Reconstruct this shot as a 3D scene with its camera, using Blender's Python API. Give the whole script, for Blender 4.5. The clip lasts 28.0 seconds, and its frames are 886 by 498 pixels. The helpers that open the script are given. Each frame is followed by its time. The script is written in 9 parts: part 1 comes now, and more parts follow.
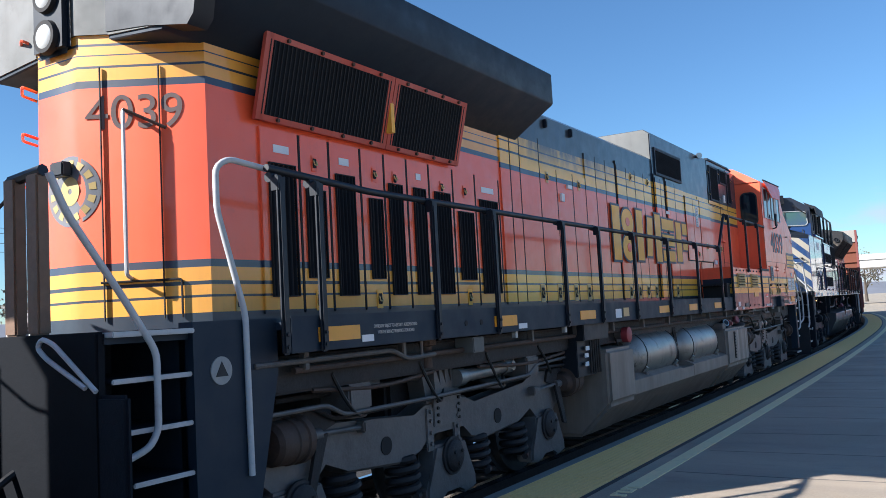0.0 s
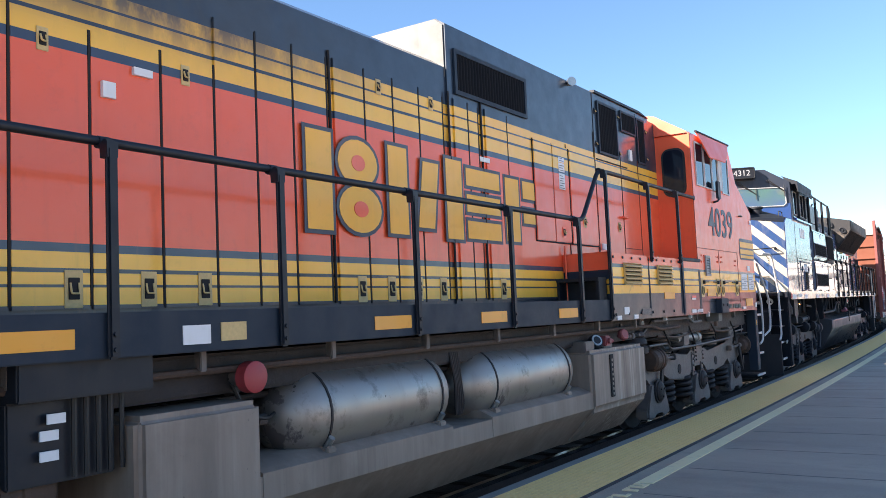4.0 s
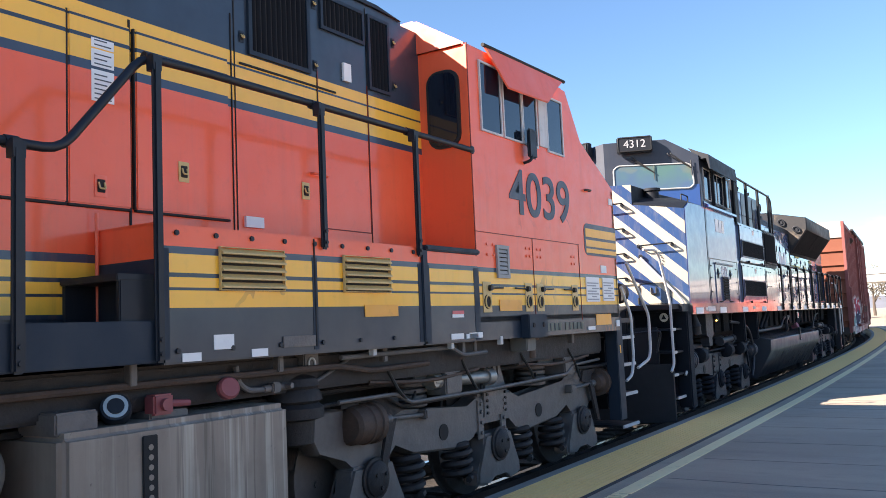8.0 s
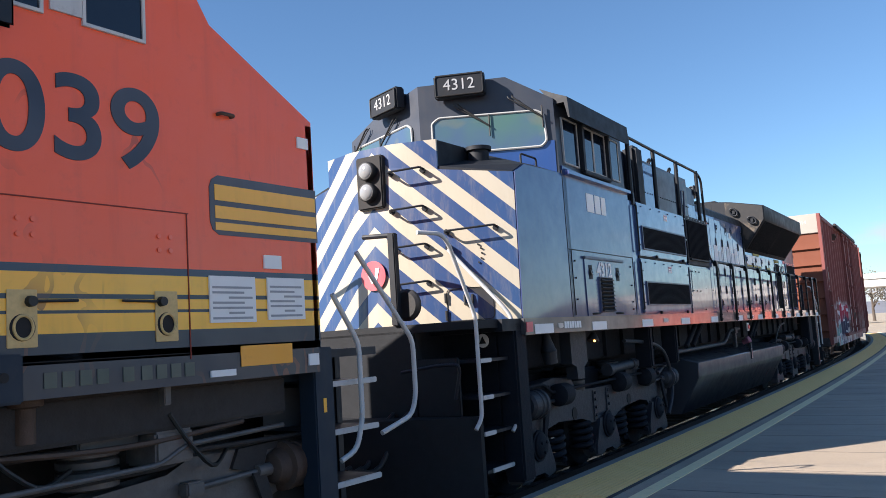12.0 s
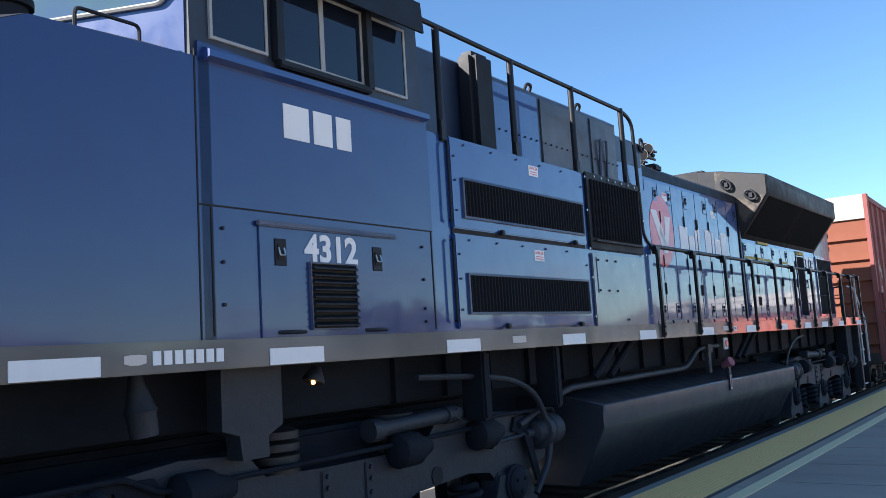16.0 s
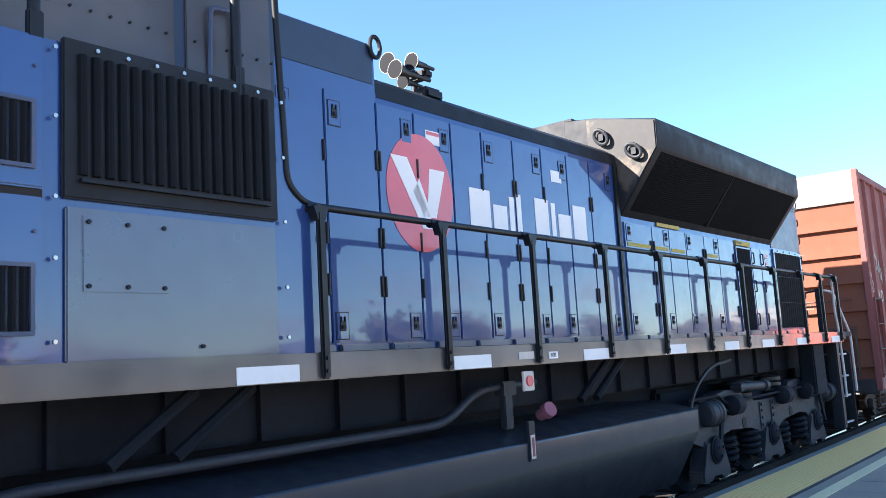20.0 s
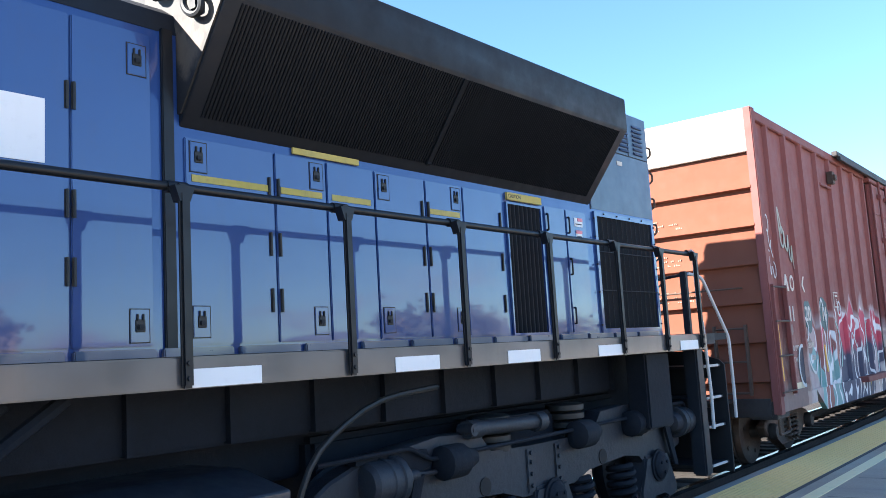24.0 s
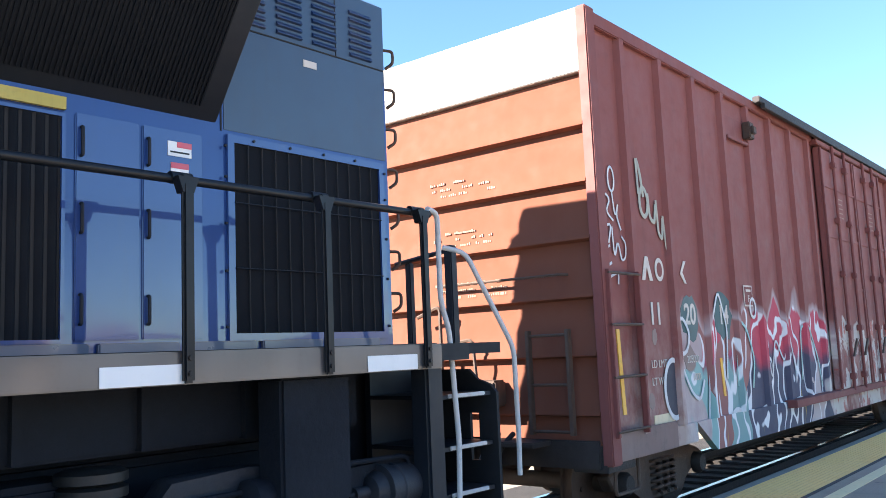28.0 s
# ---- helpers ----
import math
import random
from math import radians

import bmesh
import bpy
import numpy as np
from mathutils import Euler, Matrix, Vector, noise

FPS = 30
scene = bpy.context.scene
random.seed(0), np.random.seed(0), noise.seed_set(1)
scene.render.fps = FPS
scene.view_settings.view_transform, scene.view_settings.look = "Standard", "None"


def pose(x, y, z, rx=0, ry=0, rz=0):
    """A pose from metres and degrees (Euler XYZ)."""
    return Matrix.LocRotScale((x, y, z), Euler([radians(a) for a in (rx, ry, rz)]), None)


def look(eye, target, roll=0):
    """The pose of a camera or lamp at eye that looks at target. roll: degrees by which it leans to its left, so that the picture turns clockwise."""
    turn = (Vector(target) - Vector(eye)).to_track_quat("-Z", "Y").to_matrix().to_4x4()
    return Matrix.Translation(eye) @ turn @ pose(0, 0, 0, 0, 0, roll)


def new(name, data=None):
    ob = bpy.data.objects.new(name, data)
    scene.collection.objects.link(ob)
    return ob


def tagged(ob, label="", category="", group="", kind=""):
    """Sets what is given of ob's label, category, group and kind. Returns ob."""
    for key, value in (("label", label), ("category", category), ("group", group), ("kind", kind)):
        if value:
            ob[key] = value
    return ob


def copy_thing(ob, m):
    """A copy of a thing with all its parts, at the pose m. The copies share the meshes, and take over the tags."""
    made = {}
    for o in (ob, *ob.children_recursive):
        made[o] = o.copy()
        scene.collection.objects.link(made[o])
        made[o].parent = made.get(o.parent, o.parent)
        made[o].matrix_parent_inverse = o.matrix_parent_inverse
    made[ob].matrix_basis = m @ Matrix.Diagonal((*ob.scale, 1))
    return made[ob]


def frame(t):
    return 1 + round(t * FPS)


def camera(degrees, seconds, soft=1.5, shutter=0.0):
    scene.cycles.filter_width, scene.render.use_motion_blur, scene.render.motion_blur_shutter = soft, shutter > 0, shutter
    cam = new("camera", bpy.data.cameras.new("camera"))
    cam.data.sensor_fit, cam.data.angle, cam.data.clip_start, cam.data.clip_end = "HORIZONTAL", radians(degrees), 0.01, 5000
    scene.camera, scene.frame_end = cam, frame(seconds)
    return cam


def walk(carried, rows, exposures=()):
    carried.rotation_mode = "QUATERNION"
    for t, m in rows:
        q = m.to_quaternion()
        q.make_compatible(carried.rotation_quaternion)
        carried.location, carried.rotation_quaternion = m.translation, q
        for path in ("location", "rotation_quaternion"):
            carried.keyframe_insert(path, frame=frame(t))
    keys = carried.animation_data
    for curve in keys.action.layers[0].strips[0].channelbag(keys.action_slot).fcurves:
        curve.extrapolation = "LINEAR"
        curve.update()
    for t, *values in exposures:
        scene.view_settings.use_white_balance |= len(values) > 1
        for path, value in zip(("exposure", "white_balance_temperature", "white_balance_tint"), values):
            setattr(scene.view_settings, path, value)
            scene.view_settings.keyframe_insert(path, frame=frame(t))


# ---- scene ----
cam = camera(54.93, 28.0, 0.85)
# seconds, eye x, eye z, yaw, pitch, roll
VIEW = [
    (0.0, -0.001, 1.778, 32.62, 4.45, -3.13),
    (0.5, 0.007, 1.773, 33.18, 4.40, -3.28),
    (1.0, 0.015, 1.768, 33.64, 4.44, -3.20),
    (1.5, 0.023, 1.763, 33.78, 4.45, -3.01),
    (2.0, 0.031, 1.758, 33.76, 4.34, -2.76),
    (2.5, 0.039, 1.752, 33.78, 4.19, -2.67),
    (4.5, 0.072, 1.732, 34.07, 4.60, -2.51),
    (5.0, 0.080, 1.727, 33.78, 4.89, -2.46),
    (5.5, 0.088, 1.722, 33.51, 5.07, -2.54),
    (6.0, 0.095, 1.722, 33.51, 5.12, -2.60),
    (6.5, 0.103, 1.723, 33.52, 5.17, -2.53),
    (7.0, 0.110, 1.723, 33.40, 5.25, -2.46),
    (7.5, 0.118, 1.724, 33.24, 5.22, -2.46),
    (8.0, 0.126, 1.725, 33.08, 5.13, -2.52),
    (8.5, 0.133, 1.726, 33.07, 5.24, -2.51),
    (9.0, 0.141, 1.726, 33.10, 5.44, -2.52),
    (9.5, 0.148, 1.727, 33.21, 5.48, -2.49),
    (10.0, 0.156, 1.728, 33.44, 5.41, -2.61),
    (10.5, 0.164, 1.729, 33.54, 5.49, -2.91),
    (11.0, 0.171, 1.729, 33.37, 5.84, -3.23),
    (11.5, 0.172, 1.732, 33.10, 6.02, -3.50),
    (12.0, 0.169, 1.737, 32.90, 6.06, -3.71),
    (12.5, 0.166, 1.742, 32.73, 6.08, -3.81),
    (14.5, 0.154, 1.760, 34.57, 6.44, -3.76),
    (15.0, 0.151, 1.765, 35.52, 6.49, -3.72),
    (15.5, 0.148, 1.769, 36.27, 6.50, -3.62),
    (16.0, 0.145, 1.774, 37.25, 6.62, -3.50),
    (16.5, 0.142, 1.778, 39.07, 6.85, -3.35),
    (17.0, 0.138, 1.783, 40.42, 6.97, -3.23),
    (17.5, 0.132, 1.787, 40.55, 6.99, -3.22),
    (18.0, 0.126, 1.792, 40.20, 7.07, -3.20),
    (18.5, 0.120, 1.796, 39.90, 7.19, -3.27),
    (19.0, 0.114, 1.800, 39.68, 7.30, -3.23),
    (19.5, 0.108, 1.805, 39.64, 7.41, -3.29),
    (20.0, 0.102, 1.809, 39.64, 7.43, -3.34),
    (20.5, 0.096, 1.814, 39.70, 7.38, -3.31),
    (22.5, 0.073, 1.831, 39.83, 7.03, -2.88),
    (23.0, 0.072, 1.832, 39.64, 6.97, -2.91),
    (23.5, 0.072, 1.833, 39.47, 6.98, -3.17),
    (24.0, 0.072, 1.834, 39.43, 7.05, -3.33),
    (24.5, 0.072, 1.835, 39.46, 7.11, -3.42),
    (25.0, 0.072, 1.836, 39.60, 7.14, -3.33),
    (25.5, 0.071, 1.837, 39.82, 7.17, -3.15),
    (26.0, 0.071, 1.838, 40.15, 7.10, -3.06),
    (26.5, 0.071, 1.839, 40.36, 7.05, -2.97),
    (27.0, 0.071, 1.840, 40.47, 7.05, -2.80),
    (27.5, 0.071, 1.841, 40.53, 6.98, -2.59),
    (28.0, 0.070, 1.842, 40.51, 6.87, -2.42),
]
# how far the train has rolled, in metres, by the second
ROLLED = [
    (0.0, -13.574), (0.5, -12.717), (1.0, -11.844), (1.5, -10.991), (2.0, -10.120), (2.5, -9.256), (4.5, -5.879),
    (5.0, -5.063), (5.5, -4.258), (6.0, -3.469), (6.5, -2.706), (7.0, -1.961), (7.5, -1.217), (8.0, -0.500),
    (8.5, 0.208), (9.0, 0.919), (9.5, 1.624), (10.0, 2.332), (10.5, 3.025), (11.0, 3.732), (11.5, 4.437),
    (12.0, 5.157), (12.5, 5.887), (14.5, 8.858), (15.0, 9.606), (15.5, 10.357), (16.0, 11.111), (16.5, 11.859),
    (17.0, 12.615), (17.5, 13.345), (18.0, 14.081), (18.5, 14.813), (19.0, 15.561), (19.5, 16.303), (20.0, 17.036),
    (20.5, 17.785), (22.5, 20.726), (23.0, 21.450), (23.5, 22.161), (24.0, 22.869), (24.5, 23.553), (25.0, 24.219),
    (25.5, 24.862), (26.0, 25.489), (26.5, 26.091), (27.0, 26.674), (27.5, 27.232), (28.0, 27.791),
]
TRACK_X, BEND_NEAR, BEND_FAR, BEND_AT = -5.395, 0.001502, 0.003808, 36.37
GAP_AB, GAP_BC = 22.560, 19.907


def track(s):
    """Centre line of the rails: x, y and heading in radians at s metres along it from abreast of the viewer."""
    def arc(x, y, h, k, l):
        m = h + k * l / 2
        c = l * (math.sin(k * l / 2) / (k * l / 2) if abs(k * l) > 1e-9 else 1.0)
        return x - math.sin(m) * c, y + math.cos(m) * c, h + k * l
    x, y, h = arc(TRACK_X, 0.0, 0.0, BEND_NEAR, min(s, BEND_AT))
    return arc(x, y, h, BEND_FAR, s - BEND_AT) if s > BEND_AT else (x, y, h)


def beside(s, v, z=0.0):
    """The place v metres to the platform side of the centre line."""
    x, y, h = track(s)
    return Vector((x + math.cos(h) * v, y + math.sin(h) * v, z))


EXPOSURE = [(0, 1.2, 5850, 11), (1, 1.72, 6200, 13), (2.5, 2.1, 6650, 16), (5, 2.05, 6950, 18), (8, 2.02, 6950, 18), (10, 1.86, 6850, 18), (11, 1.7, 6650, 17), (12, 1.35, 6450, 15), (15, 1.23, 5950, 12), (16, 1.74, 6250, 13), (17, 2.4, 6450, 15), (20, 2.55, 6450, 14), (24, 2.6, 6400, 12), (28, 2.6, 6750, 13)]
walk(cam, [(t, pose(x, 0, z, 90 + pitch, 0, yaw) @ pose(0, 0, 0, 0, 0, roll)) for t, x, z, yaw, pitch, roll in VIEW], EXPOSURE)

# ---- light ----
SUN_FROM = Vector((-0.513, -0.669, 0.537)).normalized()
world = bpy.data.worlds.new("sky")
scene.world = world
world.use_nodes = True
nt = world.node_tree
nt.nodes.clear()
sky = nt.nodes.new("ShaderNodeTexSky")
sky.sky_type = "NISHITA"
sky.sun_disc = False
sky.sun_elevation = math.asin(SUN_FROM.z)
sky.sun_rotation = math.atan2(SUN_FROM.x, SUN_FROM.y) % (2 * math.pi)
sky.air_density, sky.dust_density, sky.ozone_density = 1.0, 0.1, 2.5
bg = nt.nodes.new("ShaderNodeBackground")
bg.inputs["Strength"].default_value = 0.057
wo = nt.nodes.new("ShaderNodeOutputWorld")
tint = nt.nodes.new("ShaderNodeMix")
tint.data_type, tint.blend_type = "RGBA", "MULTIPLY"
tint.inputs[0].default_value = 1.0
tint.inputs[7].default_value = (0.76, 0.985, 1.12, 1)
nt.links.new(sky.outputs[0], tint.inputs[6])
# small fair-weather clouds all round, low over the horizon
way = nt.nodes.new("ShaderNodeTexCoord")
squash = nt.nodes.new("ShaderNodeMapping")
squash.inputs["Scale"].default_value = (1, 1, 3.2)
puffs = nt.nodes.new("ShaderNodeTexNoise")
puffs.inputs["Scale"].default_value, puffs.inputs["Detail"].default_value, puffs.inputs["Roughness"].default_value = 7.0, 6.0, 0.55
thick = nt.nodes.new("ShaderNodeMapRange")
thick.inputs[1].default_value, thick.inputs[2].default_value = 0.52, 0.66
height = nt.nodes.new("ShaderNodeSeparateXYZ")
low = nt.nodes.new("ShaderNodeMapRange")
low.inputs[1].default_value, low.inputs[2].default_value, low.inputs[3].default_value, low.inputs[4].default_value = 0.05, 0.13, 1.0, 0.0
cover = nt.nodes.new("ShaderNodeMath")
cover.operation = "MULTIPLY"
clouded = nt.nodes.new("ShaderNodeMix")
clouded.data_type = "RGBA"
clouded.inputs[7].default_value = (5.7, 5.8, 6.3, 1)
nt.links.new(way.outputs["Generated"], squash.inputs[0])
nt.links.new(squash.outputs[0], puffs.inputs["Vector"])
nt.links.new(puffs.outputs[0], thick.inputs[0])
nt.links.new(way.outputs["Generated"], height.inputs[0])
nt.links.new(height.outputs[2], low.inputs[0])
nt.links.new(thick.outputs[0], cover.inputs[0])
nt.links.new(low.outputs[0], cover.inputs[1])
nt.links.new(cover.outputs[0], clouded.inputs[0])
nt.links.new(tint.outputs[2], clouded.inputs[6])
nt.links.new(clouded.outputs[2], bg.inputs["Color"])
nt.links.new(bg.outputs[0], wo.inputs["Surface"])
sun = bpy.data.lights.new("sun", "SUN")
sun.energy, sun.angle, sun.color = 5.0, radians(0.6), (1.0, 0.93, 0.82)
sun_ob = new("sun", sun)
sun_ob.matrix_world = look((0, 0, 30), Vector((0, 0, 30)) - SUN_FROM)


# ---- materials ----
def shader(name):
    m = bpy.data.materials.new(name)
    m.use_nodes = True
    t = m.node_tree
    b = t.nodes["Principled BSDF"]
    return m, t, b


def node(t, kind, **sets):
    n = t.nodes.new(kind)
    for key, value in sets.items():
        n.inputs[key].default_value = value
    return n


def coords(t, kind="Object"):
    return t.nodes.new("ShaderNodeTexCoord").outputs[kind]


def mixed(t, fac, a, b, mode="MIX"):
    n = t.nodes.new("ShaderNodeMix")
    n.data_type, n.blend_type = "RGBA", mode
    for key, value in ((0, fac), (6, a), (7, b)):
        if isinstance(value, bpy.types.NodeSocket):
            t.links.new(value, n.inputs[key])
        else:
            n.inputs[key].default_value = value if key == 0 else (*value, 1)
    return n.outputs[2]


def noisy(t, scale, detail=4.0, rough=0.55, stretch=None, lo=0.4, hi=0.6, src=None):
    """Noise at a real-world scale, sharpened to the range between lo and hi."""
    at = src or coords(t)
    if stretch:
        mp = node(t, "ShaderNodeMapping", Scale=stretch)
        t.links.new(at, mp.inputs[0])
        at = mp.outputs[0]
    n = node(t, "ShaderNodeTexNoise", Scale=scale, Detail=detail, Roughness=rough)
    t.links.new(at, n.inputs["Vector"])
    r = node(t, "ShaderNodeMapRange")
    r.inputs[1].default_value, r.inputs[2].default_value = lo, hi
    t.links.new(n.outputs[0], r.inputs[0])
    return r.outputs[0]


def scaled(t, v, k, add=0.0):
    n = t.nodes.new("ShaderNodeMath")
    n.operation = "MULTIPLY_ADD"
    t.links.new(v, n.inputs[0])
    n.inputs[1].default_value, n.inputs[2].default_value = k, add
    return n.outputs[0]


def relief(t, b, height, distance, strength=1.0):
    n = node(t, "ShaderNodeBump", Strength=strength, Distance=distance)
    t.links.new(height, n.inputs["Height"])
    t.links.new(n.outputs[0], b.inputs["Normal"])


def bands(t, stops, zmin=1.8, zmax=4.0):
    """Colour by height, in hard stripes: (upper height, colour) from below."""
    sep = t.nodes.new("ShaderNodeSeparateXYZ")
    t.links.new(coords(t), sep.inputs[0])
    fac = scaled(t, sep.outputs[2], 1 / (zmax - zmin), -zmin / (zmax - zmin))
    r = t.nodes.new("ShaderNodeValToRGB")
    r.color_ramp.interpolation = "CONSTANT"
    els = r.color_ramp.elements
    at = 0.0
    for i, (top, colour) in enumerate(stops):
        e = els[i] if i < 2 else els.new(min(1, (at - zmin) / (zmax - zmin)))
        e.position = max(0.0, min(1, (at - zmin) / (zmax - zmin)))
        e.color = (*colour, 1)
        at = top
    t.links.new(fac, r.inputs[0])
    return r.outputs[0]


def paint(name, colour=None, stops=None, rough=0.35, coat=0.0, metal=0.0, dirt=(0.06, 0.05, 0.045), soil=0.35, streak=0.25, wave=0.002, fade=None, scale=1.0, soft=0.05, gloss=0.5):
    """Weathered paint or metal: a colour or stripes, fading in patches, vertical run marks, and dirt; panels slightly wavy."""
    m, t, b = shader(name)
    c = bands(t, stops) if stops else None
    if c is None:
        rgb = node(t, "ShaderNodeRGB")
        rgb.outputs[0].default_value = (*colour, 1)
        c = rgb.outputs[0]
    f = fade or (0.8, 0.7, 0.65)
    if stops:
        c = mixed(t, scaled(t, noisy(t, 0.7 * scale, 3, lo=0.35, hi=0.75), 0.6), c, (1.0, 1.25, 1.5), "MULTIPLY")
    else:
        c = mixed(t, scaled(t, noisy(t, 0.7 * scale, 3, lo=0.35, hi=0.75), 0.14), c, f)
    c = mixed(t, scaled(t, noisy(t, 2.2 * scale, 6, 0.65, (4, 4, 0.35), 0.52, 0.8), streak), c, dirt)
    c = mixed(t, scaled(t, noisy(t, 9 * scale, 8, 0.7, None, 0.55, 0.8), soil), c, dirt)
    t.links.new(c, b.inputs["Base Color"])
    t.links.new(scaled(t, noisy(t, 5 * scale, 5, 0.6, None, 0.3, 0.75), 0.22, rough), b.inputs["Roughness"])
    b.inputs["Metallic"].default_value = metal
    b.inputs["Specular IOR Level"].default_value = gloss
    b.inputs["Coat Weight"].default_value = coat
    b.inputs["Coat Roughness"].default_value = soft
    if wave:
        relief(t, b, noisy(t, 1.6, 2, 0.4, None, 0.2, 0.8), wave, 0.6)
    return m


def plain(name, colour, rough=0.6, metal=0.0, grain=30.0, vary=0.3, bump=0.002, gloss=0.5):
    m, t, b = shader(name)
    c = mixed(t, scaled(t, noisy(t, grain, 6, 0.65, None, 0.3, 0.7), vary), colour, tuple(0.45 * k for k in colour))
    c = mixed(t, scaled(t, noisy(t, grain / 12, 3, 0.5, None, 0.35, 0.7), vary * 0.7), c, tuple(min(1, 1.35 * k + 0.01) for k in colour))
    t.links.new(c, b.inputs["Base Color"])
    b.inputs["Roughness"].default_value = rough
    b.inputs["Specular IOR Level"].default_value = gloss
    b.inputs["Metallic"].default_value = metal
    if bump:
        relief(t, b, noisy(t, grain, 6, 0.7, None, 0.2, 0.8), bump)
    return m


ORANGE, YELLOW, SLATE, NAVY = (0.93, 0.112, 0.032), (0.97, 0.475, 0.04), (0.012, 0.024, 0.042), (0.026, 0.04, 0.07)
HOOD_STRIPES = [(1.885, SLATE), (1.985, YELLOW), (2.005, SLATE), (2.075, YELLOW), (2.098, SLATE), (2.195, YELLOW), (2.24, NAVY), (3.385, ORANGE), (3.445, NAVY), (3.585, YELLOW), (3.605, SLATE), (3.705, YELLOW), (3.725, SLATE), (3.815, YELLOW), (9, SLATE)]
CAB_STRIPES = [(1.89, SLATE), (1.99, YELLOW), (2.012, SLATE), (2.072, YELLOW), (2.1, SLATE), (2.21, YELLOW), (2.25, NAVY), (9, ORANGE)]
# deeper yellow for the stripes of the rear hood
REAR_YELLOW = (0.85, 0.36, 0.04)
REAR_STRIPES = [(z, REAR_YELLOW if c is YELLOW else c) for z, c in HOOD_STRIPES[:7]] + [(3.455, ORANGE), (3.505, NAVY), (3.59, REAR_YELLOW), (3.606, SLATE), (3.675, REAR_YELLOW), (3.69, SLATE), (3.75, REAR_YELLOW), (3.766, SLATE), (3.92, REAR_YELLOW), (9, SLATE)]
orange_rear = paint("striped_rear_paint", stops=REAR_STRIPES, rough=0.45, coat=0.7, soft=0.12, streak=0.16, soil=0.14)
orange_hood = paint("striped_orange_paint", stops=HOOD_STRIPES, rough=0.45, coat=0.6, soft=0.12, streak=0.1, soil=0.12)
def sooted(m):
    """Exhaust soot and oil on the upper stripes, in an irregular smear."""
    t = m.node_tree
    b = t.nodes["Principled BSDF"]
    base = b.inputs["Base Color"].links[0].from_socket
    sep = t.nodes.new("ShaderNodeSeparateXYZ")
    t.links.new(coords(t), sep.inputs[0])
    def ramp(v, lo, hi, out0, out1):
        n = node(t, "ShaderNodeMapRange")
        n.interpolation_type = "SMOOTHSTEP"
        for i, k in enumerate((lo, hi, out0, out1)):
            n.inputs[i + 1].default_value = k
        t.links.new(v, n.inputs[0])
        return n.outputs[0]
    def times(a, c):
        n = t.nodes.new("ShaderNodeMath")
        n.operation = "MULTIPLY"
        t.links.new(a, n.inputs[0])
        t.links.new(c, n.inputs[1])
        return n.outputs[0]
    smear = times(times(ramp(sep.outputs[1], -5.0, -4.4, 0, 1), ramp(sep.outputs[1], -3.0, 0.0, 1, 0)), ramp(sep.outputs[2], 3.45, 3.85, 0, 1))
    smear = times(smear, noisy(t, 1.6, 6, 0.7, (1, 1, 0.5), 0.3, 0.5))
    c = mixed(t, scaled(t, smear, 0.92), base, (0.03, 0.032, 0.036))
    drips = times(ramp(sep.outputs[2], 3.2, 2.0, 0, 1), noisy(t, 3.0, 5, 0.7, (3, 3, 0.2), 0.56, 0.72))
    c = mixed(t, scaled(t, drips, 0.2), c, (0.3, 0.13, 0.05))
    t.links.new(c, b.inputs["Base Color"])
    return m


sooted(orange_hood)
orange_cab = paint("striped_cab_paint", stops=CAB_STRIPES, rough=0.4, coat=0.4, soft=0.14, streak=0.14, soil=0.14, wave=0.012, dirt=(0.05, 0.043, 0.043))
def scuffed(m):
    """Dark scuffs and hairline scratches over the lower cab side."""
    t = m.node_tree
    b = t.nodes["Principled BSDF"]
    base = b.inputs["Base Color"].links[0].from_socket
    n = t.nodes.new("ShaderNodeMath")
    n.operation = "COMPARE"
    t.links.new(noisy(t, 0.8, 4, 0.55, (1, 1, 0.6), 0.0, 1.0), n.inputs[0])
    n.inputs[1].default_value, n.inputs[2].default_value = 0.5, 0.006
    k = t.nodes.new("ShaderNodeMath")
    k.operation = "MULTIPLY"
    t.links.new(n.outputs[0], k.inputs[0])
    t.links.new(noisy(t, 0.9, 3, 0.5, None, 0.55, 0.68), k.inputs[1])
    t.links.new(mixed(t, scaled(t, k.outputs[0], 0.75), base, (0.12, 0.05, 0.035)), b.inputs["Base Color"])


scuffed(orange_cab)
orange_plain = paint("orange_paint", ORANGE, rough=0.4, coat=0.3, soft=0.15, soil=0.15, streak=0.15)
yellow_paint = paint("yellow_paint", YELLOW, rough=0.4, soil=0.14, streak=0.1)
navy_paint = paint("navy_paint", NAVY, rough=0.4, soil=0.2)
slate = paint("slate_paint", SLATE, rough=0.5, dirt=(0.04, 0.04, 0.043), soil=0.3, gloss=0.35, fade=(0.035, 0.045, 0.06))
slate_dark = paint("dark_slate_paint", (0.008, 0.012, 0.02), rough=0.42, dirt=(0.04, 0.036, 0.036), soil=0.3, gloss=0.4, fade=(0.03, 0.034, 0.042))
roof_grey = paint("soiled_roof_grey", (0.115, 0.12, 0.115), rough=0.55, dirt=(0.06, 0.05, 0.04), soil=0.4)
black = plain("black_grille", (0.005, 0.0065, 0.01), 0.75, 0, 25, 0.3, 0.001, 0.15)
grime = plain("oily_underframe", (0.034, 0.03, 0.031), 0.62, 0.0, 14, 0.75, 0.006, 0.3)
pilot_black = plain("black_pilot_paint", (0.014, 0.016, 0.02), 0.7, 0.0, 10, 0.5, 0.002, 0.25)
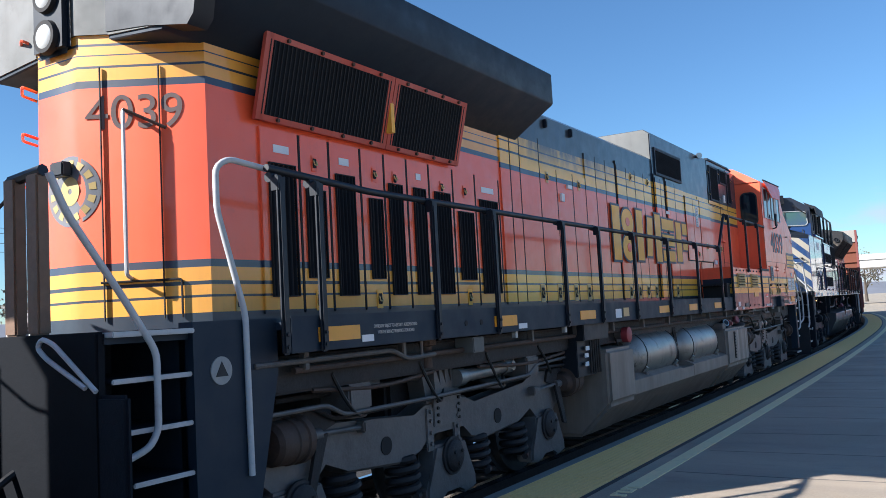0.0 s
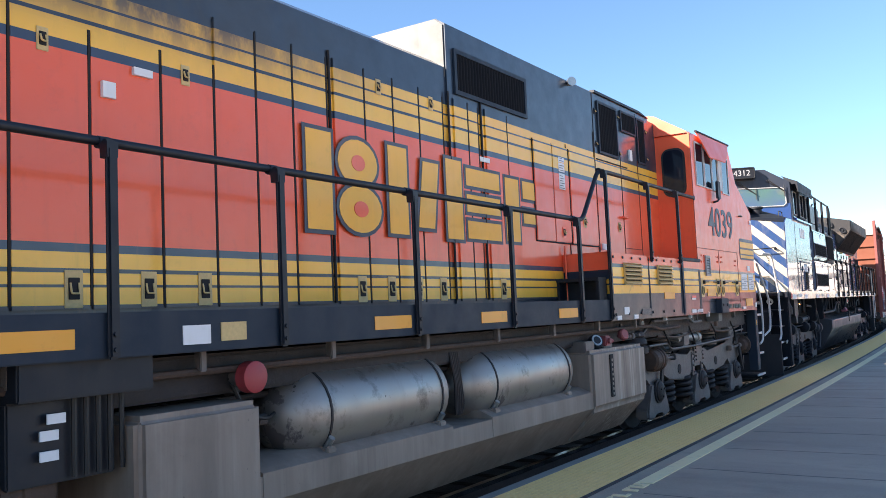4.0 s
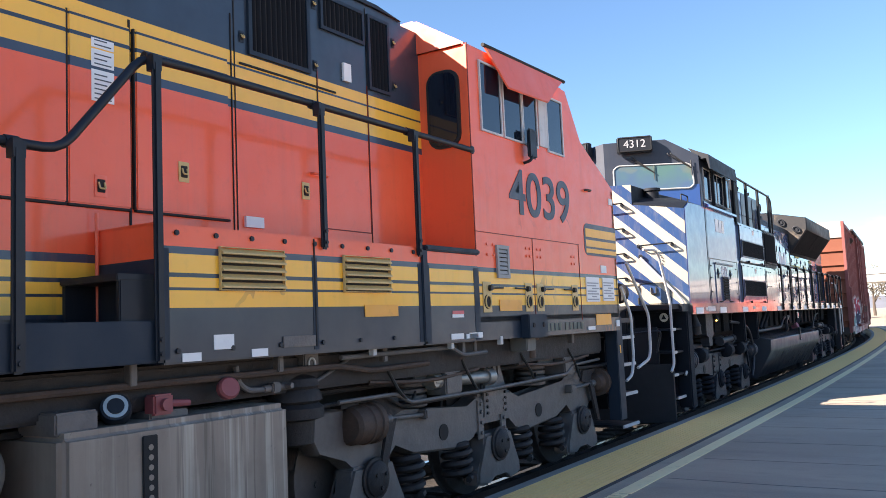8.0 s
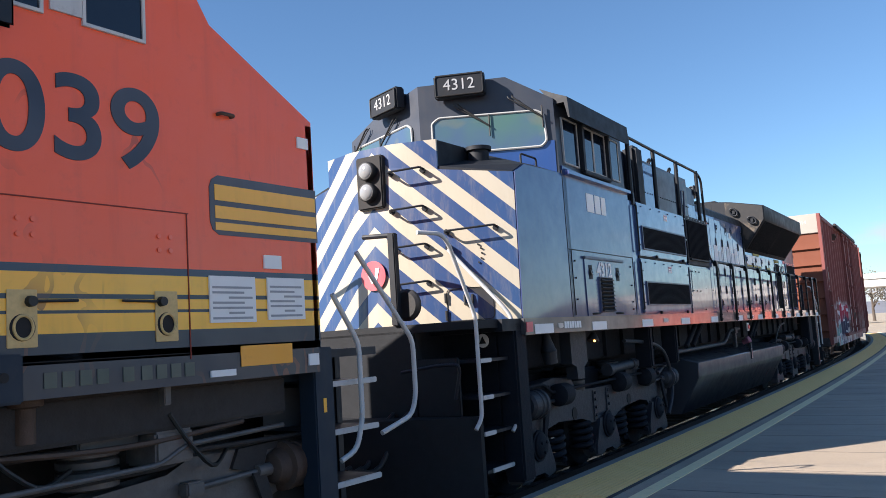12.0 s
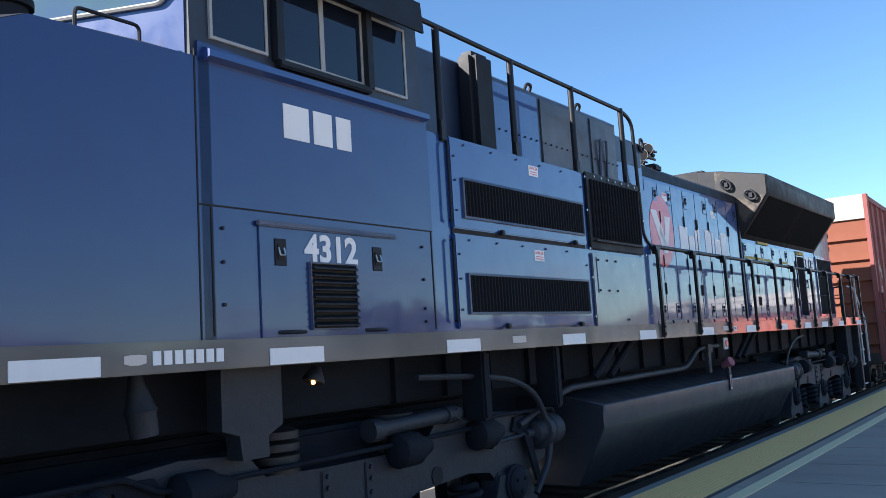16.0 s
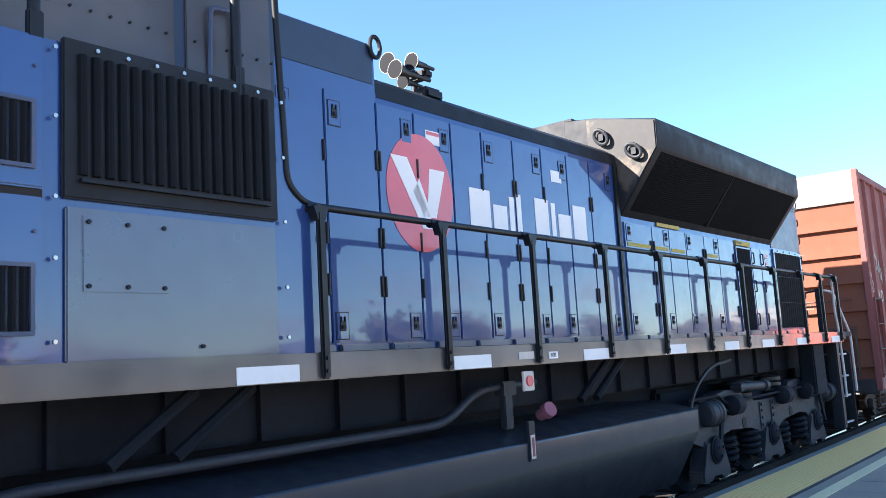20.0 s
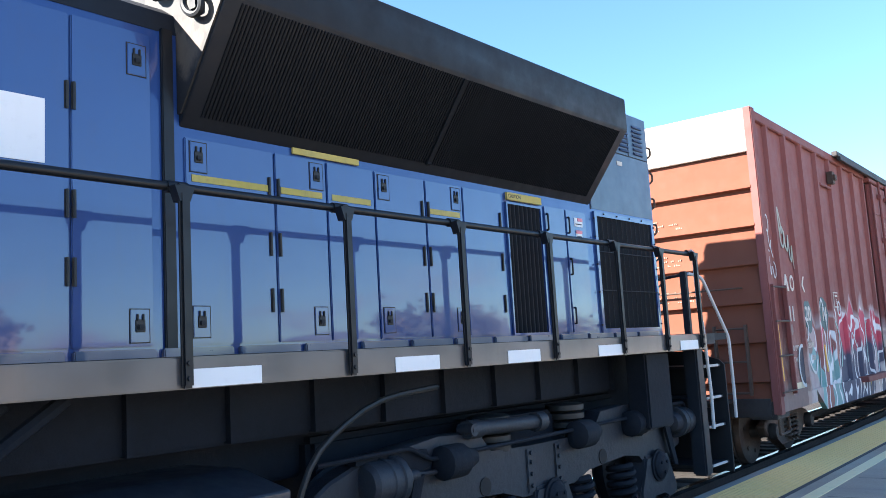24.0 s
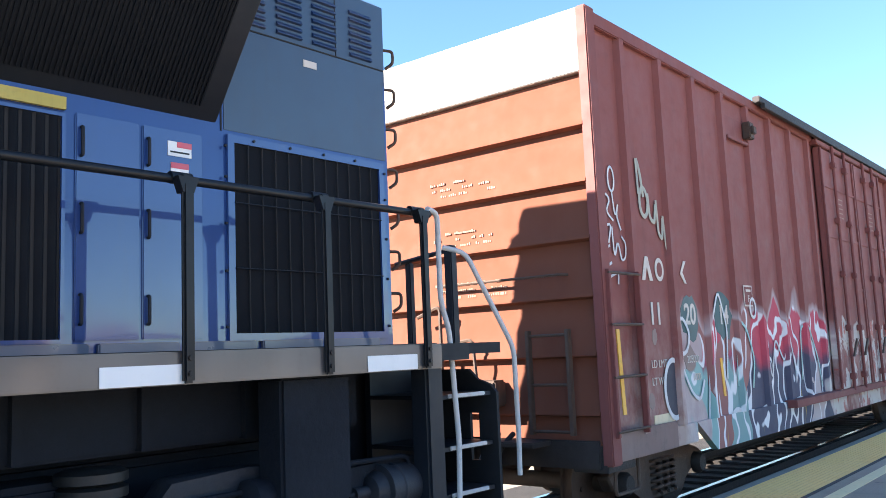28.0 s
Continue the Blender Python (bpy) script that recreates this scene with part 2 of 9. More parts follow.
underframe_black = plain("black_underframe", (0.006, 0.0095, 0.017), 0.8, 0.0, 14, 0.6, 0.005, 0.25)
truck_black = plain("black_truck_steel", (0.02, 0.024, 0.034), 0.6, 0.05, 10, 0.6, 0.006)
rust = plain("brown_rusty_steel", (0.085, 0.052, 0.038), 0.7, 0.1, 12, 0.7, 0.006)
truck_grey = plain("dusty_truck_steel", (0.155, 0.14, 0.135), 0.55, 0.25, 9, 0.6, 0.006)
damper_steel = plain("worn_damper_steel", (0.3, 0.29, 0.275), 0.4, 0.55, 14, 0.5, 0.003)
silver = paint("silver_tank_paint", (0.36, 0.34, 0.315), rough=0.34, metal=0.75, dirt=(0.035, 0.025, 0.02), soil=0.95, streak=0.3, fade=(0.4, 0.33, 0.26), scale=0.55)
def peeled(m):
    """Patches where the silver has flaked down to dark primer, and small chips."""
    t = m.node_tree
    b = t.nodes["Principled BSDF"]
    base = b.inputs["Base Color"].links[0].from_socket
    patches = noisy(t, 1.5, 7, 0.62, (1, 1.5, 0.8), 0.62, 0.64)
    chips = noisy(t, 11.0, 3, 0.6, (1, 1, 0.7), 0.7, 0.72)
    c = mixed(t, scaled(t, patches, 0.85), base, (0.05, 0.04, 0.042))
    c = mixed(t, scaled(t, chips, 0.8), c, (0.045, 0.035, 0.03))
    t.links.new(c, b.inputs["Base Color"])
    worn = t.nodes.new("ShaderNodeMath")
    worn.operation = "SUBTRACT"
    worn.inputs[0].default_value = 0.75
    t.links.new(patches, worn.inputs[1])
    t.links.new(worn.outputs[0], b.inputs["Metallic"])


peeled(silver)
def streaked_tank():
    """Grey-brown paint with long pale and dark vertical run marks."""
    m, t, b = shader("streaked_tank_paint")
    runs = noisy(t, 2.6, 4, 0.55, (1.6, 1.6, 0.3), 0.3, 0.75)
    c = mixed(t, runs, (0.195, 0.155, 0.128), (0.32, 0.26, 0.215))
    sep = t.nodes.new("ShaderNodeSeparateXYZ")
    t.links.new(coords(t), sep.inputs[0])
    spill = node(t, "ShaderNodeMapRange")
    for i, k in enumerate((2.2, 2.9, 0.15, 1.0)):
        spill.inputs[i + 1].default_value = k
    t.links.new(sep.outputs[1], spill.inputs[0])
    for scale, lo, hi, tone in ((9.0, 0.54, 0.64, (0.58, 0.53, 0.45)), (14.0, 0.56, 0.62, (0.07, 0.055, 0.045))):
        n = t.nodes.new("ShaderNodeMath")
        n.operation = "MULTIPLY"
        t.links.new(noisy(t, scale, 3, 0.6, (1.6, 1.6, 0.05), lo, hi), n.inputs[0])
        t.links.new(spill.outputs[0], n.inputs[1])
        c = mixed(t, scaled(t, n.outputs[0], 0.45), c, tone)
    c = mixed(t, scaled(t, noisy(t, 2.0, 6, 0.65, None, 0.5, 0.8), 0.5), c, (0.11, 0.085, 0.07))
    c = mixed(t, scaled(t, noisy(t, 26.0, 5, 0.7, None, 0.66, 0.72), 0.5), c, (0.05, 0.04, 0.035))
    t.links.new(c, b.inputs["Base Color"])
    b.inputs["Roughness"].default_value = 0.55
    relief(t, b, runs, 0.003, 0.4)
    return m


tank_grey = streaked_tank()
rail_white = paint("worn_white_handrail", (0.5, 0.51, 0.52), rough=0.4, dirt=(0.1, 0.09, 0.08), soil=0.5)
white = paint("white_decal", (0.78, 0.79, 0.8), rough=0.45, dirt=(0.3, 0.28, 0.26), soil=0.15, streak=0.1)
amber = paint("amber_reflector", (0.85, 0.36, 0.02), rough=0.3, soil=0.25, streak=0.05)
BLUE = (0.014, 0.047, 0.185)
blue = paint("glossy_blue_paint", BLUE, rough=0.3, coat=1.0, soft=0.035, gloss=0.3, dirt=(0.05, 0.05, 0.06), soil=0.12, streak=0.14, wave=0.006, fade=(0.03, 0.1, 0.26))
blue.node_tree.nodes["Principled BSDF"].inputs["Coat IOR"].default_value = 1.62
# darker version of the hood blue for the nose and cab side
cab_blue = paint("darker_blue_cab_side", (0.013, 0.033, 0.132), rough=0.32, coat=0.95, soft=0.05, gloss=0.3, dirt=(0.03, 0.032, 0.045), soil=0.12, streak=0.2, wave=0.006, fade=(0.022, 0.06, 0.17))
sooty_blue = paint("sooty_blue_paint", (0.03, 0.056, 0.1), rough=0.35, coat=0.4, soft=0.1, soil=0.3, dirt=(0.04, 0.045, 0.055), fade=(0.05, 0.09, 0.13))
upper_blue = paint("sooty_navy_paint", (0.013, 0.026, 0.062), rough=0.4, coat=0.2, soft=0.1, soil=0.25, dirt=(0.025, 0.03, 0.04), fade=(0.03, 0.055, 0.1))
blue_dull = paint("dull_blue_paint", (0.014, 0.038, 0.1), rough=0.4, coat=0.2, soft=0.12, soil=0.2, gloss=0.25)
rail_black = paint("black_rail_paint", (0.006, 0.007, 0.01), rough=0.42, coat=0.12, soft=0.15, dirt=(0.02, 0.019, 0.02), soil=0.25, gloss=0.3, fade=(0.016, 0.017, 0.02))
charcoal = paint("charcoal_paint", (0.008, 0.0105, 0.016), rough=0.5, dirt=(0.022, 0.022, 0.024), soil=0.2, gloss=0.32, fade=(0.02, 0.023, 0.028))
sill_brown = paint("dusty_sill_paint", (0.042, 0.043, 0.049), rough=0.35, coat=0.85, soft=0.08, dirt=(0.06, 0.05, 0.045), soil=0.4)
tank_dark = paint("dark_fuel_tank_paint", (0.018, 0.024, 0.037), rough=0.35, coat=0.7, soft=0.16, dirt=(0.035, 0.036, 0.04), soil=0.3, fade=(0.045, 0.05, 0.062))
red_decal = paint("red_decal", (0.62, 0.05, 0.075), rough=0.35, coat=0.5, soil=0.15)
horn_steel = plain("tarnished_horn", (0.018, 0.017, 0.017), 0.5, 0.2, 40, 0.4, 0.0005)
chrome = plain("bright_steel", (0.5, 0.49, 0.47), 0.3, 0.9, 40, 0.35, 0.0005)
latch_tan = plain("tan_latch_paint", (0.64, 0.45, 0.19), 0.5, 0, 40, 0.4, 0.0005)
rubber = plain("black_rubber", (0.012, 0.012, 0.013), 0.55, 0, 20, 0.3, 0.001)
seam = plain("dark_seam", (0.013, 0.012, 0.013), 0.8, 0, 20, 0.2, 0)
box_red = paint("oxide_red_paint", (0.205, 0.064, 0.058), rough=0.6, dirt=(0.11, 0.045, 0.04), soil=0.35, streak=0.35, gloss=0.35, fade=(0.33, 0.13, 0.12))
box_end = paint("oxide_end_paint", (0.165, 0.058, 0.036), rough=0.75, dirt=(0.14, 0.048, 0.031), soil=0.1, streak=0.3, wave=0, gloss=0.2, fade=(0.2, 0.08, 0.052))
box_white = paint("white_roof_band", (0.33, 0.295, 0.26), rough=0.5, soil=0.25, dirt=(0.35, 0.3, 0.26))
stencil = paint("faded_stencil_white", (0.6, 0.55, 0.5), rough=0.6, soil=0.5, dirt=(0.25, 0.12, 0.1))


def glass(name, tint, rough=0.03):
    m, t, b = shader(name)
    b.inputs["Base Color"].default_value = (*tint, 1)
    b.inputs["Roughness"].default_value = rough
    b.inputs["Specular IOR Level"].default_value = 0.45
    b.inputs["Coat Weight"].default_value = 0.1
    relief(t, b, noisy(t, 2.0, 2, 0.4, None, 0.2, 0.8), 0.004, 0.5)
    return m


cab_glass = glass("dark_cab_glass", (0.008, 0.012, 0.022))
green_glass = glass("green_tinted_glass", (0.06, 0.14, 0.11))
def colour_drifted(m):
    """The windshield colour: green that drifts to blue and grey."""
    t = m.node_tree
    c = mixed(t, noisy(t, 1.1, 3, 0.5, None, 0.35, 0.65), (0.07, 0.15, 0.1), (0.06, 0.1, 0.17))
    c = mixed(t, noisy(t, 1.7, 3, 0.5, (1, 1, 1.4), 0.52, 0.7), c, (0.14, 0.15, 0.11))
    t.links.new(c, t.nodes["Principled BSDF"].inputs["Base Color"])


colour_drifted(green_glass)
lens = glass("lamp_lens", (0.55, 0.56, 0.55), 0.1)


# ---- mesh tools ----
def box(bm, x0, x1, y0, y1, z0, z1, bevel=0.0):
    vs = [bm.verts.new((x, y, z)) for x in (x0, x1) for y in (y0, y1) for z in (z0, z1)]
    fs = [bm.faces.new([vs[i] for i in f]) for f in ((0, 1, 3, 2), (4, 6, 7, 5), (0, 4, 5, 1), (2, 3, 7, 6), (0, 2, 6, 4), (1, 5, 7, 3))]
    if bevel:
        bmesh.ops.bevel(bm, geom=list({e for f in fs for e in f.edges}), offset=bevel, segments=2, affect="EDGES", clamp_overlap=True)
    return vs


def prism(bm, pts, axis, a, b):
    """Extrudes the outline pts along an axis from a to b: along x the pts are (y, z), along y (x, z), along z (x, y)."""
    put = {"x": lambda p, w: (w, p[0], p[1]), "y": lambda p, w: (p[0], w, p[1]), "z": lambda p, w: (p[0], p[1], w)}[axis]
    lo, hi = [bm.verts.new(put(p, a)) for p in pts], [bm.verts.new(put(p, b)) for p in pts]
    n = len(pts)
    fs = [bm.faces.new(lo), bm.faces.new(hi[::-1])]
    for i in range(n):
        fs.append(bm.faces.new((lo[i], hi[i], hi[(i + 1) % n], lo[(i + 1) % n])))
    return fs


def loft(bm, rings):
    """Joins rings of equal length; the ends are closed."""
    vs = [[bm.verts.new(p) for p in r] for r in rings]
    n = len(vs[0])
    bm.faces.new(vs[0])
    bm.faces.new(vs[-1][::-1])
    for r, s in zip(vs, vs[1:]):
        for i in range(n):
            bm.faces.new((r[i], s[i], s[(i + 1) % n], r[(i + 1) % n]))


def rings_on(pts, radii, n=10):
    """Circles round the points of a line, turned with it."""
    pts = [Vector(p) for p in pts]
    out, side = [], None
    for i, p in enumerate(pts):
        d = (pts[min(i + 1, len(pts) - 1)] - pts[max(i - 1, 0)]).normalized()
        if side is None:
            side = d.orthogonal().normalized()
        side = (side - d * side.dot(d)).normalized()
        up = d.cross(side)
        out.append([p + radii[i] * (math.cos(a) * side + math.sin(a) * up) for a in (2 * math.pi * k / n for k in range(n))])
    return out


def cyl(bm, p0, p1, r, n=14, r2=None):
    loft(bm, rings_on([p0, p1], [r, r if r2 is None else r2], n))


def lathe(bm, p0, p1, profile, n=18):
    """A turned body along p0 to p1: profile of (share of the way, radius)."""
    p0, p1 = Vector(p0), Vector(p1)
    loft(bm, rings_on([p0.lerp(p1, s) for s, r in profile], [max(r, 0.002) for s, r in profile], n))


def tube(bm, pts, r, n=8, bend=0.06):
    """A pipe through the points with rounded bends."""
    pts = [Vector(p) for p in pts]
    path = [pts[0]]
    for a, b, c in zip(pts, pts[1:], pts[2:]):
        k = min(bend, (a - b).length * 0.45, (c - b).length * 0.45)
        s, e = b + (a - b).normalized() * k, b + (c - b).normalized() * k
        path += [s.lerp(b, u).lerp(b.lerp(e, u), u) for u in (0, 0.33, 0.67, 1)]
    path.append(pts[-1])
    loft(bm, rings_on(path, [r] * len(path), n))


def finish(name, bm, material, smooth=True):
    bmesh.ops.recalc_face_normals(bm, faces=bm.faces)
    me = bpy.data.meshes.new(name)
    bm.to_mesh(me)
    bm.free()
    me.materials.append(material)
    if smooth:
        me.polygons.foreach_set("use_smooth", [True] * len(me.polygons))
        me.set_sharp_from_angle(angle=radians(38))
    return me


def part(name, bm, material, parent=None, label="", smooth=True):
    ob = new(name, finish(name, bm, material, smooth))
    ob.parent = parent
    if label:
        ob["label"] = label
    return ob


def made(fn, *a, **k):
    bm = bmesh.new()
    fn(bm, *a, **k)
    return bm


def several(calls):
    bm = bmesh.new()
    for fn, *a in calls:
        fn(bm, *a)
    return bm


def thing(name, label, category, group=""):
    return tagged(new(name), label, category, group)


def structure(name, bm, material, label, category):
    return tagged(part(name, bm, material), label, category, kind="structure")


def writing(name, body, size, material, parent, m, depth=0.003, squeeze=1.0, label="", bold=0.0):
    """Letters of the built-in font as a mesh; m puts their plane: x along the line, y up."""
    cu = bpy.data.curves.new(name, "FONT")
    cu.body, cu.size, cu.extrude, cu.align_x, cu.align_y = body, size, depth, "CENTER", "CENTER"
    cu.offset = bold
    tmp = new("tmp", cu)
    me = bpy.data.meshes.new_from_object(tmp.evaluated_get(bpy.context.evaluated_depsgraph_get()))
    bpy.data.objects.remove(tmp)
    me.transform(m @ Matrix.Diagonal((squeeze, 1, 1, 1)))
    me.materials.clear()
    me.materials.append(material)
    ob = new(name, me)
    ob.parent = parent
    if label:
        ob["label"] = label
    return ob


def side_plane(v, u, z):
    """Letters on the platform side: they run along +y, face +x."""
    return Matrix.Translation((v, u, z)) @ Matrix(((0, 0, 1, 0), (1, 0, 0, 0), (0, 1, 0, 0), (0, 0, 0, 1)))


# ---- ground, track and platform ----
def strip(bm, v0, v1, z0, z1, s0, s1, step=2.0, close=True):
    """A bar that follows the track between two offsets."""
    n = max(1, int(round((s1 - s0) / step)))
    rings = []
    for i in range(n + 1):
        s = s0 + (s1 - s0) * i / n
        rings.append([beside(s, v0, z0), beside(s, v1, z0), beside(s, v1, z1), beside(s, v0, z1)])
    loft(bm, rings)


def ground_material():
    m, t, b = shader("gravel_ground")
    c = mixed(t, noisy(t, 18, 8, 0.7, None, 0.35, 0.65), (0.22, 0.188, 0.15), (0.42, 0.36, 0.285))
    c = mixed(t, scaled(t, noisy(t, 0.15, 3, 0.5, None, 0.4, 0.6), 0.5), c, (0.38, 0.31, 0.22))
    t.links.new(c, b.inputs["Base Color"])
    b.inputs["Roughness"].default_value = 0.9
    relief(t, b, noisy(t, 22, 8, 0.7, None, 0.2, 0.8), 0.03)
    return m


def deck_material():
    m, t, b = shader("worn_platform_concrete")
    c = mixed(t, noisy(t, 60, 8, 0.7, None, 0.3, 0.7), (0.27, 0.222, 0.17), (0.41, 0.335, 0.255))
    c = mixed(t, scaled(t, noisy(t, 0.8, 5, 0.6, (0.35, 1, 1), 0.42, 0.62), 0.55), c, (0.46, 0.375, 0.285))
    c = mixed(t, scaled(t, noisy(t, 2.6, 4, 0.6, (0.5, 1, 1), 0.58, 0.75), 0.5), c, (0.19, 0.17, 0.15))
    c = mixed(t, scaled(t, noisy(t, 1.3, 6, 0.65, (0.12, 1, 1), 0.56, 0.7), 0.4), c, (0.22, 0.195, 0.17))
    t.links.new(c, b.inputs["Base Color"])
    t.links.new(scaled(t, noisy(t, 1.7, 4, 0.6, None, 0.3, 0.7), 0.2, 0.62), b.inputs["Roughness"])
    relief(t, b, noisy(t, 80, 6, 0.7, None, 0.2, 0.8), 0.004)
    return m


PLATFORM_Z, EDGE_V, YELLOW_V = 0.235, 1.79, 2.44
ballast = ground_material()
# ballast colour lowered to carry the train's shadow
track_dirt = plain("shade_darkened_ballast", (0.032, 0.029, 0.028), 0.9, 0, 22, 0.7, 0.02)
deck = deck_material()
tactile = paint("worn_yellow_tactile", (0.95, 0.6, 0.22), rough=0.65, dirt=(0.5, 0.32, 0.14), soil=0.35, streak=0.0, fade=(0.95, 0.66, 0.33), wave=0)
line_white = paint("worn_white_line", (0.88, 0.72, 0.4), rough=0.6, dirt=(0.3, 0.27, 0.2), soil=0.5, streak=0.0, wave=0, scale=1.5)
concrete = plain("platform_concrete", (0.24, 0.23, 0.21), 0.75, 0, 40, 0.4, 0.002)
rail_steel = plain("polished_rail_head", (0.6, 0.59, 0.58), 0.14, 1.0, 30, 0.3, 0.0003)
# creosoted wood, darkened further for the shadow below the train
tie_wood = plain("shade_darkened_tie", (0.022, 0.018, 0.016), 0.85, 0, 16, 0.6, 0.01)

bm = bmesh.new()
size, cells = 1500.0, 10
for i in range(cells):
    for j in range(cells):
        a, b_ = -size + 2 * size * i / cells, -size + 2 * size * j / cells
        c, d = a + 2 * size / cells, b_ + 2 * size / cells
        bm.faces.new([bm.verts.new(p) for p in ((a, b_, -0.26), (c, b_, -0.26), (c, d, -0.26), (a, d, -0.26))])
bmesh.ops.remove_doubles(bm, verts=bm.verts, dist=0.01)
structure("ground", bm, ballast, "grey-brown gravel ground that reaches the horizon", "ground")

rails = thing("railway_track", "polished steel rails on dark wooden ties in ballast", "track")
rails["kind"] = "structure"
bm = bmesh.new()
for v in (-0.754, 0.754):
    strip(bm, v - 0.036, v + 0.036, -0.045, 0.0, -45, 110)
part("rail_head", bm, rail_steel, rails, "bright worn running surface")
bm = bmesh.new()
for v in (-0.754, 0.754):
    strip(bm, v - 0.012, v + 0.012, -0.15, -0.045, -45, 110)
    strip(bm, v - 0.07, v + 0.07, -0.165, -0.145, -45, 110)
part("rail_web", bm, rust, rails, "rusty rail web and foot")
bm = bmesh.new()
strip(bm, -2.2, 1.65, -0.27, -0.2, -45, 110)
part("ballast_bed", bm, track_dirt, rails)
tie_mesh = finish("tie", made(box, -1.3, 1.3, -0.115, 0.115, -0.28, -0.165, 0.012), tie_wood)
for k in range(-20, 200):
    s = k * 0.52
    x, y, h = track(s)
    o = new("tie", tie_mesh)
    o.parent = rails
    o.matrix_local = pose(x, y, random.uniform(-0.01, 0.004), 0, 0, math.degrees(h) + random.uniform(-1, 1))

platform = thing("platform", "low concrete station platform with a yellow tactile edge", "platform")
platform["kind"] = "structure"
bm = bmesh.new()
strip(bm, YELLOW_V + 0.02, 16.0, -0.28, PLATFORM_Z - 0.004, -30, 75, 1.5)
part("platform_deck", bm, deck, platform, "worn grey concrete deck with patched joints")
bm = bmesh.new()
strip(bm, EDGE_V - 0.13, YELLOW_V + 0.04, -0.28, PLATFORM_Z - 0.006, -30, 75, 1.5)
part("platform_kerb", bm, concrete, platform, "grey concrete platform edge")
# tactile panels, each with rows of domes
bm = bmesh.new()
box(bm, EDGE_V, YELLOW_V, 0.004, 0.906, PLATFORM_Z - 0.014, PLATFORM_Z + 0.001)
for i in range(11):
    for j in range(16):
        x, y = EDGE_V + 0.035 + i * 0.058, 0.035 + j * 0.0562
        r = 0.0115
        lo = [bm.verts.new((x + 1.6 * r * c, y + 1.6 * r * s_, PLATFORM_Z + 0.001)) for c, s_ in ((1, 0), (0.5, 0.87), (-0.5, 0.87), (-1, 0), (-0.5, -0.87), (0.5, -0.87))]
        hi = [bm.verts.new((x + r * c, y + r * s_, PLATFORM_Z + 0.0065)) for c, s_ in ((1, 0), (0.5, 0.87), (-0.5, 0.87), (-1, 0), (-0.5, -0.87), (0.5, -0.87))]
        bm.faces.new(hi)
        for k in range(6):
            bm.faces.new((lo[k], lo[(k + 1) % 6], hi[(k + 1) % 6], hi[k]))
panel_mesh = finish("tactile_panel", bm, tactile, False)
for k in range(-14, 74):
    s = k * 0.9144
    x, y, h = track(s)
    o = new("tactile_panel", panel_mesh)
    o.parent = platform
    o.matrix_local = pose(x, y, random.uniform(-0.0015, 0.0015), 0, 0, math.degrees(h))
bm = bmesh.new()
strip(bm, YELLOW_V + 0.004, YELLOW_V + 0.05, PLATFORM_Z - 0.02, PLATFORM_Z + 0.002, -10, 70, 1.5)
part("drain_strip", bm, plain("dark_tar_strip", (0.05, 0.047, 0.045), 0.7, 0, 30, 0.4, 0.003), platform, "dark tar strip beside the tactile panels")
bm = bmesh.new()
strip(bm, YELLOW_V + 0.2, YELLOW_V + 0.34, PLATFORM_Z - 0.02, PLATFORM_Z + 0.003, 7.0, 70, 1.2)
part("white_line", bm, line_white, platform, "worn white safety line")
bm = bmesh.new()
for s in (6.02, 6.16, 6.3, 6.44, 6.66, 6.8, 6.9, 13.4, 13.55, 13.7, 13.85):
    strip(bm, YELLOW_V + 0.2, YELLOW_V + 0.33, PLATFORM_Z - 0.02, PLATFORM_Z + 0.0045, s, s + 0.05, 0.05)
    strip(bm, YELLOW_V + (0.2 if int(s * 50) % 2 else 0.3), YELLOW_V + (0.23 if int(s * 50) % 2 else 0.33), PLATFORM_Z - 0.02, PLATFORM_Z + 0.0045, s + 0.04, s + 0.1, 0.06)
part("painted_mark", bm, line_white, platform, "worn painted warning letters, unreadable")
# tar-filled joints across the deck
tar = plain("tar_joint", (0.11, 0.098, 0.085), 0.6, 0, 30, 0.3, 0.002)
for k in range(26):
    s = 3.0 + k * 1.22 + random.uniform(-0.12, 0.12)
    w = random.uniform(0.005, 0.014)
    a, b_ = beside(s, YELLOW_V + 0.4, PLATFORM_Z - 0.02), beside(s + random.uniform(-0.25, 0.25), 9.5, PLATFORM_Z - 0.02)
    d = (b_ - a).normalized()
    n_ = Vector((-d.y, d.x, 0)) * w
    bm = bmesh.new()
    loft(bm, [[p - n_, p + n_, p + n_ + Vector((0, 0, 0.0175)), p - n_ + Vector((0, 0, 0.0175))] for p in [a.lerp(b_, q_) + Vector((0, 0.05 * math.sin(q_ * 9 + k), 0)) for q_ in (0, 0.15, 0.3, 0.5, 0.75, 1)]])
    part("joint", bm, tar, platform)


# ---- shared parts of the rolling stock ----
WHEELS = []


